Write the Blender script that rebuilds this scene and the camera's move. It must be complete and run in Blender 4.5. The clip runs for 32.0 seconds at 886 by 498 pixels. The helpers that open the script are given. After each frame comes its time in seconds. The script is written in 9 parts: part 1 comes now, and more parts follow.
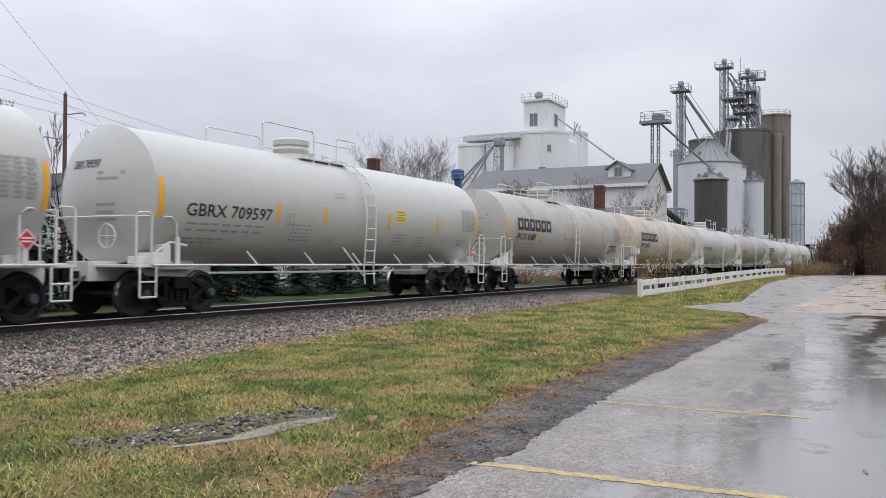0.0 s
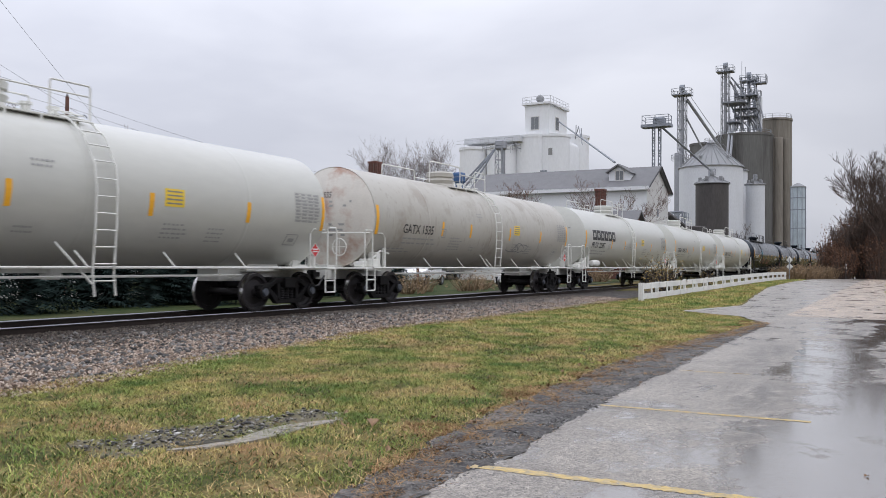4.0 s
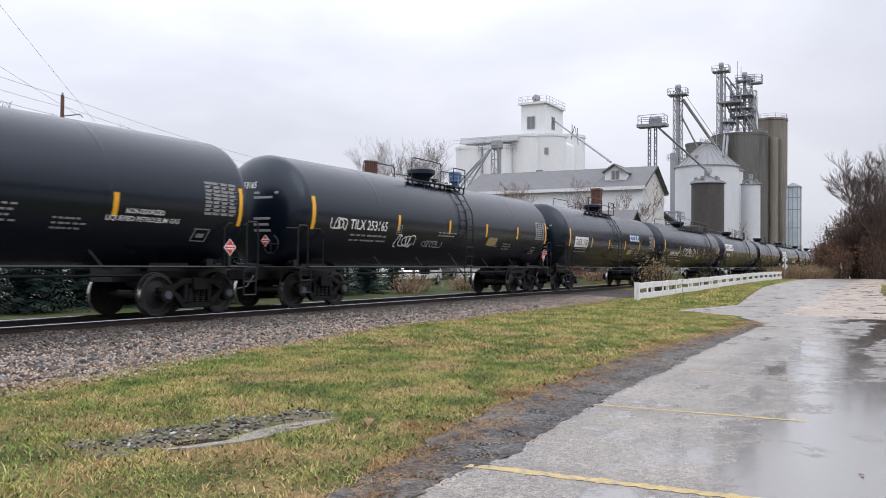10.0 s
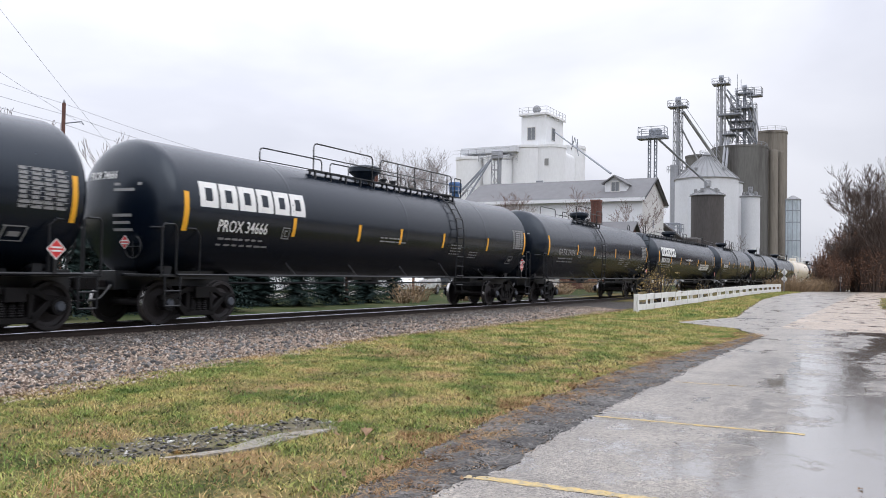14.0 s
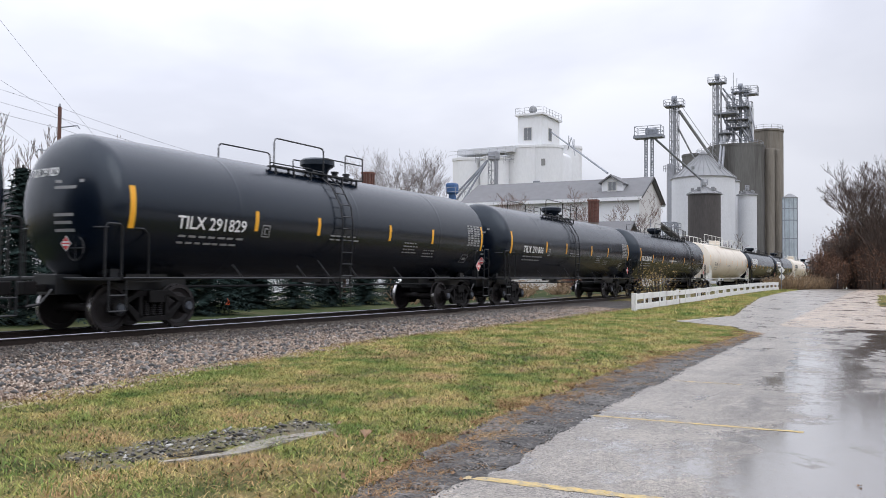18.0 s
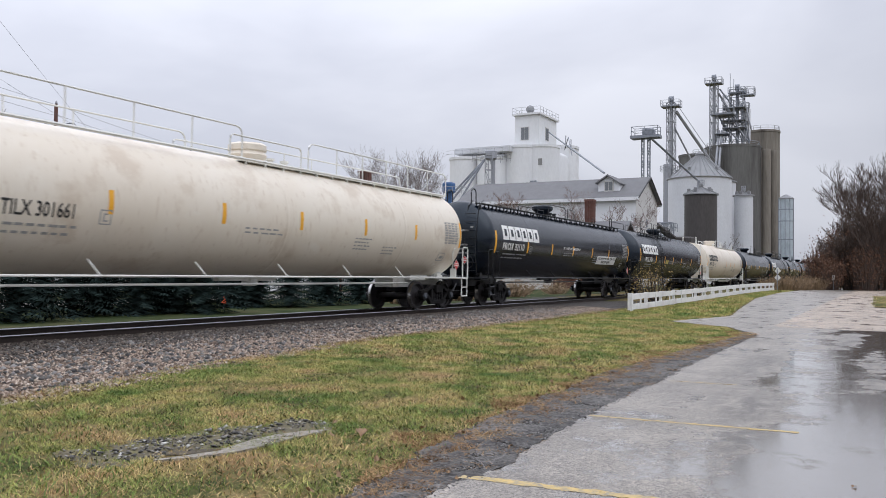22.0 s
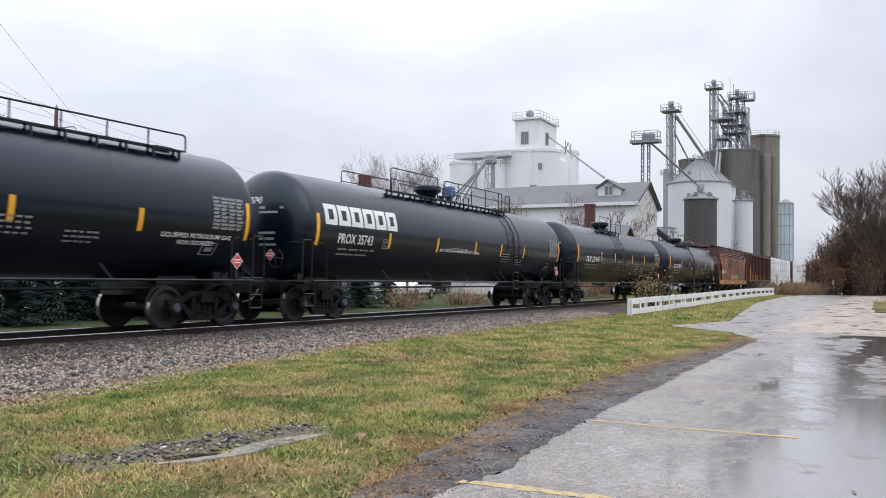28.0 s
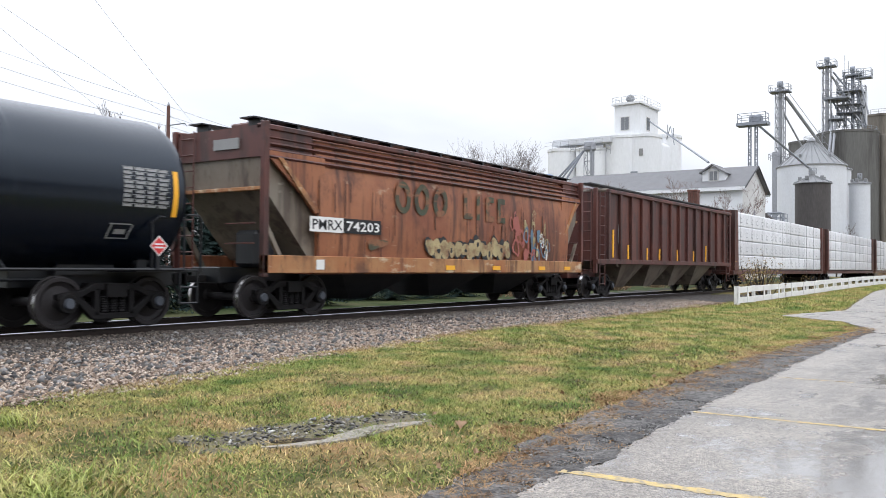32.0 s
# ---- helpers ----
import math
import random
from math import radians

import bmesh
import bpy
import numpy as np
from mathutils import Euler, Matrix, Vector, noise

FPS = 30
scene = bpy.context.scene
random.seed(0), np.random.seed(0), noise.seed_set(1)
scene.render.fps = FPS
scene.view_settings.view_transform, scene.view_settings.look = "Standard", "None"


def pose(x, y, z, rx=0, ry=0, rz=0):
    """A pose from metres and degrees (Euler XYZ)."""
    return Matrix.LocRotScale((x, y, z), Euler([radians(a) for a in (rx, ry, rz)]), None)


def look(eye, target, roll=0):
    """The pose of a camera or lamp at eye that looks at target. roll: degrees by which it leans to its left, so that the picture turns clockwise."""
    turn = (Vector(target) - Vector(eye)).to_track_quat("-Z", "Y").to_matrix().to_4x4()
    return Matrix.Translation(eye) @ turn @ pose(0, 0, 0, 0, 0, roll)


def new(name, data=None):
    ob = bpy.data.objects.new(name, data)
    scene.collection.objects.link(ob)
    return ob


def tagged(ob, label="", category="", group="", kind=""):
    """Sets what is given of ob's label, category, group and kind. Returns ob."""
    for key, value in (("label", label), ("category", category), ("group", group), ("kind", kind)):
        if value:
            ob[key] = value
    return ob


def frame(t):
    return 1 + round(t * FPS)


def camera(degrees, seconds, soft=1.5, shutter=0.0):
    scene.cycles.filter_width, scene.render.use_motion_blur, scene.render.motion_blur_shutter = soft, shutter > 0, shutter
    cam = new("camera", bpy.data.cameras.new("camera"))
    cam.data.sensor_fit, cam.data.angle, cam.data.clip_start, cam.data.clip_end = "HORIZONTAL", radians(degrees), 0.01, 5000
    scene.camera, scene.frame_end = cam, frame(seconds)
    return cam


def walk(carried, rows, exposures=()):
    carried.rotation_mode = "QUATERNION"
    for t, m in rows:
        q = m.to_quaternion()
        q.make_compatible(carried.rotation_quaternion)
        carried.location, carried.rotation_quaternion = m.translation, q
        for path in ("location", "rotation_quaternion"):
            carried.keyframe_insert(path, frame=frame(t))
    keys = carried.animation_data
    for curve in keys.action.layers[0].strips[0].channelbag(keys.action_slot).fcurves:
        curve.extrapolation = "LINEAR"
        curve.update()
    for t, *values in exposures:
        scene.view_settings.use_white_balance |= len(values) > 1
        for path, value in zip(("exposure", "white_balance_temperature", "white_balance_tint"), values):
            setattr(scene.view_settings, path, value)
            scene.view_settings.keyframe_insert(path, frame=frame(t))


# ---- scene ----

# ---- camera: one spot, hand-held; rows of seconds, heading, climb and lean in degrees ----
EYE = Vector((0.0, 0.0, 1.5))
cam = camera(56.15, 32.0, soft=0.75, shutter=0.12)
PATH = [
    (0, 29.06, 0.83, 0.36), (0.5, 29.05, 0.80, 0.20), (1, 29.07, 0.86, 0.21), (1.5, 29.10, 0.95, 0.28), (2, 29.12, 0.94, 0.34),
    (2.5, 29.14, 0.90, 0.43), (3, 29.14, 0.89, 0.55), (3.5, 29.13, 1.05, 0.48), (5.5, 29.08, 0.99, 0.62), (6, 29.01, 1.00, 0.66),
    (6.5, 28.97, 1.11, 0.59), (7, 28.92, 1.12, 0.57), (7.5, 28.90, 1.04, 0.69), (8, 28.89, 0.93, 0.65), (8.5, 28.86, 0.94, 0.55),
    (9, 28.86, 1.00, 0.55), (9.5, 28.87, 1.07, 0.46), (10, 28.86, 1.01, 0.52), (10.5, 28.86, 0.94, 0.55), (11, 28.86, 0.89, 0.54),
    (11.5, 28.83, 0.95, 0.53), (12, 28.81, 1.06, 0.55), (12.5, 28.80, 1.11, 0.59), (13, 28.91, 1.38, 0.77), (13.5, 28.96, 1.57, 1.17),
    (14, 28.84, 1.70, 0.96), (14.5, 28.80, 1.88, 0.72), (16.5, 28.82, 1.67, 0.52), (17, 28.72, 1.72, 0.46), (17.5, 28.67, 1.80, 0.41),
    (18, 28.67, 1.77, 0.46), (18.5, 28.61, 1.66, 0.44), (19, 28.55, 1.63, 0.41), (19.5, 28.53, 1.70, 0.54), (20, 28.51, 1.80, 0.49),
    (20.5, 28.49, 1.82, 0.59), (21, 28.48, 1.74, 0.69), (21.5, 28.46, 1.68, 0.69), (22, 28.43, 1.72, 0.71), (22.5, 28.39, 1.86, 0.58),
    (23, 28.34, 1.95, 0.56), (23.5, 28.35, 1.93, 0.64), (24, 28.38, 1.84, 0.75), (24.5, 28.36, 1.78, 0.85), (25, 28.37, 1.84, 0.79),
    (25.5, 28.41, 1.96, 0.69), (27.5, 28.43, 1.98, 0.81), (28, 28.42, 2.01, 0.82), (28.5, 28.42, 2.01, 0.88), (29, 28.48, 2.00, 0.84),
    (29.5, 29.00, 1.99, 0.89), (30, 31.46, 1.88, 0.84), (30.5, 33.66, 1.68, 0.54), (31, 34.80, 1.36, 0.46), (31.5, 35.17, 1.23, 0.51),
    (32, 35.19, 1.17, 0.55),
]


def aim(heading, climb, lean):
    h, c = radians(heading), radians(climb)
    way = Vector((math.cos(h) * math.cos(c), math.sin(h) * math.cos(c), math.sin(c)))
    return look(EYE, EYE + way * 10, lean)


walk(cam, [(t, aim(h, c, l)) for t, h, c, l in PATH], exposures=[(0, -0.02, 6400, 13), (3, -0.02, 6400, 13), (8, 0.03, 6450, 13), (9, 0.12, 6450, 13), (10, 0.22, 6450, 13), (12, 0.3, 6450, 13), (15, 0.28, 6450, 13), (18, 0.22, 6400, 13), (20, 0.2, 6400, 13), (21, -0.02, 6350, 13), (22, 0.0, 6350, 13), (23, 0.0, 6350, 13), (24, 0.08, 6350, 13), (25.5, 0.1, 6350, 13), (28, 0.22, 6350, 13), (29, 0.16, 6350, 13), (30, 0.16, 6350, 12), (31, 0.4, 6330, 11), (32, 0.5, 6430, 10)])

# ---- daylight: closed cloud cover, one very soft sun ----
world = bpy.data.worlds.new("sky")
scene.world = world
world.use_nodes = True
wn, wl = world.node_tree.nodes, world.node_tree.links
wn.clear()


def wnode(kind, **values):
    n = wn.new(kind)
    for key, value in values.items():
        n.inputs[key].default_value = value
    return n


sky = wn.new("ShaderNodeTexSky")
sky.sky_type, sky.sun_disc = "NISHITA", False
sky.sun_elevation, sky.sun_rotation = radians(38), radians(200)
sky_grey = wnode("ShaderNodeHueSaturation", Saturation=0.25, Value=0.012)
coords = wn.new("ShaderNodeTexCoord")
stretch = wn.new("ShaderNodeMapping")
stretch.inputs["Scale"].default_value = (1.0, 1.0, 2.6)
cloud = wnode("ShaderNodeTexNoise", Scale=2.1, Detail=5.0, Roughness=0.48, Distortion=0.3)
ramp = wn.new("ShaderNodeValToRGB")
ramp.color_ramp.elements[0].position, ramp.color_ramp.elements[0].color = 0.36, (0.545, 0.572, 0.64, 1)
ramp.color_ramp.elements[1].position, ramp.color_ramp.elements[1].color = 0.66, (0.745, 0.772, 0.83, 1)
both = wn.new("ShaderNodeMix")
both.data_type, both.blend_type = "RGBA", "ADD"
both.inputs["Factor"].default_value = 1.0
lift = wn.new("ShaderNodeSeparateXYZ")
zenith = wn.new("ShaderNodeMapRange")
zenith.interpolation_type = "SMOOTHSTEP"
zenith.inputs[1].default_value, zenith.inputs[2].default_value = 0.0, 1.0
zenith.inputs[3].default_value, zenith.inputs[4].default_value = 0.88, 2.9
across = wn.new("ShaderNodeMapRange")     # thinner cloud towards the track's side of the sky
across.inputs[1].default_value, across.inputs[2].default_value = 0.0, 0.8
across.inputs[3].default_value, across.inputs[4].default_value = 0.84, 1.05
level = wn.new("ShaderNodeMath")
level.operation = "MULTIPLY"
brighter = wn.new("ShaderNodeMix")
brighter.data_type, brighter.blend_type = "RGBA", "MULTIPLY"
brighter.inputs["Factor"].default_value = 1.0
back = wnode("ShaderNodeBackground", Strength=1.0)
wout = wn.new("ShaderNodeOutputWorld")
wl.new(sky.outputs[0], sky_grey.inputs["Color"])
wl.new(coords.outputs["Generated"], stretch.inputs[0])
wl.new(stretch.outputs[0], cloud.inputs["Vector"])
wl.new(cloud.outputs["Fac"], ramp.inputs[0])
wl.new(ramp.outputs[0], both.inputs[6])
wl.new(sky_grey.outputs[0], both.inputs[7])
wl.new(coords.outputs["Generated"], lift.inputs[0])
wl.new(lift.outputs[2], zenith.inputs[0])
wl.new(both.outputs[2], brighter.inputs[6])
wl.new(lift.outputs[1], across.inputs[0])
wl.new(zenith.outputs[0], level.inputs[0])
wl.new(across.outputs[0], level.inputs[1])
wl.new(level.outputs[0], brighter.inputs[7])
wl.new(brighter.outputs[2], back.inputs["Color"])
wl.new(back.outputs[0], wout.inputs[0])

sun = new("sun", bpy.data.lights.new("sun", "SUN"))
sun.data.energy, sun.data.angle, sun.data.color = 0.5, radians(50), (1.0, 0.98, 0.95)
sun.matrix_world = look((0, 0, 60), (0.35 * 60, 0.75 * 60, 0))

# ---- materials ----
MATS = {}


def mat(name, colour, rough=0.6, metal=0.0, vary=0.12, scale=3.0, fine=40.0, bump=0.15, dirt=None, dirt_amount=0.0, dirt_scale=1.2,
        coat=0.0, spec=0.5, island=0.0, per_object=0.0, stretch=(1, 1, 1), bump_scale=None, bump_dist=0.01):
    """A surface with variation at two scales, an optional stain colour and fine relief."""
    if name in MATS:
        return MATS[name]
    m = bpy.data.materials.new(name)
    m.use_nodes = True
    n, l = m.node_tree.nodes, m.node_tree.links
    bsdf = n["Principled BSDF"]
    tc = n.new("ShaderNodeTexCoord")
    mp = n.new("ShaderNodeMapping")
    mp.inputs["Scale"].default_value = stretch
    l.new(tc.outputs["Object"], mp.inputs[0])
    big = n.new("ShaderNodeTexNoise")
    big.inputs["Scale"].default_value, big.inputs["Detail"].default_value = scale, 4
    small = n.new("ShaderNodeTexNoise")
    small.inputs["Scale"].default_value, small.inputs["Detail"].default_value = fine, 3
    for t in (big, small):
        l.new(mp.outputs[0], t.inputs["Vector"])
    add = n.new("ShaderNodeMath")
    add.operation = "ADD"
    l.new(big.outputs["Fac"], add.inputs[0])
    l.new(small.outputs["Fac"], add.inputs[1])
    rng = n.new("ShaderNodeMapRange")
    rng.inputs[1].default_value, rng.inputs[2].default_value = 0.6, 1.4
    rng.inputs[3].default_value, rng.inputs[4].default_value = 1 - vary, 1 + vary
    l.new(add.outputs[0], rng.inputs[0])
    last = rng.outputs[0]
    for amount, kind, socket in ((island, "ShaderNodeNewGeometry", "Random Per Island"), (per_object, "ShaderNodeObjectInfo", "Random")):
        if amount:
            src = n.new(kind)
            r2 = n.new("ShaderNodeMapRange")
            r2.inputs[3].default_value, r2.inputs[4].default_value = 1 - amount, 1 + amount
            mul = n.new("ShaderNodeMath")
            mul.operation = "MULTIPLY"
            l.new(src.outputs[socket], r2.inputs[0])
            l.new(last, mul.inputs[0])
            l.new(r2.outputs[0], mul.inputs[1])
            last = mul.outputs[0]
    tint = n.new("ShaderNodeMix")
    tint.data_type, tint.blend_type = "RGBA", "MULTIPLY"
    tint.inputs["Factor"].default_value = 1.0
    tint.inputs[6].default_value = (*colour, 1)
    l.new(last, tint.inputs[7])
    colour_out = tint.outputs[2]
    if dirt:
        blot = n.new("ShaderNodeTexNoise")
        blot.inputs["Scale"].default_value, blot.inputs["Detail"].default_value, blot.inputs["Roughness"].default_value = dirt_scale, 8, 0.65
        l.new(mp.outputs[0], blot.inputs["Vector"])
        br = n.new("ShaderNodeMapRange")
        br.inputs[1].default_value, br.inputs[2].default_value = 0.62 - 0.25 * dirt_amount, 0.80 - 0.2 * dirt_amount
        br.inputs[4].default_value = min(1.0, 0.4 + dirt_amount)
        l.new(blot.outputs["Fac"], br.inputs[0])
        mix = n.new("ShaderNodeMix")
        mix.data_type = "RGBA"
        mix.inputs[7].default_value = (*dirt, 1)
        l.new(br.outputs[0], mix.inputs["Factor"])
        l.new(colour_out, mix.inputs[6])
        colour_out = mix.outputs[2]
    l.new(colour_out, bsdf.inputs["Base Color"])
    rr = n.new("ShaderNodeMapRange")
    rr.inputs[3].default_value, rr.inputs[4].default_value = max(0.02, rough - 0.1), min(1.0, rough + 0.1)
    l.new(big.outputs["Fac"], rr.inputs[0])
    l.new(rr.outputs[0], bsdf.inputs["Roughness"])
    bsdf.inputs["Metallic"].default_value = metal
    bsdf.inputs["Specular IOR Level"].default_value = spec
    bsdf.inputs["Coat Weight"].default_value = coat
    bsdf.inputs["Coat Roughness"].default_value = 0.12
    if bump:
        b = n.new("ShaderNodeBump")
        b.inputs["Strength"].default_value, b.inputs["Distance"].default_value = bump, bump_dist
        if bump_scale:
            grain = n.new("ShaderNodeTexNoise")
            grain.inputs["Scale"].default_value, grain.inputs["Detail"].default_value = bump_scale, 4
            l.new(mp.outputs[0], grain.inputs["Vector"])
            l.new(grain.outputs["Fac"], b.inputs["Height"])
        else:
            l.new(small.outputs["Fac"], b.inputs["Height"])
        l.new(b.outputs[0], bsdf.inputs["Normal"])
    MATS[name] = m
    return m


def streaked(name, base, warm, streak, pale, rough=0.55, dark_at=0.52, pale_at=0.62):
    """Old freight-car paint: two hues in patches, rain streaks down the side, rubbed pale spots."""
    m = bpy.data.materials.new(name)
    m.use_nodes = True
    n, l = m.node_tree.nodes, m.node_tree.links
    bsdf = n["Principled BSDF"]
    tc = n.new("ShaderNodeTexCoord")
    last = None
    for colour, scale, stretch, lo, hi, amount in ((warm, 0.5, (1, 1, 1), 0.40, 0.60, 1.0), (streak, 1.6, (1.6, 1, 0.14), dark_at, dark_at + 0.12, 0.8), (streak, 0.8, (1, 1, 1), 0.54, 0.66, 0.75), (pale, 2.2, (0.5, 1, 1.2), pale_at, pale_at + 0.07, 0.8), (streak, 7.0, (1.2, 1, 0.3), 0.57, 0.68, 0.6)):
        mp = n.new("ShaderNodeMapping")
        mp.inputs["Scale"].default_value = stretch
        mp.inputs["Location"].default_value = (scale * 3.1, 0, lo * 7)
        l.new(tc.outputs["Object"], mp.inputs[0])
        t = n.new("ShaderNodeTexNoise")
        t.inputs["Scale"].default_value, t.inputs["Detail"].default_value, t.inputs["Roughness"].default_value = scale, 8, 0.62
        l.new(mp.outputs[0], t.inputs["Vector"])
        r = n.new("ShaderNodeMapRange")
        for k, v in zip((1, 2, 3, 4), (lo, hi, 0.0, amount)):
            r.inputs[k].default_value = v
        l.new(t.outputs["Fac"], r.inputs[0])
        x = n.new("ShaderNodeMix")
        x.data_type = "RGBA"
        x.inputs[7].default_value = (*colour, 1)
        if last is None:
            x.inputs[6].default_value = (*base, 1)
        else:
            l.new(last, x.inputs[6])
        l.new(r.outputs[0], x.inputs["Factor"])
        last = x.outputs[2]
    l.new(last, bsdf.inputs["Base Color"])
    bsdf.inputs["Roughness"].default_value = rough
    b = n.new("ShaderNodeBump")
    b.inputs["Strength"].default_value, b.inputs["Distance"].default_value = 0.15, 0.01
    l.new(t.outputs["Fac"], b.inputs["Height"])
    l.new(b.outputs[0], bsdf.inputs["Normal"])
    return m


def ramp_mat(name, stops, rough=0.85, spec=0.15, scale=1.0, fine=8.0, weight=0.4, island=0.35, source="noise", bump=0.0, bump_scale=30.0, bump_dist=0.02, stretch=(1, 1, 1)):
    """A surface whose colour runs through several stops, by patches of two sizes or piece by piece."""
    m = bpy.data.materials.new(name)
    m.use_nodes = True
    n, l = m.node_tree.nodes, m.node_tree.links
    bsdf = n["Principled BSDF"]
    tc = n.new("ShaderNodeTexCoord")
    mp = n.new("ShaderNodeMapping")
    mp.inputs["Scale"].default_value = stretch
    l.new(tc.outputs["Object"], mp.inputs[0])
    big, small = n.new("ShaderNodeTexNoise"), n.new("ShaderNodeTexNoise")
    for t, sc in ((big, scale), (small, fine)):
        t.inputs["Scale"].default_value, t.inputs["Detail"].default_value, t.inputs["Roughness"].default_value = sc, 5, 0.6
        l.new(mp.outputs[0], t.inputs["Vector"])
    geo = n.new("ShaderNodeNewGeometry")
    mix = n.new("ShaderNodeMix")
    mix.inputs["Factor"].default_value = weight
    if source == "island":
        l.new(geo.outputs["Random Per Island"], mix.inputs[2])
    else:
        wide = n.new("ShaderNodeMapRange")
        wide.inputs[1].default_value, wide.inputs[2].default_value = 0.3, 0.7
        l.new(big.outputs["Fac"], wide.inputs[0])
        l.new(wide.outputs[0], mix.inputs[2])
    l.new(small.outputs["Fac"], mix.inputs[3])
    ramp = n.new("ShaderNodeValToRGB")
    els = ramp.color_ramp.elements
    while len(els) < len(stops):
        els.new(0.5)
    for e, (p, c) in zip(els, stops):
        e.position, e.color = p, (*c, 1)
    l.new(mix.outputs[0], ramp.inputs[0])
    r2 = n.new("ShaderNodeMapRange")
    r2.inputs[3].default_value, r2.inputs[4].default_value = 1 - island, 1 + island
    l.new(geo.outputs["Random Per Island"] if source != "island" else small.outputs["Fac"], r2.inputs[0])
    mul = n.new("ShaderNodeMix")
    mul.data_type, mul.blend_type = "RGBA", "MULTIPLY"
    mul.inputs["Factor"].default_value = 1.0
    l.new(ramp.outputs[0], mul.inputs[6])
    l.new(r2.outputs[0], mul.inputs[7])
    l.new(mul.outputs[2], bsdf.inputs["Base Color"])
    bsdf.inputs["Roughness"].default_value, bsdf.inputs["Specular IOR Level"].default_value = rough, spec
    if bump:
        grain = n.new("ShaderNodeTexNoise")
        grain.inputs["Scale"].default_value, grain.inputs["Detail"].default_value = bump_scale, 5
        l.new(mp.outputs[0], grain.inputs["Vector"])
        b = n.new("ShaderNodeBump")
        b.inputs["Strength"].default_value, b.inputs["Distance"].default_value = bump, bump_dist
        l.new(grain.outputs["Fac"], b.inputs["Height"])
        l.new(b.outputs[0], bsdf.inputs["Normal"])
    return m


GRASS_SOIL = ramp_mat("lawn_soil", [(0.33, (0.040, 0.050, 0.016)), (0.45, (0.095, 0.090, 0.034)), (0.56, (0.17, 0.135, 0.058)), (0.68, (0.22, 0.14, 0.07))], 0.95, 0.1, 1.1, 11, 0.55, 0.0, bump=0.7)
# verge grass: the shade under the spruces is put into this dark colour
VERGE = ramp_mat("shaded_verge", [(0.3, (0.026, 0.042, 0.016)), (0.5, (0.048, 0.062, 0.026)), (0.7, (0.08, 0.08, 0.04))], 0.95, 0.05, 0.5, 6, 0.5, 0.0, bump=0.6)
GRASS = ramp_mat("grass_blades", [(0.20, (0.105, 0.180, 0.042)), (0.43, (0.245, 0.280, 0.075)), (0.60, (0.42, 0.365, 0.135)), (0.80, (0.46, 0.32, 0.165))], 0.7, 0.2, 1.1, 6, 0.28, 0.5)
STRAW = ramp_mat("dead_grass", [(0.32, (0.54, 0.43, 0.21)), (0.5, (0.44, 0.315, 0.155)), (0.68, (0.30, 0.175, 0.09))], 0.85, 0.1, 1.5, 8, 0.5, 0.4)
# bed colour is far darker than the stones, for the shaded gaps between them
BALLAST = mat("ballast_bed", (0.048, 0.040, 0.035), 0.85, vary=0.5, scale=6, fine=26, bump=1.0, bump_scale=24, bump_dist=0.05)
STONE = ramp_mat("ballast_stone", [(0.05, (0.055, 0.040, 0.032)), (0.35, (0.175, 0.128, 0.098)), (0.62, (0.30, 0.232, 0.182)), (0.82, (0.41, 0.335, 0.27)), (0.97, (0.56, 0.50, 0.43))], 0.75, 0.2, 0.5, 40, 0.15, 0.35, "island")
STONE_DARK = ramp_mat("edge_stone", [(0.1, (0.025, 0.024, 0.024)), (0.6, (0.09, 0.086, 0.08)), (0.95, (0.26, 0.25, 0.24))], 0.5, 0.4, 0.5, 40, 0.15, 0.3, "island")
TIE = mat("tie_wood", (0.018, 0.014, 0.012), 0.7, vary=0.4, scale=4, fine=40, bump=0.5, per_object=0.3)
RAIL = mat("rail_side", (0.022, 0.015, 0.012), 0.7, spec=0.3, vary=0.3)
RAIL_TOP = mat("rail_head", (0.34, 0.34, 0.36), 0.22, metal=1.0, vary=0.1, bump=0)
WHITE_CAR = mat("white_tank_paint", (0.475, 0.475, 0.435), 0.33, vary=0.06, scale=0.5, fine=6, dirt=(0.36, 0.33, 0.27), dirt_amount=0.12, dirt_scale=0.5, coat=0.2, bump=0.03, stretch=(0.35, 1, 1))
CREAM_CAR = streaked("cream_tank_paint", (0.52, 0.47, 0.385), (0.465, 0.405, 0.325), (0.26, 0.205, 0.15), (0.51, 0.47, 0.40), 0.4, 0.58, 0.62)
BRIGHT_CREAM = streaked("clean_cream_tank_paint", (0.70, 0.64, 0.54), (0.67, 0.60, 0.495), (0.52, 0.43, 0.33), (0.72, 0.67, 0.58), 0.36, 0.66, 0.62)
GREY_CAR = streaked("dirty_white_tank_paint", (0.42, 0.405, 0.365), (0.395, 0.375, 0.33), (0.27, 0.235, 0.19), (0.45, 0.44, 0.405), 0.4, 0.62, 0.62)
BLACK_CAR = mat("black_tank_paint", (0.0020, 0.0046, 0.0105), 0.24, vary=0.25, scale=0.6, fine=8, dirt=(0.0055, 0.0075, 0.0115), dirt_amount=0.2, dirt_scale=0.5, spec=0.52, bump=0.004, stretch=(0.35, 1, 1))
BLACK_CAR.node_tree.nodes["Principled BSDF"].inputs["Specular Tint"].default_value = (0.82, 0.92, 1.0, 1)
BLACK_STEEL = mat("black_steel", (0.004, 0.005, 0.007), 0.4, vary=0.3)
WHITE_STEEL = mat("white_painted_steel", (0.66, 0.66, 0.62), 0.45, vary=0.1, dirt=(0.3, 0.24, 0.17), dirt_amount=0.15)
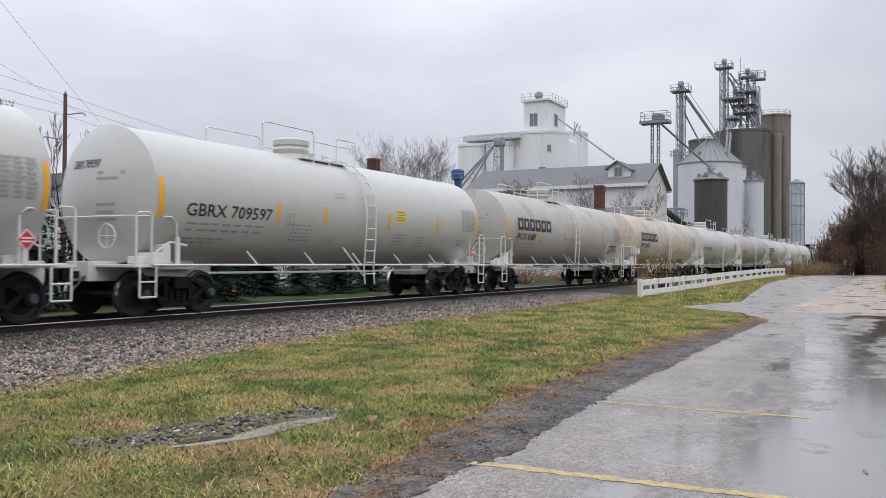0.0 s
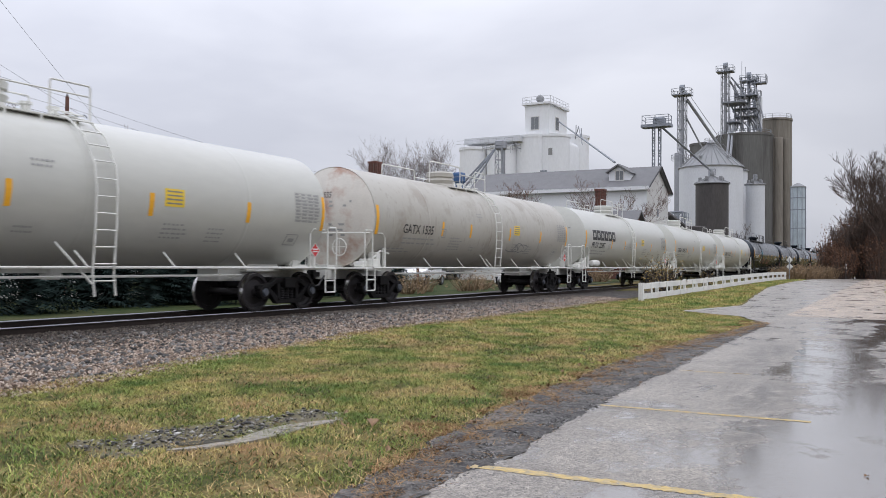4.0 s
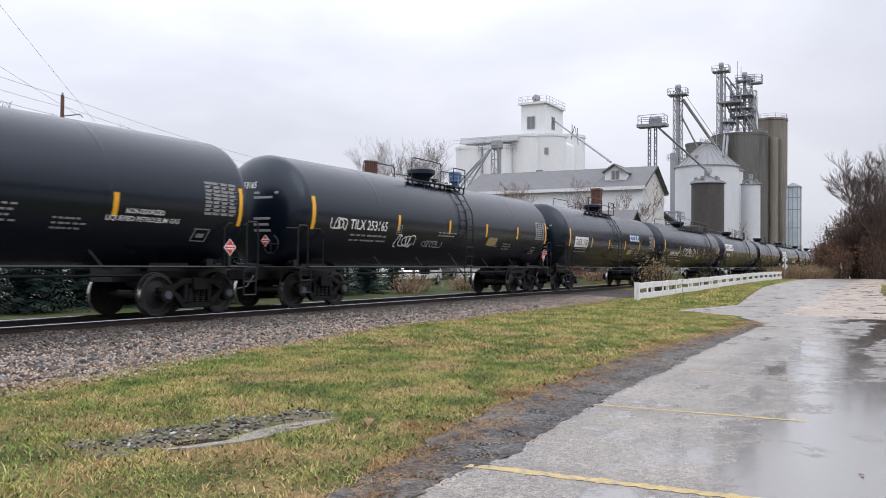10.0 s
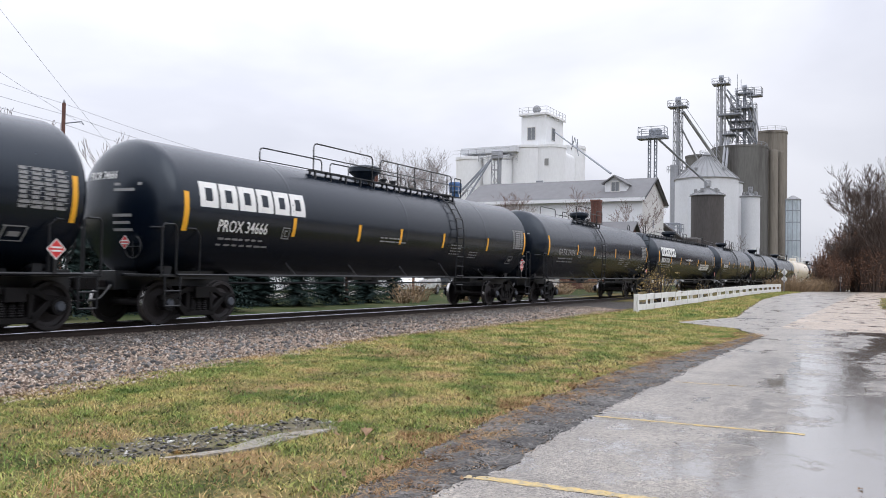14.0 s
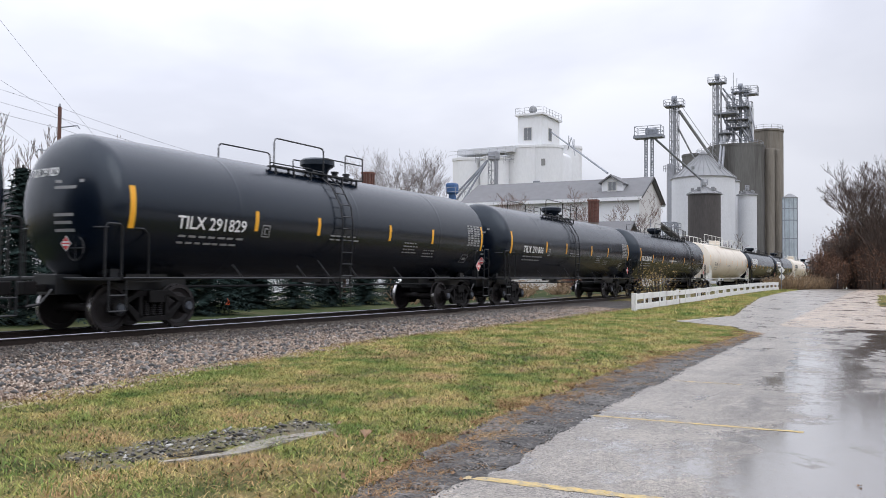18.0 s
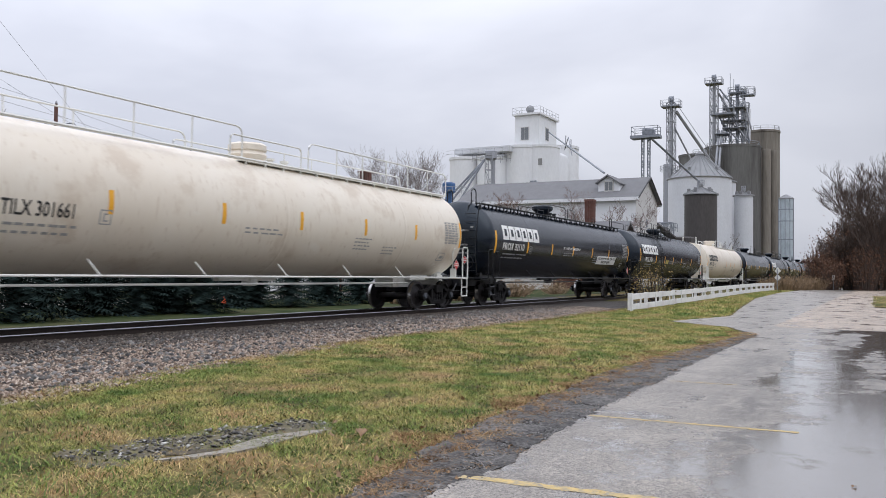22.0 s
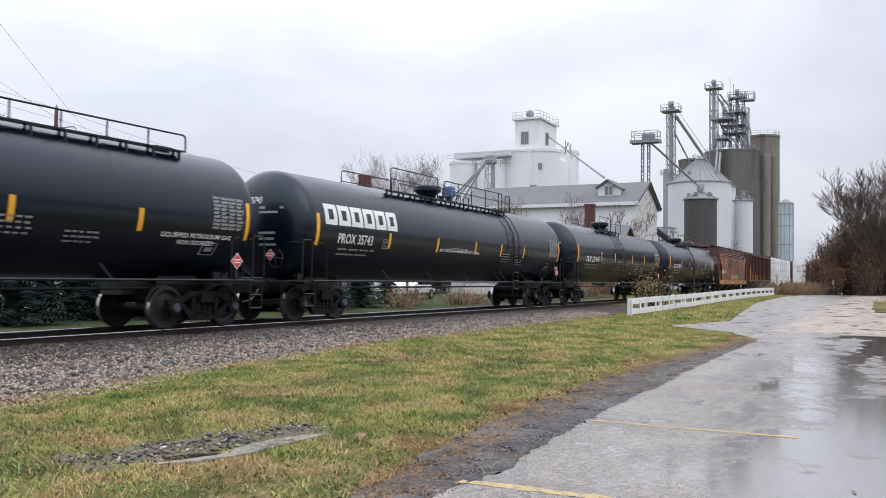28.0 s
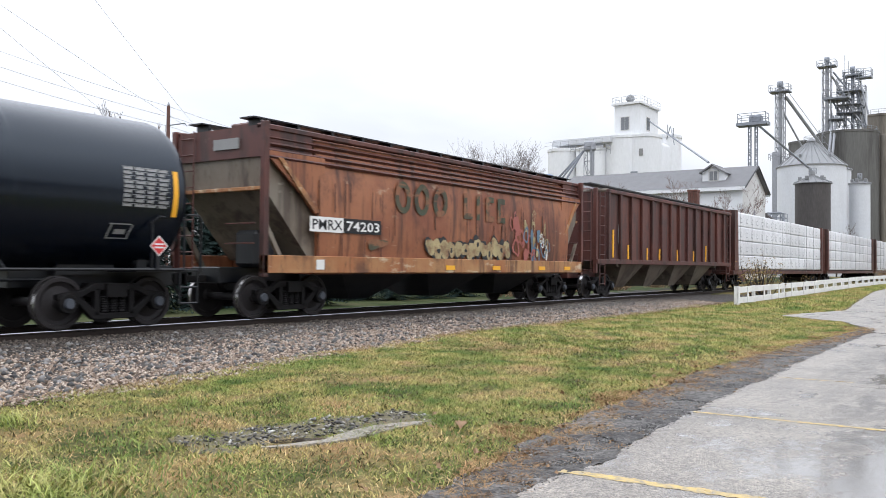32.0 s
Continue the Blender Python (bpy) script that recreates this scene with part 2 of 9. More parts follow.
TRUCK_STEEL = mat("grimy_cast_steel", (0.0065, 0.006, 0.0065), 0.6, spec=0.18, vary=0.4, scale=5, dirt=(0.018, 0.013, 0.011), dirt_amount=0.3, dirt_scale=4)
WHEEL_STEEL = mat("wheel_steel", (0.032, 0.029, 0.030), 0.55, metal=0.1, spec=0.2, vary=0.3, scale=6)
TREAD = mat("bright_tread", (0.40, 0.39, 0.38), 0.25, metal=1.0, bump=0)
ORANGE = mat("reflective_yellow", (0.80, 0.39, 0.02), 0.45, vary=0.08, bump=0)
YELLOW = mat("yellow_decal", (0.78, 0.55, 0.05), 0.5, vary=0.06, bump=0)
INK_BLACK = mat("black_lettering", (0.02, 0.02, 0.022), 0.5, vary=0.1, bump=0)
INK_WHITE = mat("white_lettering", (0.72, 0.72, 0.70), 0.5, vary=0.08, bump=0)
INK_GREY = mat("grey_lettering", (0.24, 0.24, 0.235), 0.6, vary=0.1, bump=0)
INK_FADED = mat("faded_lettering", (0.30, 0.30, 0.29), 0.6, vary=0.15, bump=0)
INK_DIM = mat("dim_lettering", (0.22, 0.22, 0.22), 0.6, vary=0.1, bump=0)
RED = mat("placard_red", (0.55, 0.03, 0.03), 0.5, bump=0)
BLUE = mat("blue_paint", (0.035, 0.10, 0.24), 0.5, bump=0.1)
SPRAY_BLUE = mat("spray_blue", (0.20, 0.50, 0.62), 0.6, bump=0)
SPRAY_RED = mat("spray_red", (0.33, 0.10, 0.08), 0.6, bump=0)
SPRAY_WHITE = mat("spray_white", (0.60, 0.60, 0.58), 0.6, bump=0)
SPRAY_CREAM = mat("spray_cream", (0.36, 0.29, 0.15), 0.6, dirt=(0.16, 0.06, 0.03), dirt_amount=0.65, dirt_scale=3.5, vary=0.5, bump=0)


RUST = streaked("rusty_orange_paint", (0.205, 0.066, 0.032), (0.30, 0.115, 0.052), (0.055, 0.023, 0.016), (0.42, 0.29, 0.19))
RUST_DARK = streaked("maroon_steel", (0.075, 0.024, 0.020), (0.105, 0.034, 0.024), (0.030, 0.015, 0.013), (0.16, 0.085, 0.06), 0.5, 0.50, 0.68)
RUST_BROWN = streaked("brown_grey_steel", (0.20, 0.175, 0.14), (0.15, 0.115, 0.085), (0.06, 0.042, 0.032), (0.30, 0.27, 0.22))
WRAP = mat("lumber_wrap", (0.74, 0.75, 0.77), 0.35, vary=0.16, scale=3.5, fine=12, bump=0.9, bump_scale=6, bump_dist=0.06, per_object=0.10, dirt=(0.45, 0.46, 0.48), dirt_amount=0.3, dirt_scale=2.5)
CONC_WHITE = mat("whitewashed_concrete", (0.70, 0.71, 0.72), 0.8, vary=0.07, scale=0.25, fine=3, dirt=(0.48, 0.48, 0.47), dirt_amount=0.2, dirt_scale=0.25, bump=0.1, stretch=(1, 1, 0.4))
CONC_DARK = mat("stained_concrete", (0.118, 0.116, 0.110), 0.85, vary=0.25, scale=0.22, fine=2.5, dirt=(0.035, 0.031, 0.028), dirt_amount=0.6, dirt_scale=0.16, bump=0.2, stretch=(1.6, 1.6, 0.2))
CONC_TAN = mat("weathered_concrete", (0.19, 0.172, 0.145), 0.85, vary=0.25, scale=0.3, fine=2.5, dirt=(0.07, 0.06, 0.05), dirt_amount=0.5, dirt_scale=0.25, bump=0.2, stretch=(1.6, 1.6, 0.2))
BIN_STEEL = mat("galvanised_sheet", (0.56, 0.575, 0.60), 0.55, metal=0.0, vary=0.1, scale=0.4, fine=5, bump=0.1, stretch=(1, 1, 0.5))
BIN_ROOF = mat("bin_roof_sheet", (0.22, 0.225, 0.23), 0.5, metal=0.3, vary=0.15, scale=0.7)
BIN_DARK = mat("weathered_dark_sheet", (0.065, 0.058, 0.055), 0.6, metal=0.2, vary=0.3, scale=0.5, fine=4, bump=0.1, stretch=(1.5, 1.5, 0.3))
LEG_STEEL = mat("galvanised_frame", (0.30, 0.31, 0.33), 0.5, metal=0.35, vary=0.15)
LEG_DARK = mat("weathered_frame", (0.215, 0.232, 0.262), 0.6, vary=0.25)
SIDING = mat("white_siding", (0.68, 0.69, 0.71), 0.65, vary=0.05, scale=0.5, fine=5, bump=0.1)
SIDING_WARM = mat("cream_siding", (0.55, 0.54, 0.52), 0.7, vary=0.08, scale=0.5, fine=5, bump=0.1)
SHINGLE = mat("grey_shingle", (0.15, 0.15, 0.155), 0.8, vary=0.2, scale=1.2, fine=14, bump=0.3)
SHINGLE_DARK = mat("dark_shingle", (0.055, 0.055, 0.058), 0.8, vary=0.2, scale=1.2, fine=14, bump=0.3)
BRICK = mat("red_brick", (0.125, 0.052, 0.038), 0.8, vary=0.25, scale=3, fine=20, bump=0.4, per_object=0.2)
GLASS = mat("dark_window", (0.16, 0.17, 0.18), 0.15, vary=0.2, bump=0)
FENCE_WHITE = mat("white_board_paint", (0.74, 0.74, 0.72), 0.6, vary=0.1, scale=2, fine=20, dirt=(0.35, 0.33, 0.28), dirt_amount=0.2, dirt_scale=2, bump=0.2)
BARK = mat("bark", (0.038, 0.030, 0.026), 0.85, vary=0.3, scale=4, bump=0.6)
TWIG = mat("twig_haze", (0.17, 0.145, 0.135), 0.85, vary=0.3, bump=0)
BROWN_LEAF = mat("brown_leaves", (0.145, 0.080, 0.052), 0.9, spec=0.1, vary=0.35, island=0.5, bump=0)
OLIVE_LEAF = mat("fading_leaves", (0.22, 0.15, 0.045), 0.7, vary=0.3, island=0.5, bump=0)
WEED = mat("dry_weeds", (0.20, 0.135, 0.075), 0.8, vary=0.3, island=0.5, bump=0)
SPRUCE = mat("spruce_needles", (0.024, 0.037, 0.034), 0.9, spec=0.0, vary=0.3, island=0.5, bump=0)
POLE = mat("pole_wood", (0.125, 0.062, 0.048), 0.85, vary=0.25, scale=3, bump=0.4)
WIRE = mat("wire", (0.05, 0.05, 0.055), 0.6, bump=0)
LINE_YELLOW = mat("faded_yellow_line", (0.50, 0.35, 0.10), 0.3, vary=0.3, scale=5, fine=40, dirt=(0.21, 0.185, 0.15), dirt_amount=0.62, dirt_scale=16, bump=0.3)
CAR_PAINTS = [mat("white_car_paint", (0.7, 0.7, 0.7), 0.25, coat=0.6, bump=0), mat("dark_car_paint", (0.03, 0.035, 0.045), 0.25, coat=0.6, bump=0), mat("silver_car_paint", (0.4, 0.41, 0.42), 0.3, coat=0.6, bump=0)]
RUBBER = mat("tyre_rubber", (0.02, 0.02, 0.02), 0.8, bump=0)
LEAF_LITTER = mat("fallen_leaf", (0.22, 0.13, 0.065), 0.7, vary=0.3, bump=0)


def wet_asphalt(name, pale, base, dark, level, rough_dry=0.45, relief=0.5, fall=0.0, grain=85.0, along=0.55, gloss=0.5, film_gloss=0.0, worn=()):
    """Worn tarmac: mottled patches, visible aggregate, dark wear, and films of standing water that lie deeper away from the rim."""
    m = bpy.data.materials.new(name)
    m.use_nodes = True
    n, l = m.node_tree.nodes, m.node_tree.links
    bsdf = n["Principled BSDF"]
    tc = n.new("ShaderNodeTexCoord")

    def tex(scale, detail, roughness, stretch=(1, 1, 1), shift=0.0):
        mp = n.new("ShaderNodeMapping")
        mp.inputs["Scale"].default_value = stretch
        mp.inputs["Location"].default_value = (shift, shift * 0.7, 0)
        l.new(tc.outputs["Object"], mp.inputs[0])
        t = n.new("ShaderNodeTexNoise")
        t.inputs["Scale"].default_value, t.inputs["Detail"].default_value, t.inputs["Roughness"].default_value = scale, detail, roughness
        l.new(mp.outputs[0], t.inputs["Vector"])
        return t.outputs["Fac"]

    def span(src, a, b, c, d):
        r = n.new("ShaderNodeMapRange")
        for i, v in zip((1, 2, 3, 4), (a, b, c, d)):
            r.inputs[i].default_value = v
        l.new(src, r.inputs[0])
        return r.outputs[0]

    def blend(a, b, fac, kind="MIX"):
        x = n.new("ShaderNodeMix")
        x.data_type, x.blend_type = "RGBA", kind
        for src, i in ((a, 6), (b, 7)):
            if isinstance(src, tuple):
                x.inputs[i].default_value = (*src, 1)
            else:
                l.new(src, x.inputs[i])
        if isinstance(fac, float):
            x.inputs["Factor"].default_value = fac
        else:
            l.new(fac, x.inputs["Factor"])
        return x.outputs[2]

    film = tex(1.0, 12, 0.72, (along, 1, 1))
    if fall:
        sep = n.new("ShaderNodeSeparateXYZ")
        l.new(tc.outputs["Object"], sep.inputs[0])
        deep = span(sep.outputs[1], -0.4, 2.3, fall, -fall)
        add = n.new("ShaderNodeMath")
        add.operation = "ADD"
        l.new(film, add.inputs[0])
        l.new(deep, add.inputs[1])
        film = add.outputs[0]
    spots = []
    for cx, cy, rx, ry, amount in worn:
        mp = n.new("ShaderNodeMapping")
        mp.inputs["Location"].default_value = (-cx / rx, -cy / ry, 0)
        mp.inputs["Scale"].default_value = (1 / rx, 1 / ry, 0)
        l.new(tc.outputs["Object"], mp.inputs[0])
        size = n.new("ShaderNodeVectorMath")
        size.operation = "LENGTH"
        l.new(mp.outputs[0], size.inputs[0])
        add = n.new("ShaderNodeMath")
        add.operation = "ADD"
        l.new(film, add.inputs[0])
        l.new(span(size.outputs["Value"], 0.3, 1.0, -amount, 0.0), add.inputs[1])
        film = add.outputs[0]
        spots.append(span(size.outputs["Value"], 0.3, 1.0, 1.0, 0.0))
    wet = span(film, level - 0.06, level + 0.05, 0.0, 1.0)
    cells = n.new("ShaderNodeTexVoronoi")
    cells.inputs["Scale"].default_value = grain
    l.new(tc.outputs["Object"], cells.inputs["Vector"])
    grey = n.new("ShaderNodeRGBToBW")
    l.new(cells.outputs["Color"], grey.inputs[0])
    colour = blend(base, pale, span(tex(0.9, 10, 0.68, (1, 1, 1), 3.0), 0.38, 0.62, 0.0, 1.0))
    colour = blend(colour, span(grey.outputs[0], 0.1, 0.9, 0.35, 1.65), 1.0, "MULTIPLY")
    colour = blend(colour, dark, span(tex(2.6, 12, 0.75, (0.7, 1, 1), 9.0), 0.56, 0.68, 0.0, 0.85))
    colour = blend(colour, span(tex(13, 8, 0.7), 0.3, 0.7, 0.60, 1.40), 1.0, "MULTIPLY")
    colour = blend(colour, dark, span(tex(38, 4, 0.6, (1, 1, 1), 5.0), 0.62, 0.70, 0.0, 0.8))
    for spot in spots:
        ragged = n.new("ShaderNodeMath")
        ragged.operation = "MULTIPLY"
        l.new(spot, ragged.inputs[0])
        l.new(span(tex(4.0, 10, 0.7, (0.5, 1, 1), 2.0), 0.44, 0.56, 0.0, 0.85), ragged.inputs[1])
        colour = blend(colour, tuple(c * 0.45 for c in base), ragged.outputs[0])
    bsdf.inputs["Specular IOR Level"].default_value = gloss
    colour = blend(colour, tuple(c * 0.85 for c in base), span(wet, 0.0, 1.0, 0.0, 0.9))
    l.new(colour, bsdf.inputs["Base Color"])
    l.new(span(wet, 0.0, 1.0, rough_dry, 0.11), bsdf.inputs["Roughness"])
    l.new(span(wet, 0.0, 1.0, 0.0, film_gloss), bsdf.inputs["Coat Weight"])
    bsdf.inputs["Coat Roughness"].default_value = 0.10
    b = n.new("ShaderNodeBump")
    l.new(span(wet, 0.0, 1.0, relief, 0.14), b.inputs["Strength"])
    b.inputs["Distance"].default_value = 0.006
    h = n.new("ShaderNodeMath")
    h.operation = "ADD"
    l.new(cells.outputs["Distance"], h.inputs[0])
    l.new(tex(30, 6, 0.7), h.inputs[1])
    l.new(h.outputs[0], b.inputs["Height"])
    l.new(b.outputs[0], bsdf.inputs["Normal"])
    return m


# x, y, half lengths and strength of patches worn rough
WORN = ((10.4, 1.5, 2.2, 0.6, 0.22), (15.0, 2.05, 4.0, 0.5, 0.2), (7.64, 1.25, 0.35, 0.2, 0.25), (15.5, 0.2, 5.0, 0.42, 0.2), (22.5, 0.9, 4.0, 0.42, 0.18))
ASPHALT = wet_asphalt("wet_asphalt", (0.275, 0.245, 0.208), (0.175, 0.154, 0.131), (0.050, 0.043, 0.038), 0.45, 0.34, 0.9, 0.15, 70.0, 0.8, 0.8, 1.0, WORN)
LANE = wet_asphalt("wet_gravel_lane", (0.42, 0.345, 0.275), (0.255, 0.205, 0.16), (0.085, 0.067, 0.054), 0.56, 0.5, 0.8, 0.0, 45.0, 0.9)
ASPHALT_EDGE = wet_asphalt("broken_asphalt", (0.12, 0.112, 0.104), (0.043, 0.040, 0.038), (0.012, 0.011, 0.011), 0.66, 0.6, 1.0, 0.0, 38.0, 0.55, 0.2)
CONCRETE_SLAB = wet_asphalt("wet_concrete", (0.27, 0.245, 0.205), (0.18, 0.16, 0.13), (0.07, 0.06, 0.05), 0.60, 0.45, 0.6)
PANEL_BLUE = mat("blue_grey_panels", (0.40, 0.46, 0.50), 0.3, vary=0.2, scale=0.6, fine=3, dirt=(0.16, 0.19, 0.21), dirt_amount=0.35, dirt_scale=0.5, bump=0, stretch=(1, 1, 0.3))
RUST_CREAM = streaked("faded_cream_rust", (0.40, 0.22, 0.095), (0.31, 0.115, 0.042), (0.085, 0.036, 0.022), (0.55, 0.45, 0.31), 0.6, 0.54, 0.56)
FADED_GREEN = streaked("faded_green_paint", (0.050, 0.062, 0.035), (0.075, 0.058, 0.032), (0.032, 0.024, 0.016), (0.26, 0.10, 0.045), 0.6, 0.54, 0.50)
STONE_MIX = ramp_mat("mixed_gravel", [(0.1, (0.015, 0.014, 0.013)), (0.5, (0.07, 0.065, 0.06)), (0.78, (0.24, 0.23, 0.21)), (0.97, (0.6, 0.59, 0.56))], 0.4, 0.4, 0.5, 40, 0.15, 0.3, "island")
MUD = mat("wet_mud", (0.115, 0.098, 0.060), 0.7, spec=0.25, vary=0.45, scale=5, fine=30, dirt=(0.16, 0.15, 0.06), dirt_amount=0.5, dirt_scale=5, bump=0.9, bump_scale=25, bump_dist=0.02)
WATER = mat("standing_water", (0.03, 0.026, 0.02), 0.03, vary=0.1, bump=0)
RED_ORANGE = mat("orange_red_flag", (0.7, 0.10, 0.03), 0.6, bump=0)
EDGE_STRAW = ramp_mat("brown_edge_grass", [(0.3, (0.42, 0.29, 0.15)), (0.5, (0.30, 0.18, 0.09)), (0.7, (0.16, 0.095, 0.05))], 0.85, 0.1, 2.0, 9, 0.5, 0.5)
GREEN_TUFT = ramp_mat("lush_grass", [(0.3, (0.085, 0.17, 0.035)), (0.5, (0.14, 0.225, 0.05)), (0.7, (0.22, 0.27, 0.075))], 0.65, 0.25, 1.4, 8, 0.5, 0.45)

LONG_GRASS = ramp_mat("long_pale_grass", [(0.3, (0.20, 0.26, 0.06)), (0.5, (0.32, 0.34, 0.10)), (0.7, (0.42, 0.36, 0.15))], 0.6, 0.25, 2.0, 9, 0.5, 0.4)
SPRAY_BLUE_DARK = mat("spray_dull_blue", (0.10, 0.16, 0.22), 0.6, vary=0.4, scale=3, bump=0)
RUST_RUN = mat("rust_runs", (0.085, 0.035, 0.022), 0.7, vary=0.4, scale=3, bump=0)
# darker brown stone colours for the strip beside the rail
STONE_TRACKSIDE = ramp_mat("dark_ballast_stone", [(0.05, (0.018, 0.015, 0.013)), (0.5, (0.062, 0.050, 0.042)), (0.85, (0.14, 0.115, 0.095)), (0.98, (0.26, 0.24, 0.21))], 0.6, 0.3, 0.5, 40, 0.15, 0.35, "island")
BEARING = mat("bearing_cap", (0.055, 0.063, 0.078), 0.5, vary=0.2, scale=8)
TWIG_RED = mat("reddish_twigs", (0.15, 0.098, 0.082), 0.85, vary=0.3, bump=0)
WOOD_TWIG = mat("dark_brown_twigs", (0.075, 0.054, 0.044), 0.85, vary=0.3, bump=0)
INK_WRAP = mat("pale_wrap_print", (0.45, 0.46, 0.48), 0.6, vary=0.1, bump=0)
STONE_GRIT = ramp_mat("loose_grit", [(0.1, (0.035, 0.032, 0.028)), (0.5, (0.14, 0.125, 0.105)), (0.9, (0.42, 0.39, 0.34))], 0.6, 0.3, 0.5, 40, 0.15, 0.3, "island")
YELLOW_DIM = mat("dull_yellow_decal", (0.34, 0.27, 0.05), 0.5, vary=0.15, scale=6, bump=0)
DARK_FLECK = ramp_mat("low_weeds", [(0.3, (0.03, 0.055, 0.014)), (0.5, (0.06, 0.075, 0.022)), (0.7, (0.10, 0.062, 0.03))], 0.75, 0.2, 3.0, 12, 0.5, 0.4)

# ---- mesh helpers ----
def mesh_of(name, bm, material, smooth=False):
    me = bpy.data.meshes.new(name)
    bm.to_mesh(me)
    bm.free()
    if smooth:
        me.shade_smooth()
        me.set_sharp_from_angle(angle=radians(35))
    for m in (material if isinstance(material, (list, tuple)) else [material]):
        me.materials.append(m)
    return me


def part(name, bm, material, parent, label="", smooth=False):
    """Links a bmesh as one mesh object under a thing or a part."""
    ob = new(name, mesh_of(name, bm, material, smooth))
    ob.parent = parent
    return tagged(ob, label)


def share(name, me, parent, m=None, label=""):
    """One more object on a mesh that exists."""
    ob = new(name, me)
    ob.parent = parent
    if m is not None:
        ob.matrix_basis = m
    return tagged(ob, label)


def thing(name, m, label, category, group="", kind=""):
    ob = new(name)
    ob.empty_display_size = 0.2
    ob.matrix_basis = m
    return tagged(ob, label, category, group, kind)


def solid(name, bm, material, label, category="", group="", kind="", smooth=False, m=None):
    ob = new(name, mesh_of(name, bm, material, smooth))
    if m is not None:
        ob.matrix_basis = m
    return tagged(ob, label, category, group, kind)


def box(bm, x0, x1, y0, y1, z0, z1, turn=None):
    vs = [bm.verts.new((x, y, z)) for z in (z0, z1) for y in (y0, y1) for x in (x0, x1)]
    for q in ((0, 2, 3, 1), (4, 5, 7, 6), (0, 1, 5, 4), (2, 6, 7, 3), (0, 4, 6, 2), (1, 3, 7, 5)):
        bm.faces.new([vs[i] for i in q])
    if turn is not None:
        bmesh.ops.transform(bm, matrix=turn, verts=vs)
    return bm


def bm_box(*a, **k):
    return box(bmesh.new(), *a, **k)


def ring(bm, centre, u, v, r, seg):
    return [bm.verts.new(centre + u * (r * math.cos(2 * math.pi * i / seg)) + v * (r * math.sin(2 * math.pi * i / seg))) for i in range(seg)]


def bridge(bm, a, b):
    for i in range(len(a)):
        j = (i + 1) % len(a)
        bm.faces.new((a[i], a[j], b[j], b[i]))


def tube(bm, points, r, seg=6, cap=True):
    """A round bar along a line of points."""
    pts = [Vector(p) for p in points]
    rings = []
    for i, p in enumerate(pts):
        a, b = pts[max(0, i - 1)], pts[min(len(pts) - 1, i + 1)]
        d = (b - a).normalized()
        side = Vector((0, 0, 1)) if abs(d.z) < 0.9 else Vector((1, 0, 0))
        u = d.cross(side).normalized()
        rr = r[i] if isinstance(r, (list, tuple)) else r
        rings.append(ring(bm, p, u, d.cross(u), rr, seg))
    for a, b in zip(rings, rings[1:]):
        bridge(bm, a, b)
    if cap:
        bm.faces.new(rings[0][::-1])
        bm.faces.new(rings[-1])
    return bm


def lathe(bm, profile, seg=32, axis="z", at=(0, 0, 0)):
    """Turns (radius, height) pairs round an axis."""
    at = Vector(at)
    ax = {"x": Vector((1, 0, 0)), "y": Vector((0, 1, 0)), "z": Vector((0, 0, 1))}[axis]
    u = {"x": Vector((0, 1, 0)), "y": Vector((0, 0, 1)), "z": Vector((1, 0, 0))}[axis]
    v = ax.cross(u)
    last = None
    for r, h in profile:
        c = at + ax * h
        now = ring(bm, c, u, v, max(r, 0.0005), seg)
        if last:
            bridge(bm, last, now)
        else:
            bm.faces.new(now[::-1])
        last = now
    bm.faces.new(last)
    return bm


def soft(bm, width, seg=1):
    bmesh.ops.bevel(bm, geom=list(bm.edges), offset=width, segments=seg, affect="EDGES", profile=0.5)
    return bm


def merge_arrays(name, verts, faces, material):
    me = bpy.data.meshes.new(name)
    me.from_pydata(verts, [], faces)
    me.materials.append(material)
    return me


def smoothstep(a, b, x):
    t = min(1.0, max(0.0, (x - a) / (b - a)))
    return t * t * (3 - 2 * t)


def polar(bearing, far, z=0.0):
    return Vector((far * math.cos(radians(bearing)), far * math.sin(radians(bearing)), z))

# ---- ground: one sheet, rising gently along the line ----
TRACK_Y = 14.4
RAIL_Z = 0.335


def ground_z(x, y):
    rise = 0.36 * smoothstep(20, 80, x)
    bank = 0.07 * smoothstep(4.5, 8.6, y) * (1 - smoothstep(60, 90, x))
    return rise + bank - 0.05 * smoothstep(17.5, 20, y)


EDGE_LINE = ((-60, 2.70), (6.0, 2.72), (7.8, 2.82), (10.0, 2.92), (18.0, 3.08), (22.8, 3.10), (26.0, 4.3), (27.4, 6.35), (30.2, 5.85), (32.4, 5.3), (38.0, 5.9), (52.7, 7.2), (66.0, 7.5), (106.0, 7.7))


def edge_y(x):
    """Where the tarmac ends towards the grass."""
    w = 0.10 * noise.noise((x * 0.9, 3.1, 0)) + 0.06 * noise.noise((x * 3.7, 8.1, 0)) + 0.03 * noise.noise((x * 11, 2.1, 0))
    for (xa, ya), (xb, yb) in zip(EDGE_LINE, EDGE_LINE[1:]):
        if x < xb:
            return ya + (yb - ya) * max(0.0, (x - xa) / (xb - xa)) + w
    return EDGE_LINE[-1][1] + w


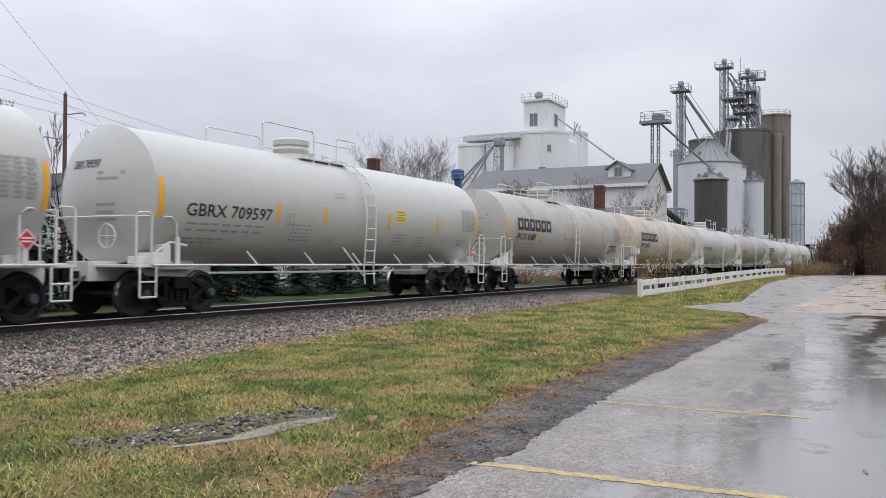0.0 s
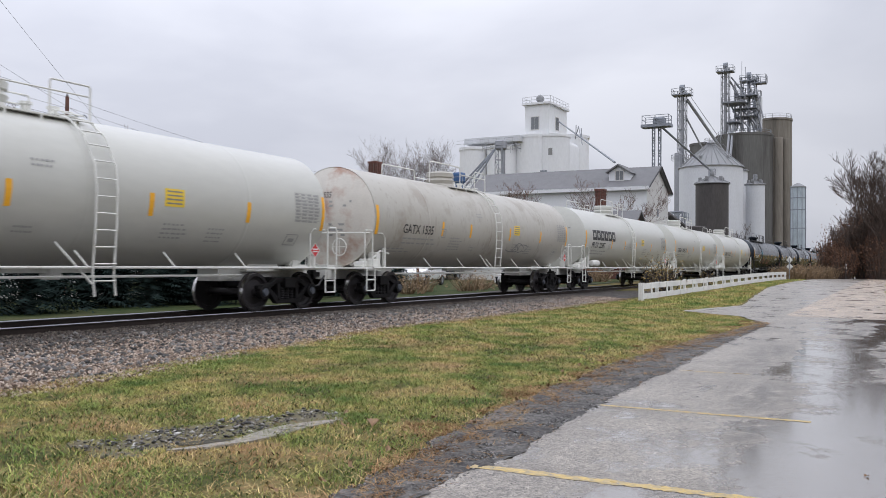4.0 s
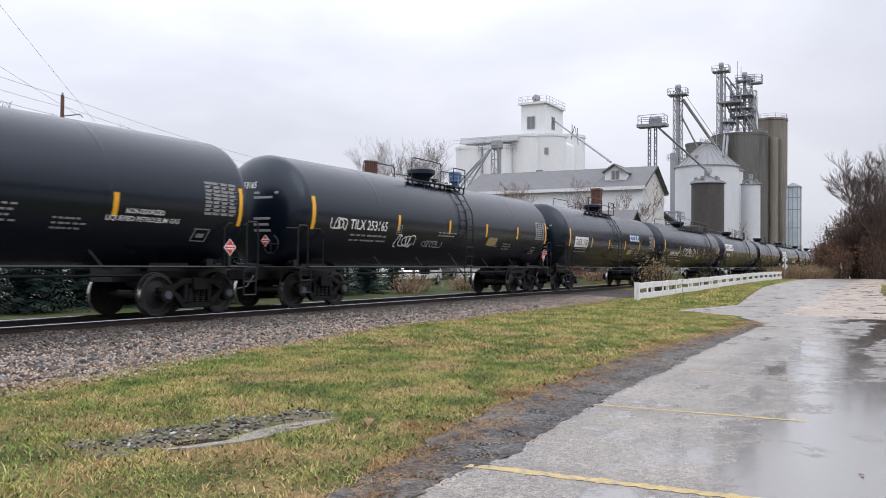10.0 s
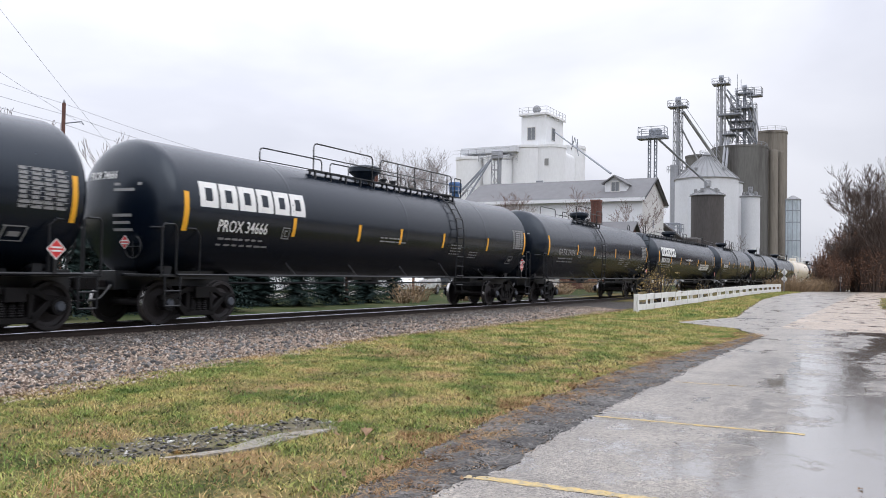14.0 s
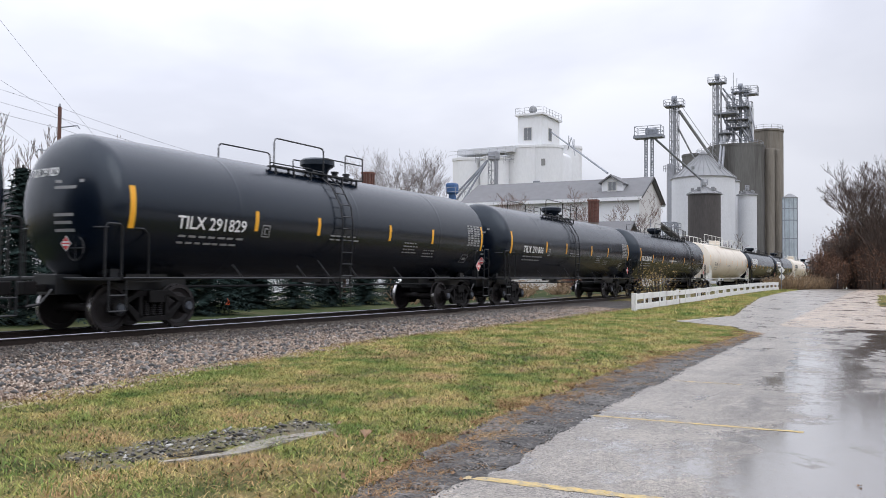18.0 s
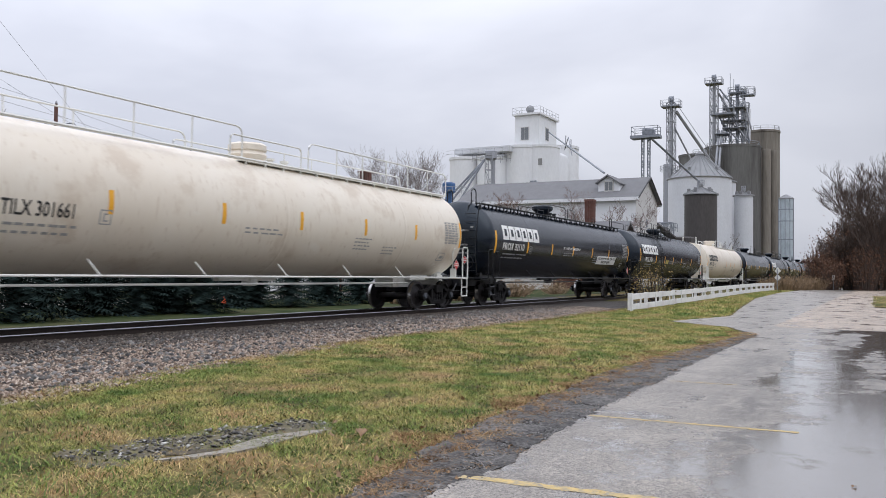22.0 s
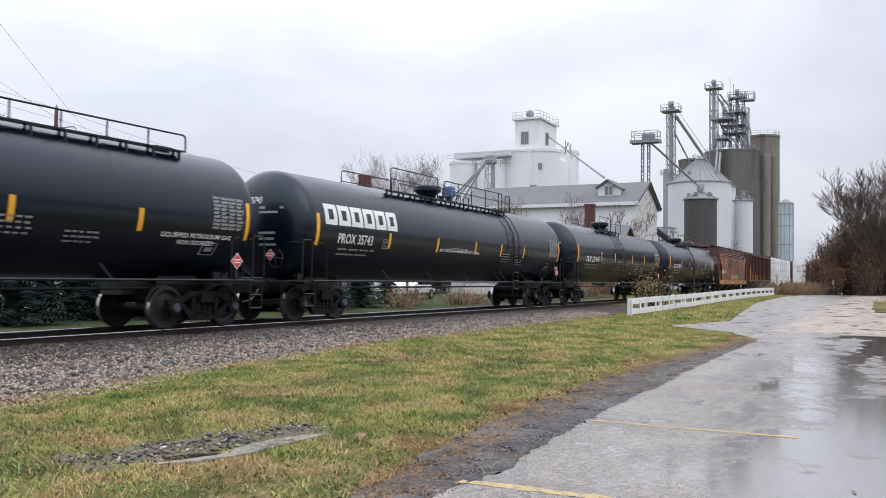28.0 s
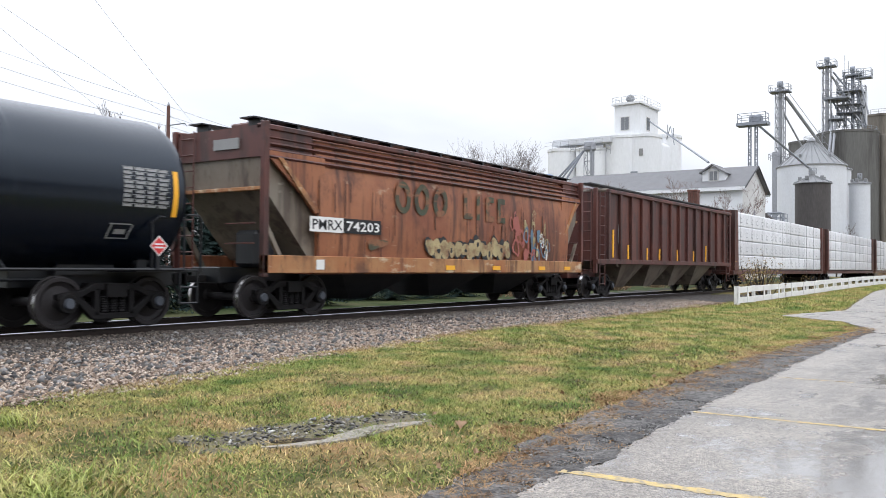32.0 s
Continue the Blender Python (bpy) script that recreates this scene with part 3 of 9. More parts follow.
def grass_y(x):
    """Where the grass begins, past the broken rim of the tarmac."""
    base = 3.12 + 0.50 * smoothstep(4.0, 8.5, x) + 0.15 * smoothstep(8, 12, x) - 0.42 * smoothstep(14.5, 23, x)
    if x > 23:
        base = edge_y(x) + 0.12
    return max(base + 0.08 * noise.noise((x * 1.3, 1.7, 0)) + 0.07 * noise.noise((x * 4.1, 5.7, 0)), edge_y(x) + 0.04)


def sheet(name, xs, rows, material, label, category, kind="structure", z_of=None, lift=0.0):
    """A strip of ground between rows(x), a list of y for each x."""
    verts, faces = [], []
    width = None
    for x in xs:
        ys = rows(x)
        width = len(ys)
        for y in ys:
            verts.append((x, y, (z_of or ground_z)(x, y) + lift))
    for i in range(len(xs) - 1):
        for j in range(width - 1):
            a = i * width + j
            faces.append((a, a + width, a + width + 1, a + 1))
    me = merge_arrays(name, verts, faces, material)
    me.shade_smooth()
    return tagged(new(name, me), label, category, "", kind)


def steps(*spans):
    out = []
    for a, b, s in spans:
        n = max(1, round((b - a) / s))
        out += [a + (b - a) * i / n for i in range(n)]
    return out + [spans[-1][1]]


XS = steps((-1500, -100, 200), (-100, -20, 10), (-20, 40, 0.5), (40, 120, 2), (120, 300, 20), (300, 2600, 200))
YS = steps((-1500, -100, 200), (-100, -10, 10), (-10, 9, 0.5), (9, 22, 1), (22, 100, 6), (100, 2000, 190))
sheet("ground", XS, lambda x: YS, GRASS_SOIL, "short damp lawn and bare soil with straw patches", "ground", lift=-0.012)

XA = steps((-60, -5, 5), (-5, 24, 0.05), (24, 40, 0.12), (40, 110, 0.5))
sheet("parking_lot", XA, lambda x: [-80, -40, -20, -10, -6, -3, -1, 0.5, 1.5, 2.3, edge_y(x) - 0.12, edge_y(x)], ASPHALT,
      "worn grey tarmac, wet with standing films of rain", "pavement", lift=0.012)
sheet("broken_tarmac_edge", steps((-4, 24, 0.035)), lambda x: [edge_y(x) - 0.02 + (grass_y(x) + 0.10 - edge_y(x)) * q / 18 for q in range(19)], ASPHALT_EDGE,
      "crumbled dark tarmac rim, wet and gritty", "pavement", lift=0.0, z_of=lambda x, y: ground_z(x, y) + 0.012 + 0.022 * noise.noise((x * 3.5, y * 5, 0)) + 0.016 * noise.noise((x * 11, y * 13, 4)))

def lane_x(u, y):
    """The lane's near end meets the tarmac along a ragged line."""
    return 26.6 + u + (0.45 * noise.noise((y * 0.5, 2.2, 0)) + 0.22 * noise.noise((y * 2.1, 7.2, 0))) * max(0.0, 1 - u / 2)


lane_v, lane_f = [], []
lane_u = steps((0, 4, 0.2), (4, 84, 1.0))
lane_q = [-60, -40, -25, -16, -11, -8] + [-6 + 0.2 * i for i in range(47)]
for u in lane_u:
    for y in lane_q:
        x = lane_x(u, y)
        yy = min(y, edge_y(x) + 0.05)
        lane_v.append((x, yy, ground_z(x, yy) + 0.015 + 0.006 * smoothstep(0.0, 1.2, u)))
nq = len(lane_q)
for i in range(len(lane_u) - 1):
    for j in range(nq - 1):
        k = i * nq + j
        if lane_v[k + 1][1] - lane_v[k][1] > 0.001 or lane_v[k + nq + 1][1] - lane_v[k + nq][1] > 0.001:
            lane_f.append((k, k + nq, k + nq + 1, k + 1))
lane_me = merge_arrays("gravel_lane", lane_v, lane_f, LANE)
lane_me.shade_smooth()
tagged(new("gravel_lane", lane_me), "pale wet gravel lane leading off to the wood", "road", "", "structure")
sheet("verge", steps((-120, 130, 5)), lambda x: [17.6, 20, 24, 30, 38, 46], VERGE, "rough grass past the track, coloured dark for the shade of the spruces", "verge", lift=0.02)

def verge_end(x):
    return 0.7 + 0.018 * (x - 42) + 0.35 * noise.noise((x * 0.5, 3, 3)) - 5 * (1 - smoothstep(41.5, 45, x)) - 4 * smoothstep(63, 68, x)


sheet("lane_verge", steps((41.5, 68, 0.3)), lambda x: [-14 + (verge_end(x) + 14) * q / 8 for q in range(9)], GRASS_SOIL, "rough grass and bare soil beside the lane", "ground", lift=0.05)

# painted bay lines
for name, x, y0, y1, w in (("bay_line", 5.5, 0.5, 2.80, 0.125), ("bay_line", 8.58, 0.8, 2.85, 0.085), ("bay_line", 12.05, 1.9, 2.80, 0.06)):
    n = 110
    line_bm = bmesh.new()
    for side in range(n):
        ya, yb = y0 + (y1 - y0) * side / n, y0 + (y1 - y0) * (side + 1) / n
        vs = [line_bm.verts.new((x + (yy - y1) * -0.07 + s * w / 2 * (0.9 + 0.45 * noise.noise((yy * 23, s * 3, x))), yy, ground_z(x, yy) + 0.0145)) for yy in (ya, yb) for s in (-1, 1)]
        line_bm.faces.new((vs[0], vs[1], vs[3], vs[2]))
    solid(name, line_bm, LINE_YELLOW, "faded yellow painted parking bay line", "road marking", "bay lines", "structure")

# ballast shoulder and bed
BALLAST_EDGE = 8.45


def ballast_z(x, y):
    top = RAIL_Z - 0.16
    up = smoothstep(9.6, 12.2, y) if y < TRACK_Y else 1 - smoothstep(16.6, 18.2, y)
    low = ground_z(x, y) + 0.035 * smoothstep(0.0, 0.7, y - ballast_rim(x)) - 0.012
    return low + (top - low) * up + 0.03 * noise.noise((x * 1.5, y * 1.5, 2))


def ballast_rim(x):
    return BALLAST_EDGE + 0.75 * smoothstep(4.5, 10, x) + 0.85 * smoothstep(10, 15.5, x) + 0.12 * noise.noise((x * 0.5, 9.3, 0)) + 0.12 * noise.noise((x * 2.1, 4.3, 0)) + (0.2 * smoothstep(28.5, 31.5, x))


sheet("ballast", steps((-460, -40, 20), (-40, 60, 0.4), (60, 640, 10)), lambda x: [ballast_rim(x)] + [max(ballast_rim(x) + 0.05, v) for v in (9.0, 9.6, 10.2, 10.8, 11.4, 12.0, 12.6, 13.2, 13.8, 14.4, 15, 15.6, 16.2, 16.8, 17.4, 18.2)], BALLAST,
      "bed of crushed stone under the track, coloured dark for the shaded gaps", "ballast", z_of=ballast_z, lift=0.004)

# rails
GAUGE = 0.755
RAIL_PROFILE = [(-0.07, -0.17), (0.07, -0.17), (0.07, -0.155), (0.012, -0.13), (0.012, -0.045), (0.037, -0.036), (0.037, -0.020), (0.032, -0.006), (0.020, 0.0), (-0.020, 0.0), (-0.032, -0.006), (-0.037, -0.020), (-0.037, -0.036), (-0.012, -0.045), (-0.012, -0.13), (-0.07, -0.155)]
for side in (-1, 1):
    rail_bm = bmesh.new()
    ends = [[rail_bm.verts.new((x, TRACK_Y + side * GAUGE + py, RAIL_Z + pz)) for py, pz in RAIL_PROFILE] for x in (-460, 640)]
    bridge(rail_bm, ends[0], ends[1])
    for f in rail_bm.faces:
        if f.calc_center_median().z > RAIL_Z - 0.015:
            f.material_index = 1
    solid("rail", rail_bm, [RAIL, RAIL_TOP], "rust-brown steel rail with a bright worn head", "rail", "running rails", "structure")

# sleepers
tie_bm = soft(bm_box(-0.115, 0.115, -1.30, 1.30, -0.17, 0.0), 0.012)
tie_me = mesh_of("tie", tie_bm, TIE)
track_bed = thing("track_ties", pose(0, TRACK_Y, 0), "dark creosoted timber ties sunk in ballast", "railway ties", kind="structure")
tie_rng = random.Random(4)
for i in range(270):
    share("tie", tie_me, track_bed, pose(-8 + i * 0.52 + tie_rng.uniform(-0.03, 0.03), tie_rng.uniform(-0.05, 0.05), RAIL_Z - 0.165 + tie_rng.uniform(-0.012, 0.004), 0, 0, tie_rng.uniform(-1.2, 1.2)))

# ---- the train: every car has its own root at rail level, x along the line ----
SPEED, GAIN = 15.129, 0.00837
R, ZC = 1.46, 2.48          # tank radius, height of its axis over the rail
MOVERS = []                 # (thing, x at 16 s, half length, wheelsets)


def curved(x, h, dr=0.0, z_off=0.0):
    """A point on the near side of the tank: x along it, h up the arc from the widest line."""
    a = h / R
    return Vector((x, -(R + dr) * math.cos(a), ZC + (R + dr) * math.sin(a)))


def decal(bm, x0, x1, h0, h1, dr=0.006, lean=0.0):
    """A flat patch that follows the tank's side."""
    n = max(1, round(abs(h1 - h0) / 0.18))
    last = None
    for i in range(n + 1):
        h = h0 + (h1 - h0) * i / n
        s = lean * (h - h0)
        now = [bm.verts.new(curved(x0 + s, h, dr)), bm.verts.new(curved(x1 + s, h, dr))]
        if last:
            bm.faces.new((last[0], last[1], now[1], now[0]))
        last = now
    return bm


FONT_CACHE = {}


def letters(text, size):
    """Flat letters in the built-in font as vertices and faces, and their width."""
    key = (text, size)
    if key not in FONT_CACHE:
        cu = bpy.data.curves.new("lettering", "FONT")
        cu.body, cu.size, cu.resolution_u = text, size, 2
        cu.offset = 0.012 * size
        ob = new("lettering", cu)
        me = bpy.data.meshes.new_from_object(ob.evaluated_get(bpy.context.evaluated_depsgraph_get()))
        FONT_CACHE[key] = ([tuple(v.co) for v in me.vertices], [tuple(p.vertices) for p in me.polygons])
        bpy.data.objects.remove(ob)
        bpy.data.meshes.remove(me)
    return FONT_CACHE[key]


def lettering(name, text, x0, h0, width, height, material, parent, slant=0.0, on=None):
    """Letters wrapped on the tank's side (or placed by on()), fitted to a width and a height."""
    if not text:
        return None
    vs, fs = letters(text, 1.0)
    w = max(v[0] for v in vs)
    top = max(v[1] for v in vs)
    put = on or (lambda x, h: curved(x, h, 0.008))
    bm = bmesh.new()
    made = [bm.verts.new(put(x0 + v[0] / w * width + slant * v[1] / top * height, h0 + v[1] / top * height)) for v in vs]
    for f in fs:
        try:
            bm.faces.new([made[i] for i in f])
        except ValueError:
            pass
    return part(name, bm, material, parent)


def block_logo(x0, x1, h0, h1, material, parent, label):
    """Six heavy open blocks in a row: the plain shape of an owner's mark."""
    bm = bmesh.new()
    w = (x1 - x0) / 6
    t = 0.27 * w
    for i in range(6):
        a, b = x0 + i * w, x0 + (i + 0.90) * w
        decal(bm, a, a + t, h0, h1)
        decal(bm, b - t, b, h0, h1)
        decal(bm, a + t, b - t, h1 - t * 0.85, h1)
        decal(bm, a + t, b - t, h0, h0 + t * 0.85)
    return part("owner_mark", bm, material, parent, label)


def small_print(bm, x0, h0, width, rows, rng, pitch=0.10, tall=0.040, words=5):
    """Lines of writing too small to read, as plain bars."""
    for r in range(rows):
        x = x0
        left = width * rng.uniform(0.75, 1.0)
        for i in range(words):
            w = left / words * rng.uniform(0.55, 0.9)
            decal(bm, x, x + w, h0 - r * pitch - tall, h0 - r * pitch)
            x += left / words
    return bm


def scrawl(x0, x1, h0, h1, material, parent, seed, loops=5, thick=0.035, label="", fill=None):
    """Spray-paint strokes: a looping ribbon on the tank's side."""
    rng = random.Random(seed)
    bm = bmesh.new()
    n = loops * 11
    last = None
    a, spin, tall = rng.uniform(0, 6), 1.0, 1.0
    w = (x1 - x0) / loops * 0.62
    prev = None
    for k in range(n):
        if k % 11 == 0:
            spin = rng.choice((-1, 1)) * rng.uniform(0.38, 0.62)
            tall = rng.uniform(0.7, 1.0)
        a += spin
        p = Vector((x0 + w + (x1 - x0 - 2 * w) * k / n + w * math.cos(a) + 0.25 * w * math.cos(2.3 * a), (h0 + h1) / 2 + (h1 - h0) / 2 * tall * math.sin(a)))
        if prev is not None and (p - prev).length > 1e-4:
            nrm = (p - prev).orthogonal().normalized() * thick / 2
            now = [bm.verts.new(curved(p.x + nrm.x, p.y + nrm.y, 0.007)), bm.verts.new(curved(p.x - nrm.x, p.y - nrm.y, 0.007))]
            if last:
                bm.faces.new((last[0], last[1], now[1], now[0]))
            last = now
        prev = p
    return part("graffiti", bm, material, parent, label)


# shared running gear
WHEEL_R = 0.457
wheel_bm = bmesh.new()
for s in (-1, 1):
    prof = [(0.05, -0.09), (0.11, -0.09), (0.12, -0.03), (0.30, 0.01), (0.37, -0.02), (0.38, -0.07), (0.445, -0.07), (WHEEL_R, -0.06), (WHEEL_R + 0.002, 0.045), (WHEEL_R + 0.025, 0.05), (WHEEL_R + 0.025, 0.075), (0.38, 0.075), (0.36, 0.04), (0.14, 0.05), (0.10, 0.09), (0.05, 0.09)]
    lathe(wheel_bm, [(r, GAUGE * s + h * -s) for r, h in prof] if s == 1 else [(r, GAUGE * s + h * -s) for r, h in prof], 28, "y")
lathe(wheel_bm, [(0.08, -1.06), (0.085, 1.06)], 14, "y")
for s in (-1, 1):
    lathe(wheel_bm, [(0.10, 1.04 * s), (0.10, 1.12 * s), (0.08, 1.15 * s)], 12, "y")
bmesh.ops.recalc_face_normals(wheel_bm, faces=list(wheel_bm.faces))
for f in wheel_bm.faces:
    c = f.calc_center_median()
    rad = math.hypot(c.x, c.z)
    if 0.44 < rad < 0.475 and abs(f.normal.y) < 0.6:
        f.material_index = 1
    if abs(c.y) > 1.07:
        f.material_index = 2
WHEEL_ME = mesh_of("wheelset", wheel_bm, [WHEEL_STEEL, TREAD, BEARING], True)

frame_bm = bmesh.new()


def slab(bm, outline, y0, y1):
    a = [bm.verts.new((x, y0, z)) for x, z in outline]
    b = [bm.verts.new((x, y1, z)) for x, z in outline]
    bridge(bm, a, b)
    bm.faces.new(a[::-1])
    bm.faces.new(b)
    return bm


slab(frame_bm, [(-1.08, 0.53), (-1.08, 0.62), (-0.62, 0.68), (-0.42, 0.80), (0.42, 0.80), (0.62, 0.68), (1.08, 0.62), (1.08, 0.53), (0.70, 0.53), (0.46, 0.66), (0.27, 0.68), (-0.27, 0.68), (-0.46, 0.66), (-0.70, 0.53)], -0.07, 0.07)
slab(frame_bm, [(-0.80, 0.56), (-0.66, 0.56), (-0.30, 0.28), (0.30, 0.28), (0.66, 0.56), (0.80, 0.56), (0.42, 0.17), (-0.42, 0.17)], -0.07, 0.07)
for s in (-1, 1):
    box(frame_bm, s * 0.34 - 0.05, s * 0.34 + 0.05, -0.07, 0.07, 0.24, 0.72)
    lathe(frame_bm, [(0.17, -0.11), (0.17, 0.06)], 12, "y", (s * 0.89, 0, WHEEL_R))
bmesh.ops.recalc_face_normals(frame_bm, faces=list(frame_bm.faces))
FRAME_ME = mesh_of("side_frame", soft(frame_bm, 0.012), TRUCK_STEEL)

spring_bm = lathe(bmesh.new(), [(0.066 + 0.012 * (k % 2), 0.285 + k * 0.021) for k in range(16)], 10)
SPRING_ME = mesh_of("spring", spring_bm, TRUCK_STEEL)
bol_bm = bmesh.new()
box(bol_bm, -0.2, 0.2, -1.15, 1.15, 0.55, 0.80)
lathe(bol_bm, [(0.30, 0.80), (0.30, 0.92)], 14)
for s in (-1, 1):
    box(bol_bm, s * 0.42 - 0.05, s * 0.42 + 0.05, -0.95, 0.95, 0.30, 0.42)
BOLSTER_ME = mesh_of("truck", soft(bol_bm, 0.012), TRUCK_STEEL)


def truck(car, x):
    """A two-axle bogie: bolster with side frames, spring nests and wheelsets."""
    t = share("truck", BOLSTER_ME, car, pose(x, 0, 0), "grimy two-axle bogie")
    for s in (-1, 1):
        share("side_frame", FRAME_ME, t, pose(0, s * 1.0, 0))
        for dx in (-0.17, 0.0, 0.17):
            share("spring", SPRING_ME, t, pose(dx, s * 1.0, 0))
    return [share("wheelset", WHEEL_ME, t, pose(dx, 0, WHEEL_R), "steel wheels with bright worn treads") for dx in (-0.889, 0.889)]


def coupler(car, x, way, material):
    bm = bmesh.new()
    box(bm, min(x, x + way * 0.75), max(x, x + way * 0.75), -0.07, 0.07, 0.78, 0.92)
    box(bm, min(x + way * 0.6, x + way * 0.88), max(x + way * 0.6, x + way * 0.88), -0.15, 0.12, 0.72, 0.98)
    soft(bm, 0.02)
    part("coupler", bm, TRUCK_STEEL, car)


def rail_loop(car, name, pts, r, material):
    return part(name, tube(bmesh.new(), pts, r, 6), material, car, smooth=True)


def arch(x0, x1, y, z0, z1, rad=0.12):
    """A hoop with rounded shoulders, standing in the plane y."""
    pts = [(x0, y, z0), (x0, y, z1 - rad)]
    for k in range(1, 4):
        a = math.pi / 2 * k / 3
        pts.append((x0 + rad - rad * math.cos(a), y, z1 - rad + rad * math.sin(a)))
    for k in range(4):
        a = math.pi / 2 * k / 3
        pts.append((x1 - rad + rad * math.sin(a), y, z1 - rad + rad * math.cos(a)))
    return pts + [(x1, y, z0)]


def placard(car, x, y, z, facing_x=False, d=0.19):
    """A red diamond hazard placard with a white rim on a bracket."""
    bm = bmesh.new()
    for k, (size, mi) in enumerate(((d, 1), (d * 0.86, 0))):
        off = -0.004 * k
        vs = [bm.verts.new((x + off if facing_x else x + a * size, y + a * size if facing_x else y + off, z + b * size)) for a, b in ((-1, 0), (0, -1), (1, 0), (0, 1))]
        f = bm.faces.new(vs)
        f.material_index = mi
    for h in (-0.03, 0.03):
        vs = [bm.verts.new((x - 0.009 if facing_x else x + a, y + a if facing_x else y - 0.009, z + h + b)) for a, b in ((-0.1, -0.015), (0.1, -0.015), (0.1, 0.015), (-0.1, 0.015))]
        bm.faces.new(vs).material_index = 1
    return part("placard", bm, [RED, INK_WHITE], car, "red diamond hazard placard with pale bars")


def end_gear(car, xe, way, paint, steel, big):
    """The platform at one end: stub sill, deck, steps, grab irons, brake stand, ladder side rails."""
    L2 = xe
    deck = bmesh.new()
    box(deck, min(L2 - way * 0.9, L2 + way * 0.55), max(L2 - way * 0.9, L2 + way * 0.55), -1.45, 1.45, 1.0, 1.06)
    box(deck, min(L2 - way * 2.6, L2 + way * 0.7), max(L2 - way * 2.6, L2 + way * 0.7), -0.34, 0.34, 0.72, 1.12)
    part("end_platform", soft(deck, 0.01), steel, car)
    sad = bmesh.new()
    slab(sad, [(L2 - way * 0.7, 0.95), (L2 - way * 1.9, 0.95), (L2 - way * 1.7, 1.5), (L2 - way * 0.9, 1.5)], -0.55, 0.55)
    bmesh.ops.recalc_face_normals(sad, faces=list(sad.faces))
    part("tank_saddle", sad, steel, car)
    for s in (-1, 1):
        st = bmesh.new()
        xs = (L2 + way * 0.02, L2 + way * 0.42)
        for x in xs:
            tube(st, [(x, s * 1.47, 1.02), (x, s * 1.47, 0.42)], 0.022)
        for z in (0.42, 0.72):
            tube(st, [(xs[0], s * 1.47, z), (xs[1], s * 1.47, z)], 0.022)
        part("step", st, steel, car)
        rail_loop(car, "corner_post", [(L2 + way * 0.50, s * 1.45, 1.04), (L2 + way * 0.50, s * 1.45, 2.02), (L2 + way * 0.44, s * 1.45, 2.08), (L2 + way * 0.18, s * 1.45, 2.08), (L2 + way * 0.12, s * 1.45, 2.02), (L2 + way * 0.12, s * 1.45, 1.06)], 0.024, steel)
    rail_loop(car, "end_handrail", [(L2 - way * 0.55, -1.42, 1.06), (L2 - way * 0.55, -1.42, 1.90), (L2 - way * 0.42, -1.42, 2.02), (L2 + way * 0.34, -1.2, 2.02), (L2 + way * 0.40, -0.9, 2.02), (L2 + way * 0.40, 0.9, 2.02), (L2 + way * 0.34, 1.2, 2.02), (L2 - way * 0.42, 1.42, 2.02), (L2 - way * 0.55, 1.42, 1.90), (L2 - way * 0.55, 1.42, 1.06)], 0.02, steel)
    br = bmesh.new()
    hub = Vector((L2 + way * 0.45, -0.55, 1.62))
    rim = [hub + Vector((0, 0.24 * math.cos(math.pi * i / 8), 0.24 * math.sin(math.pi * i / 8))) for i in range(17)]
    tube(br, rim, 0.018, 5, False)
    for i in (0, 4, 8, 12):
        tube(br, [hub, rim[i]], 0.012, 4)
    part("brake_wheel", br, steel, car)
    cyl_bm = bmesh.new()
    lathe(cyl_bm, [(0.05, 0), (0.13, 0.02), (0.13, 0.42), (0.05, 0.44)], 12, "x", (L2 - way * 0.25 - 0.22, -0.6, 1.22))
    box(cyl_bm, L2 - way * 0.3 - 0.1, L2 - way * 0.3 + 0.1, -0.75, -0.5, 1.06, 1.3)
    part("brake_cylinder", cyl_bm, steel, car)
    hose = bmesh.new()
    tube(hose, [(L2 + way * 0.72, -0.25, 0.82), (L2 + way * 0.95, -0.22, 0.55), (L2 + way * 1.15, -0.1, 0.50)], 0.028)
    part("brake_hose", hose, BLACK_STEEL, car)


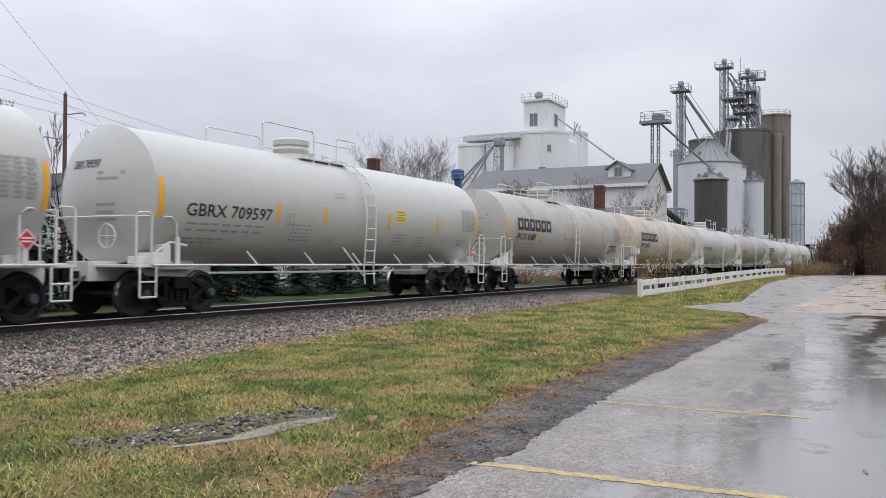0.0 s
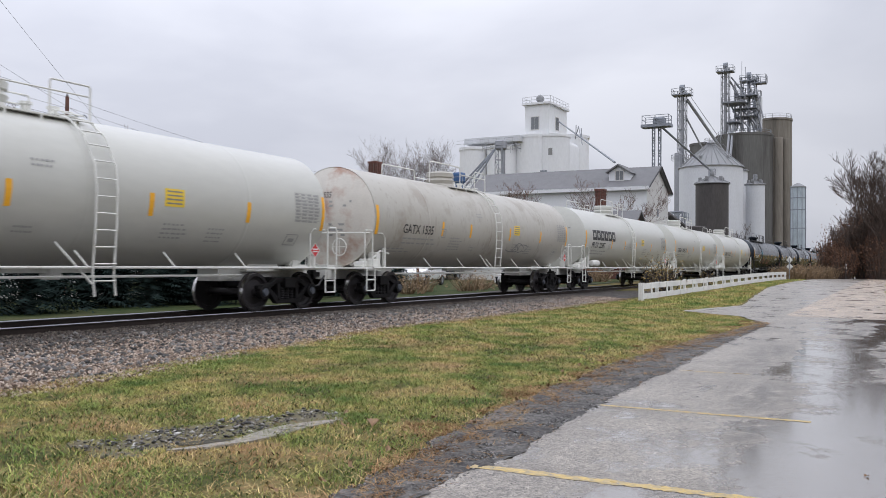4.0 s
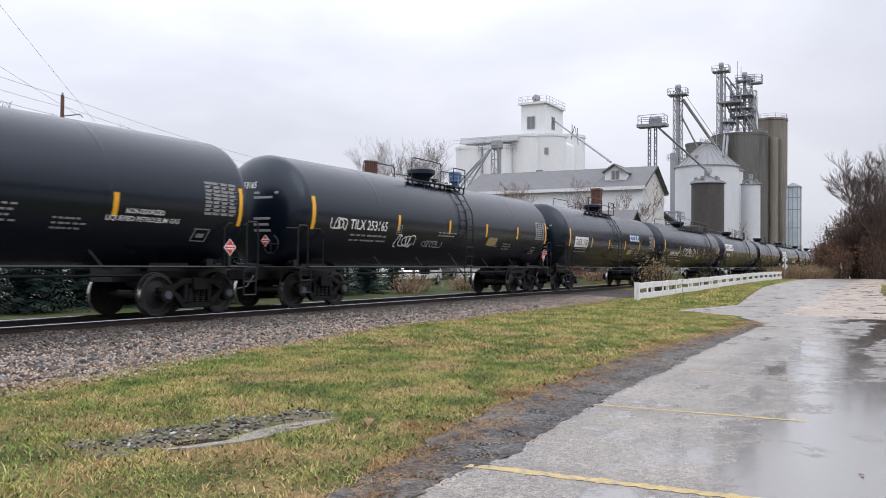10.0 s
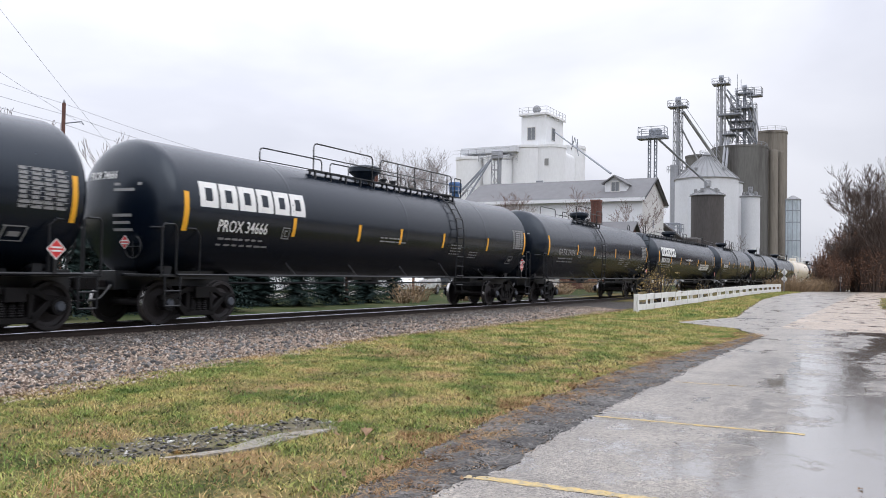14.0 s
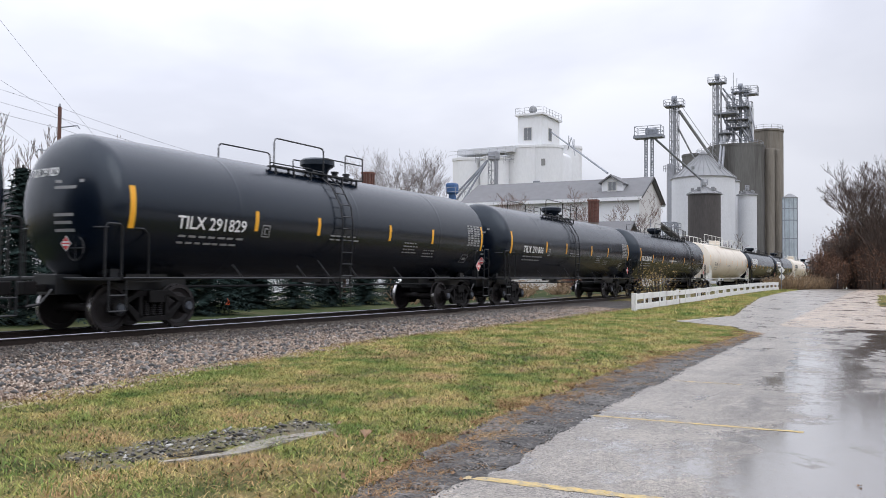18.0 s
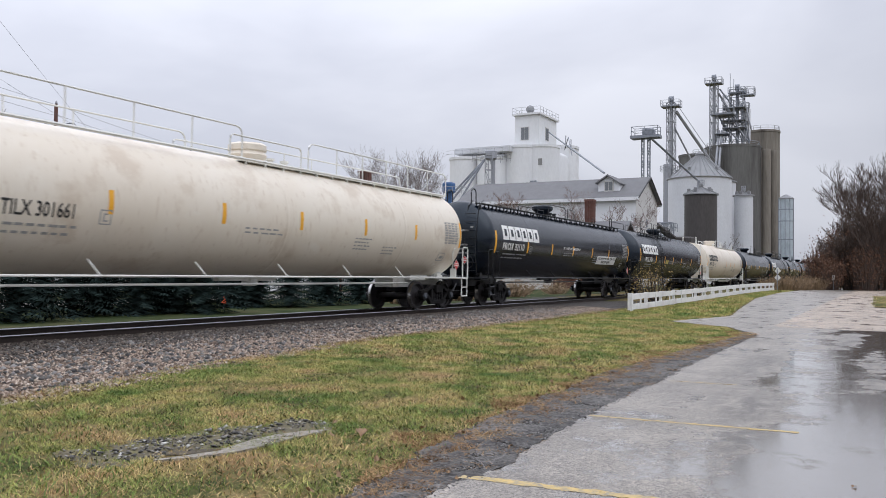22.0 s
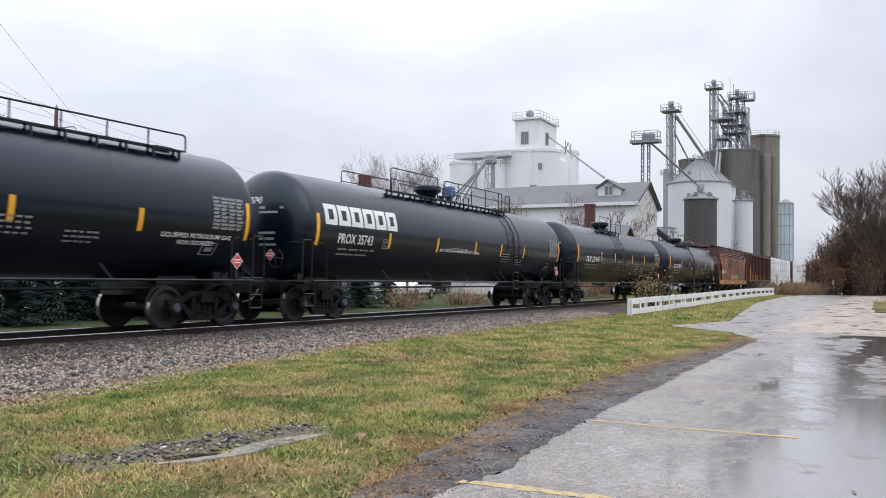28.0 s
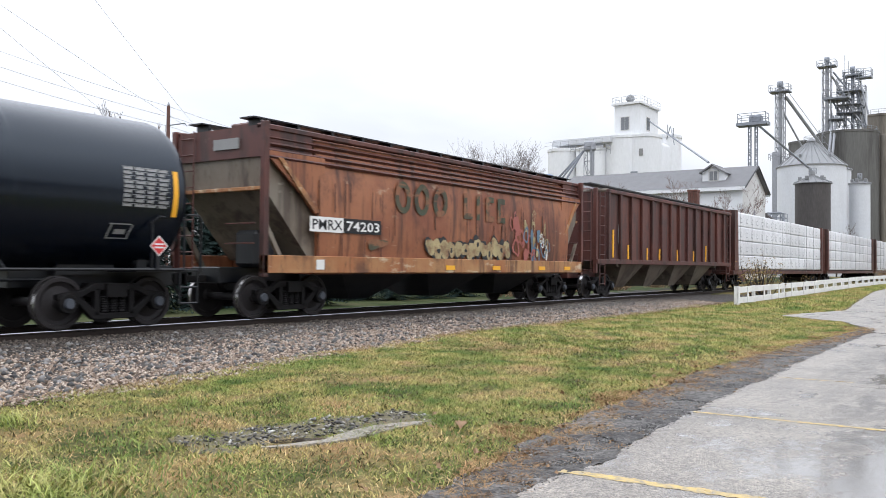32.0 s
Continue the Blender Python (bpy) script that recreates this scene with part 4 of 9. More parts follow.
def tank_car(spec):
    name, k, x_left, x_right, paint, label = spec["name"], spec["k"], spec["x0"], spec["x1"], spec["paint"], spec["label"]
    L = x_right - x_left
    mid = (x_left + x_right) / 2
    car = thing(name, pose(mid, TRACK_Y, RAIL_Z), label, "tank car", "freight cars")
    a, b = -L / 2, L / 2
    black = paint is BLACK_CAR
    steel = BLACK_STEEL if black else WHITE_STEEL
    ink = INK_WHITE if black else INK_BLACK
    thin = INK_GREY if black else INK_FADED
    rng = random.Random(k)
    X = lambda f: a + f * L
    # shell with dished ends and weld bands
    deep = spec.get("dish", 0.60 if black else 0.36)
    power = 2.0 if black else 3.4      # jacketed ends are flatter, with a tighter edge
    bulge = (lambda r: deep * max(0.0, 1 - (r / R) ** power) ** (1 / power)) if black else (lambda r: deep * (1 - (r / R) ** 2) if r < R * 0.975 else deep * (1 - (r / R) ** 2) * 0.7)
    rs = [R * q for q in (0.02, 0.2, 0.4, 0.55, 0.68, 0.78, 0.86, 0.92, 0.96, 0.985)]
    prof = [(r, a - bulge(r)) for r in rs]
    prof += [(R, a), (R, a + 0.05)]
    welds = spec.get("welds", [0.2, 0.5, 0.8])
    for w in welds:
        x = X(w)
        prof += [(R, x - 0.08), (R, x - 0.03), (R + 0.004, x - 0.015), (R + 0.004, x + 0.015), (R, x + 0.03), (R, x + 0.08)]
    prof += [(R, b - 0.05), (R, b)]
    prof += [(r, b + bulge(r)) for r in rs[::-1]]
    shell = lathe(bmesh.new(), prof, 64, "x", (0, 0, ZC))
    bmesh.ops.recalc_face_normals(shell, faces=list(shell.faces))
    part("tank", shell, paint, car, smooth=True)
    if spec.get("rust_end"):
        cap = [(r + 0.004, a - bulge(r) - 0.005) for r in rs] + [(R + 0.004, a - 0.02)]
        capb = lathe(bmesh.new(), cap, 48, "x", (0, 0, ZC))
        bmesh.ops.delete(capb, geom=[f for f in capb.faces if len(f.verts) > 4 and f.calc_center_median().x > a - 0.1], context="FACES")
        part("rusted_head", capb, RUST_HEAD, car, "head blotched with orange-brown rust", smooth=True)
    # side sill pipes and brackets
    for s in (-1, 1):
        rail_loop(car, "side_handrail", [(a - 0.1, s * 1.47, 1.05), (b + 0.1, s * 1.47, 1.05)], 0.028, steel)
    n = 6
    for i in range(1, n):
        x = X(0.06 + 0.88 * i / n)
        br = bmesh.new()
        tube(br, [(x, -1.47, 1.05), (x - 0.16, -1.28, 1.36)], 0.020, 5)
        part("handrail_bracket", br, steel, car)
    bottom = bmesh.new()
    lathe(bottom, [(0.16, 0.80), (0.20, 0.86), (0.20, 1.1)], 14, "z", (0.3, 0, 0))
    box(bottom, -0.9, 1.2, -0.1, 0.1, 0.93, 1.03)
    tube(bottom, [(a + 2.0, -0.5, 0.86), (b - 2.0, -0.5, 0.86)], 0.03)
    part("bottom_valve", bottom, steel, car)
    # top: platform, dome, rails, ladder
    d0, d1 = X(spec["dome"][0]), X(spec["dome"][1])
    dc, dr_ = (d0 + d1) / 2, 0.40 if black else 0.46
    lid = 1.22 if black else 1.05
    dome = bmesh.new()
    foot = 0.72 if black else 0.96
    lathe(dome, [(dr_ * 1.12, ZC + R - 0.14), (dr_ * 1.02, ZC + R + 0.0), (dr_ * foot, ZC + R + 0.04), (dr_ * (foot + 0.12), ZC + R + 0.16), (dr_ * (1.14 if black else 0.96), ZC + R + 0.25), (dr_ * lid, ZC + R + 0.28), (dr_ * lid, ZC + R + 0.41), (dr_ * lid * 0.88, ZC + R + 0.46)], 24, "z", (dc, 0, 0))
    part("dome_housing", dome, spec.get("dome_paint", paint), car, smooth=True)
    for q in (-0.28, 0.3):
        nz = lathe(bmesh.new(), [(0.09, ZC + R - 0.05), (0.09, ZC + R + 0.16), (0.12, ZC + R + 0.17), (0.12, ZC + R + 0.22)], 10, "z", (dc + (d1 - d0) * 0.9 + q, 0.1, 0))
        part("valve", nz, steel, car)
    p0, p1 = X(spec["plat"][0]), X(spec["plat"][1])
    pz = ZC + R - 0.13
    if spec.get("boards", True):
        pl = bmesh.new()
        deck0 = p0 if black else p0 + (p1 - p0) * 0.45
        for y0, y1 in (((-0.92, -0.70), (0.70, 0.92)) if black else ((-0.76, -0.58), (0.58, 0.76))):
            box(pl, deck0, p1, y0, y1, pz, pz + 0.03)
            for i in range(int((p1 - p0) / 0.7) + 1):
                x = p0 + 0.1 + i * 0.7
                if deck0 < x < p1:
                    box(pl, x - 0.02, x + 0.02, y0, y0 + 0.05, pz - 0.2, pz)
                    box(pl, x - 0.02, x + 0.02, y1 - 0.05, y1, pz - 0.2, pz)
        box(pl, p1 - 0.5, p1, -0.56, 0.56, pz + 0.08, pz + 0.115)
        part("top_platform", pl, steel, car)
    for s in (-1, 1):
        y = s * 0.92
        if spec.get("rails", "hoops") == "hoops":
            h = 0.70
            m1 = p0 + (p1 - p0) * 0.52
            rail_loop(car, "platform_rail", arch(p0, m1, y, pz, pz + h), 0.02, steel)
            rail_loop(car, "platform_rail", [(m1, y, pz + 0.45), (p1 - 0.05, y, pz + 0.45)], 0.018, steel)
            rail_loop(car, "platform_rail", arch(p1 - 0.85, p1, y, pz, pz + h * 0.93, 0.05), 0.02, steel)
        elif spec["rails"] == "long":
            h = 0.72
            third = (p1 - p0) / 3
            rail_loop(car, "platform_rail", arch(p0, p0 + third, y, pz, pz + h), 0.02, steel)
            rail_loop(car, "platform_rail", arch(p0 + third * 1.15, p1 - third * 0.25, y, pz, pz + h * 0.95), 0.02, steel)
            rail_loop(car, "platform_rail", [(p0, y, pz + 0.38), (p1, y, pz + 0.38), (p1, y, pz)], 0.016, steel)
            for q in (0.5, 0.62, 0.75, 0.88):
                x = p0 + (p1 - p0) * q
                rail_loop(car, "rail_post", [(x, y, pz), (x, y, pz + h * 0.93)], 0.018, steel)
            rail_loop(car, "platform_rail", arch(p1 - 0.45, p1, y, pz, pz + h * 0.9, 0.05), 0.02, steel)
        elif spec["rails"] == "low":
            rail_loop(car, "platform_rail", arch(d0 - 1.2, d1 + 0.4, y, pz, pz + 0.72), 0.02, steel)
            rail_loop(car, "platform_rail", arch(d1 + 0.7, d1 + 1.5, y, pz, pz + 0.66, 0.05), 0.02, steel)
            rail_loop(car, "platform_rail", arch(d1 + 1.5, p1, y, pz, pz + 0.36, 0.08), 0.02, steel)
            for q in range(1, 6):
                x = d1 + 1.5 + (p1 - d1 - 1.5) * q / 6
                rail_loop(car, "rail_post", [(x, y, pz), (x, y, pz + 0.36)], 0.018, steel)
        elif spec["rails"] == "half":
            rail_loop(car, "platform_rail", arch(d0 - 0.9, d1 + 0.3, y, pz, pz + 0.55), 0.022, steel)
            rail_loop(car, "platform_rail", arch(p0 + 0.2, d0 - 0.5, y, pz, pz + 0.76, 0.2), 0.022, steel)
            for q in range(1, 5):
                x = p0 + 0.2 + (d0 - p0 - 0.7) * q / 5
                rail_loop(car, "rail_post", [(x, y, pz), (x, y, pz + 0.76)], 0.018, steel)
            rail_loop(car, "platform_rail", arch(d1 + 0.6, p1 - 0.2, y, pz, pz + 0.74, 0.2), 0.022, steel)
            rail_loop(car, "walkway_pipe", [(p0 + 0.3, y * 1.02, pz + 0.02), (p1 - 0.3, y * 1.02, pz + 0.02)], 0.035, steel)
            for q in range(1, 6):
                x = d1 + 0.6 + (p1 - d1 - 0.8) * q / 6
                rail_loop(car, "rail_post", [(x, y, pz), (x, y, pz + 0.74)], 0.018, steel)
        elif spec["rails"] == "walkway":
            rail_loop(car, "platform_rail", arch(d0 - 0.3, d1 + 0.25, y * 0.8, pz, pz + 0.55), 0.022, steel)
            rail_loop(car, "platform_rail", arch(d1 + 0.6, d1 + 1.5, y * 0.8, pz, pz + 0.5, 0.06), 0.022, steel)
            rail_loop(car, "platform_rail", arch(d0 - 1.6, d0 - 0.9, y * 0.8, pz, pz + 0.22, 0.05), 0.022, steel)
            for x in (p0 + 0.1, p1 - 0.5):
                rail_loop(car, "end_hoop", arch(x, x + 0.4, y * 0.55, pz, pz + 0.58, 0.15), 0.024, steel)
    # ladder down the side
    if "lad" in spec:
        l0, l1 = X(spec["lad"]), X(spec["lad"]) + 0.46
        lad = bmesh.new()
        for x in (l0, l1):
            tube(lad, [curved(x, R * 1.42, 0.05), curved(x, R * 1.05, 0.09), curved(x, R * 0.7, 0.12), curved(x, R * 0.3, 0.14), curved(x, 0, 0.14), (x, -R - 0.12, ZC - 0.7), (x, -R - 0.06, 0.95), (x + (0.05 if x == l0 else 0.05), -R - 0.06, 0.52)], 0.022, 5)
        for i in range(13):
            h = R * 1.4 - i * 0.31
            if h > 0:
                p, q = curved(l0, h, 0.12), curved(l1, h, 0.12)
            else:
                z = ZC + h
                if z < 0.5:
                    break
                p, q = Vector((l0, -R - 0.12, z)), Vector((l1, -R - 0.12, z))
            tube(lad, [p, q], 0.016, 5)
        part("ladder", lad, steel, car)
        brace = bmesh.new()
        tube(brace, [(l0 - 0.55, -1.2, 1.5), (l0, -1.5, 0.75)], 0.022, 5)
        part("ladder_brace", brace, steel, car)
    # end ladder on cars with a full walkway
    if spec.get("end_ladder"):
        el = bmesh.new()
        for y in (-0.95, -0.5):
            tube(el, [(a - deep * 0.75, y, 1.1), (a - deep * 0.98, y, 1.9), (a - deep * 0.85, y, 2.9), (a - 0.3, y, ZC + R * 0.86), (a + 0.1, y, ZC + R + 0.02)], 0.02, 5)
        for i in range(8):
            tube(el, [(a - deep * 0.95, -0.95, 1.3 + i * 0.3), (a - deep * 0.95, -0.5, 1.3 + i * 0.3)], 0.015, 5)
        part("end_ladder", el, steel, car)
    # conspicuity bars
    for f in spec["bars"]:
        part("reflector_bar", decal(bmesh.new(), X(f) - 0.06, X(f) + 0.06, spec.get("bar_h", 0.0) - 0.22, spec.get("bar_h", 0.0) + 0.24), ORANGE, car)
    part("reflector_bar", decal(bmesh.new(), a + spec.get("end_bar", 0.05), a + spec.get("end_bar", 0.05) + 0.14, -0.42 + 0.4 * spec.get("bar_h", 0.0), 0.42 + 0.4 * spec.get("bar_h", 0.0)), ORANGE, car)
    part("reflector_bar", decal(bmesh.new(), b - 0.14, b - 0.03, -0.40 + 0.5 * spec.get("bar_h", 0.0), 0.46 + 0.5 * spec.get("bar_h", 0.0)), ORANGE, car)
    # writing
    m0, m1 = X(spec["mark_x"][0]), X(spec["mark_x"][1])
    mh = spec.get("mark_h", -0.40)
    if spec.get("plate"):
        part("mark_plate", decal(bmesh.new(), m0 - 0.12, m1 + 0.12, mh - 0.1, mh + 0.38, 0.004), spec["plate"], car, "pale plate behind the car's mark")
        lettering("car_mark", spec["mark"], m0, mh, m1 - m0, 0.28, INK_BLACK, car)
    else:
        lettering("car_mark", spec["mark"], m0, mh, m1 - m0, 0.27, spec.get("mark_ink", ink), car, slant=spec.get("slant", 0.0))
    if "logo" in spec:
        g0, g1 = X(spec["logo"][0]), X(spec["logo"][1])
        h0 = spec.get("logo_h", 0.05)
        block_logo(g0, g1, h0, h0 + (0.56 if black else 0.48), ink, car, "six bold open blocks of an owner's mark")
    sm = bmesh.new()
    small_print(sm, m0 + 0.1, mh - 0.14, (m1 - m0) * 1.15, 2, rng, 0.15, 0.05, 7)
    tagged(part("load_limit_print", sm, thin, car), kind="stuff")
    f2 = spec.get("notes", [(0.42, -0.30, 1.5, 2), (0.66, -0.35, 0.9, 4), (0.74, -0.55, 0.8, 3)])
    for f, h, w, rows in f2:
        tagged(part("service_note", small_print(bmesh.new(), X(f), h, w, rows, rng), thin, car), kind="stuff")
    box_n = bmesh.new()
    x = X(spec["mark_x"][1]) + 0.55
    for u0, u1, v0, v1 in ((0, 0.27, 0, 0.025), (0, 0.27, 0.265, 0.29), (0, 0.025, 0.025, 0.265), (0.245, 0.27, 0.025, 0.265), (0.08, 0.19, 0.06, 0.09), (0.08, 0.19, 0.19, 0.22), (0.08, 0.11, 0.09, 0.19)):
        decal(box_n, x + u0, x + u1, mh - 0.08 + v0, mh - 0.08 + v1)
    part("boxed_stencil", box_n, thin, car)
    tb = bmesh.new()
    for i in range(9):
        z = 0.34 - i * 0.082
        decal(tb, b - 1.18, b - 0.22, z + 0.048, z + 0.058)
        for c in range(4):
            x = b - 1.17 + c * 0.24
            decal(tb, x, x + rng.uniform(0.13, 0.22), z, z + 0.043)
    part("data_stencil", tb, INK_GREY if black else INK_FADED, car)
    em = bmesh.new()
    x = b - 1.35
    for u0, u1, v0, v1 in ((0, 0.44, 0, 0.025), (0, 0.44, 0.29, 0.315), (0, 0.03, 0.025, 0.29), (0.41, 0.44, 0.025, 0.29), (0.12, 0.34, 0.10, 0.20)):
        decal(em, x + u0, x + u1, -0.95 + v0, -0.95 + v1, lean=0.12)
    part("boxed_stencil", em, thin, car)
    if spec.get("yellow"):
        for f in spec["yellow"]:
            part("yellow_decal", decal(bmesh.new(), X(f), X(f) + 0.52, spec.get("yellow_h", -0.2), spec.get("yellow_h", -0.2) + 0.36), YELLOW, car, "yellow warning decal with fine print")
            lines = bmesh.new()
            for i in range(4):
                decal(lines, X(f) + 0.05, X(f) + 0.47, spec.get("yellow_h", -0.2) + 0.05 + i * 0.08, spec.get("yellow_h", -0.2) + 0.08 + i * 0.08, 0.009)
            part("fine_print", lines, INK_DIM, car)
    # the mark again on the dished end
    face = lambda u, v: Vector((a - bulge(math.hypot(u, v - ZC)) - 0.012, u, v))
    lettering("end_mark", spec["mark"], 0.95, ZC + 0.55, -0.95, 0.17, spec.get("mark_ink", ink), car, on=lambda u, v: face(u - 0.15, v))
    eb = bmesh.new()
    for r_, (v, wd) in enumerate(((ZC + 0.40, 0.7), (ZC + 0.28, 0.55), (ZC - 0.25, 0.5), (ZC - 0.40, 0.45), (ZC - 0.55, 0.5))):
        vs = [eb.verts.new(face(u, w)) for u, w in ((-0.1, v), (-0.1 - wd, v), (-0.1 - wd, v + 0.06), (-0.1, v + 0.06))]
        eb.faces.new(vs)
    tagged(part("end_print", eb, thin, car), kind="stuff")
    if spec.get("head_placard", black):
        placard(car, a - deep - 0.06, -0.55, 1.70, True, 0.15)
    placard(car, b - 0.48, -R - 0.06, 1.48)
    pb = bmesh.new()
    box(pb, b - 0.52, b - 0.44, -R - 0.045, -R + 0.15, 1.05, 1.35)
    part("placard_bracket", pb, steel, car)
    end_gear(car, a, -1, paint, steel, True)
    end_gear(car, b, 1, paint, steel, True)
    coupler(car, a - 0.35, -1, steel)
    coupler(car, b + 0.35, 1, steel)
    if not black:
        gear = bmesh.new()
        for u0, u1, y0, y1, z0, z1 in ((0.0, 0.34, -1.35, -0.9, 1.06, 1.30), (0.30, 0.52, -1.3, -1.0, 1.06, 1.48), (0.62, 0.72, -1.36, -1.26, 1.06, 1.62), (-0.25, 0.1, -1.2, -0.9, 1.06, 1.22)):
            box(gear, a + u0, a + u1, y0, y1, z0, z1)
        tube(gear, [(a + 0.15, -1.25, 1.3), (a + 0.5, -1.28, 1.52), (a + 0.95, -1.3, 1.45)], 0.035, 6)
        part("brake_gear", soft(gear, 0.02), steel, car)
    for extra in spec.get("extra", []):
        extra(car, X)
    inset = spec.get("inset", 0.95)
    wheels = truck(car, a + inset) + truck(car, b - inset)
    MOVERS.append((car, mid, L / 2 + 1.2, wheels))
    return car


RUST_HEAD = mat("rusted_white_head", (0.55, 0.52, 0.47), 0.5, vary=0.1, dirt=(0.30, 0.10, 0.04), dirt_amount=0.55, dirt_scale=0.9, bump=0.1)

# ends of the tanks along the line at 16 s: the right-hand end of each, and the gap before it
ENDS = [-230.65, -214.14, -197.52, -179.70, -163.31, -145.96, -128.78, -113.04, -97.00, -76.30, -58.05, -40.63, -20.32, 0.01, 18.07, 38.3, 56.57,
        74.90, 95.20, 116.3, 136.74, 156.74, 176.60, 197.37, 217.49, 235.43, 253.72]
GAPS = {26: 2.75, 16: 2.7, 17: 2.43, 18: 2.4, 11: 2.75, 1: 2.35, 4: 2.35, 7: 2.35, 8: 2.85, 2: 2.4, 3: 2.4, 5: 2.3, 6: 2.4, 9: 2.55, 15: 2.7, 20: 2.7, 22: 2.6, 19: 2.6}

GB = dict(bar_h=-0.20, paint=WHITE_CAR, dome=(0.363, 0.464), plat=(0.259, 0.529), lad=0.504, bars=(0.26, 0.39, 0.603, 0.80), mark_x=(0.055, 0.244), yellow=(0.626,),
          label="clean white pressure tank car with white railings", notes=[(0.30, -0.45, 0.9, 5), (0.42, 0.45, 0.5, 2), (0.405, -0.75, 0.4, 2), (0.63, -0.55, 0.7, 4), (0.72, -0.60, 0.6, 4), (0.05, -0.9, 1.6, 2)])
TX = dict(bar_h=-0.13, inset=1.05, paint=BLACK_CAR, dome=(0.457, 0.546), plat=(0.312, 0.56), lad=0.44, bars=(0.236, 0.387, 0.605, 0.767), mark_x=(0.082, 0.214),
          label="glossy black pressure tank car with black railings")
LONG = dict(bar_h=-0.26, paint=BLACK_CAR, dome=(0.46, 0.537), plat=(0.325, 0.781), lad=0.70, rails="long", bars=(0.212, 0.362, 0.511, 0.663, 0.791), mark_x=(0.083, 0.176),
            label="long glossy black tank car with a railed top platform")
WALK = dict(bar_h=-0.22, inset=1.25, paint=BLACK_CAR, dome=(0.427, 0.519), plat=(-0.01, 1.0), rails="walkway", end_ladder=True, bars=(0.182, 0.336, 0.488, 0.644, 0.794), mark_x=(0.043, 0.16),
            label="black tank car with a full-length top walkway")
WP = dict(bar_h=-0.27, paint=GREY_CAR, dome=(0.425, 0.505), plat=(0.295, 0.526), lad=0.50, bars=(0.231, 0.428, 0.598, 0.80), mark_x=(0.072, 0.20), logo=(0.073, 0.317), logo_h=-0.10, mark_h=-0.47,
          label="dirty white tank car with bold black blocks of a mark")


def tag_loops(x0, x1, h0, h1, material, seed, loops=5, thick=0.04, label="sprayed graffiti strokes"):
    return lambda car, X: scrawl(X(x0), X(x1), h0, h1, material, car, seed, loops, thick, label)


def owner_plate(x0, x1, h0, h1):
    def make(car, X):
        part("owner_plate", decal(bmesh.new(), X(x0), X(x1), h0, h1), BLUE, car, "blue plate with pale blocks of an owner's mark")
        bm = bmesh.new()
        w = (X(x1) - X(x0)) / 4
        for i in range(4):
            for u0, u1, v0, v1 in ((0.1, 0.8, 0.72, 0.9), (0.1, 0.3, 0.1, 0.72), (0.3, 0.8, 0.1, 0.28)):
                decal(bm, X(x0) + w * (i + u0), X(x0) + w * (i + u1), h0 + (h1 - h0) * v0, h0 + (h1 - h0) * v1, 0.010)
        part("owner_mark", bm, INK_WHITE, car)
    return make


def yellow_plate(f, h):
    return lambda car, X: part("yellow_decal", decal(bmesh.new(), X(f), X(f) + 0.75, h, h + 0.26, lean=0.3), YELLOW_DIM, car, "yellow slanted decal")


def grey_plate(f, w, h0, h1):
    return lambda car, X: part("pale_plate", decal(bmesh.new(), X(f), X(f) + w, h0, h1), INK_WHITE, car, "pale rectangular notice plate")


def notice(f0, f1, h0, rows, ink=None, tall=0.13, band=False):
    """Lines of capital letters stencilled on the tank's side."""
    def make(car, X):
        if band:
            part("notice_band", decal(bmesh.new(), X(f0) - 0.1, X(f1) + 0.1, h0 - tall * 0.7 - (len(rows) - 1) * tall * 1.55, h0 + tall * 1.6, 0.004), INK_WHITE, car, "white band behind the stencilled notice")
        for i, text in enumerate(rows):
            w = (X(f1) - X(f0)) * len(text) / max(len(r) for r in rows)
            x = (X(f0) + X(f1) - w) / 2
            tagged(lettering("stencilled_notice", text, x, h0 - i * tall * 1.55, w, tall, ink or INK_WHITE, car), kind="stuff")
    return make


def side_box(f):
    def make(car, X):
        bm = soft(bm_box(X(f), X(f) + 0.28, -R - 0.16, -R + 0.2, 1.62, 1.92), 0.01)
        part("junction_box", bm, WHITE_STEEL, car)
    return make


def air_tank(car, X):
    bm = lathe(bmesh.new(), [(0.04, 0), (0.14, 0.05), (0.15, 0.3), (0.15, 0.75), (0.14, 0.95), (0.04, 1.0)], 16, "x", (X(0.07), -1.35, 1.27))
    part("air_reservoir", bm, WHITE_STEEL, car, smooth=True)


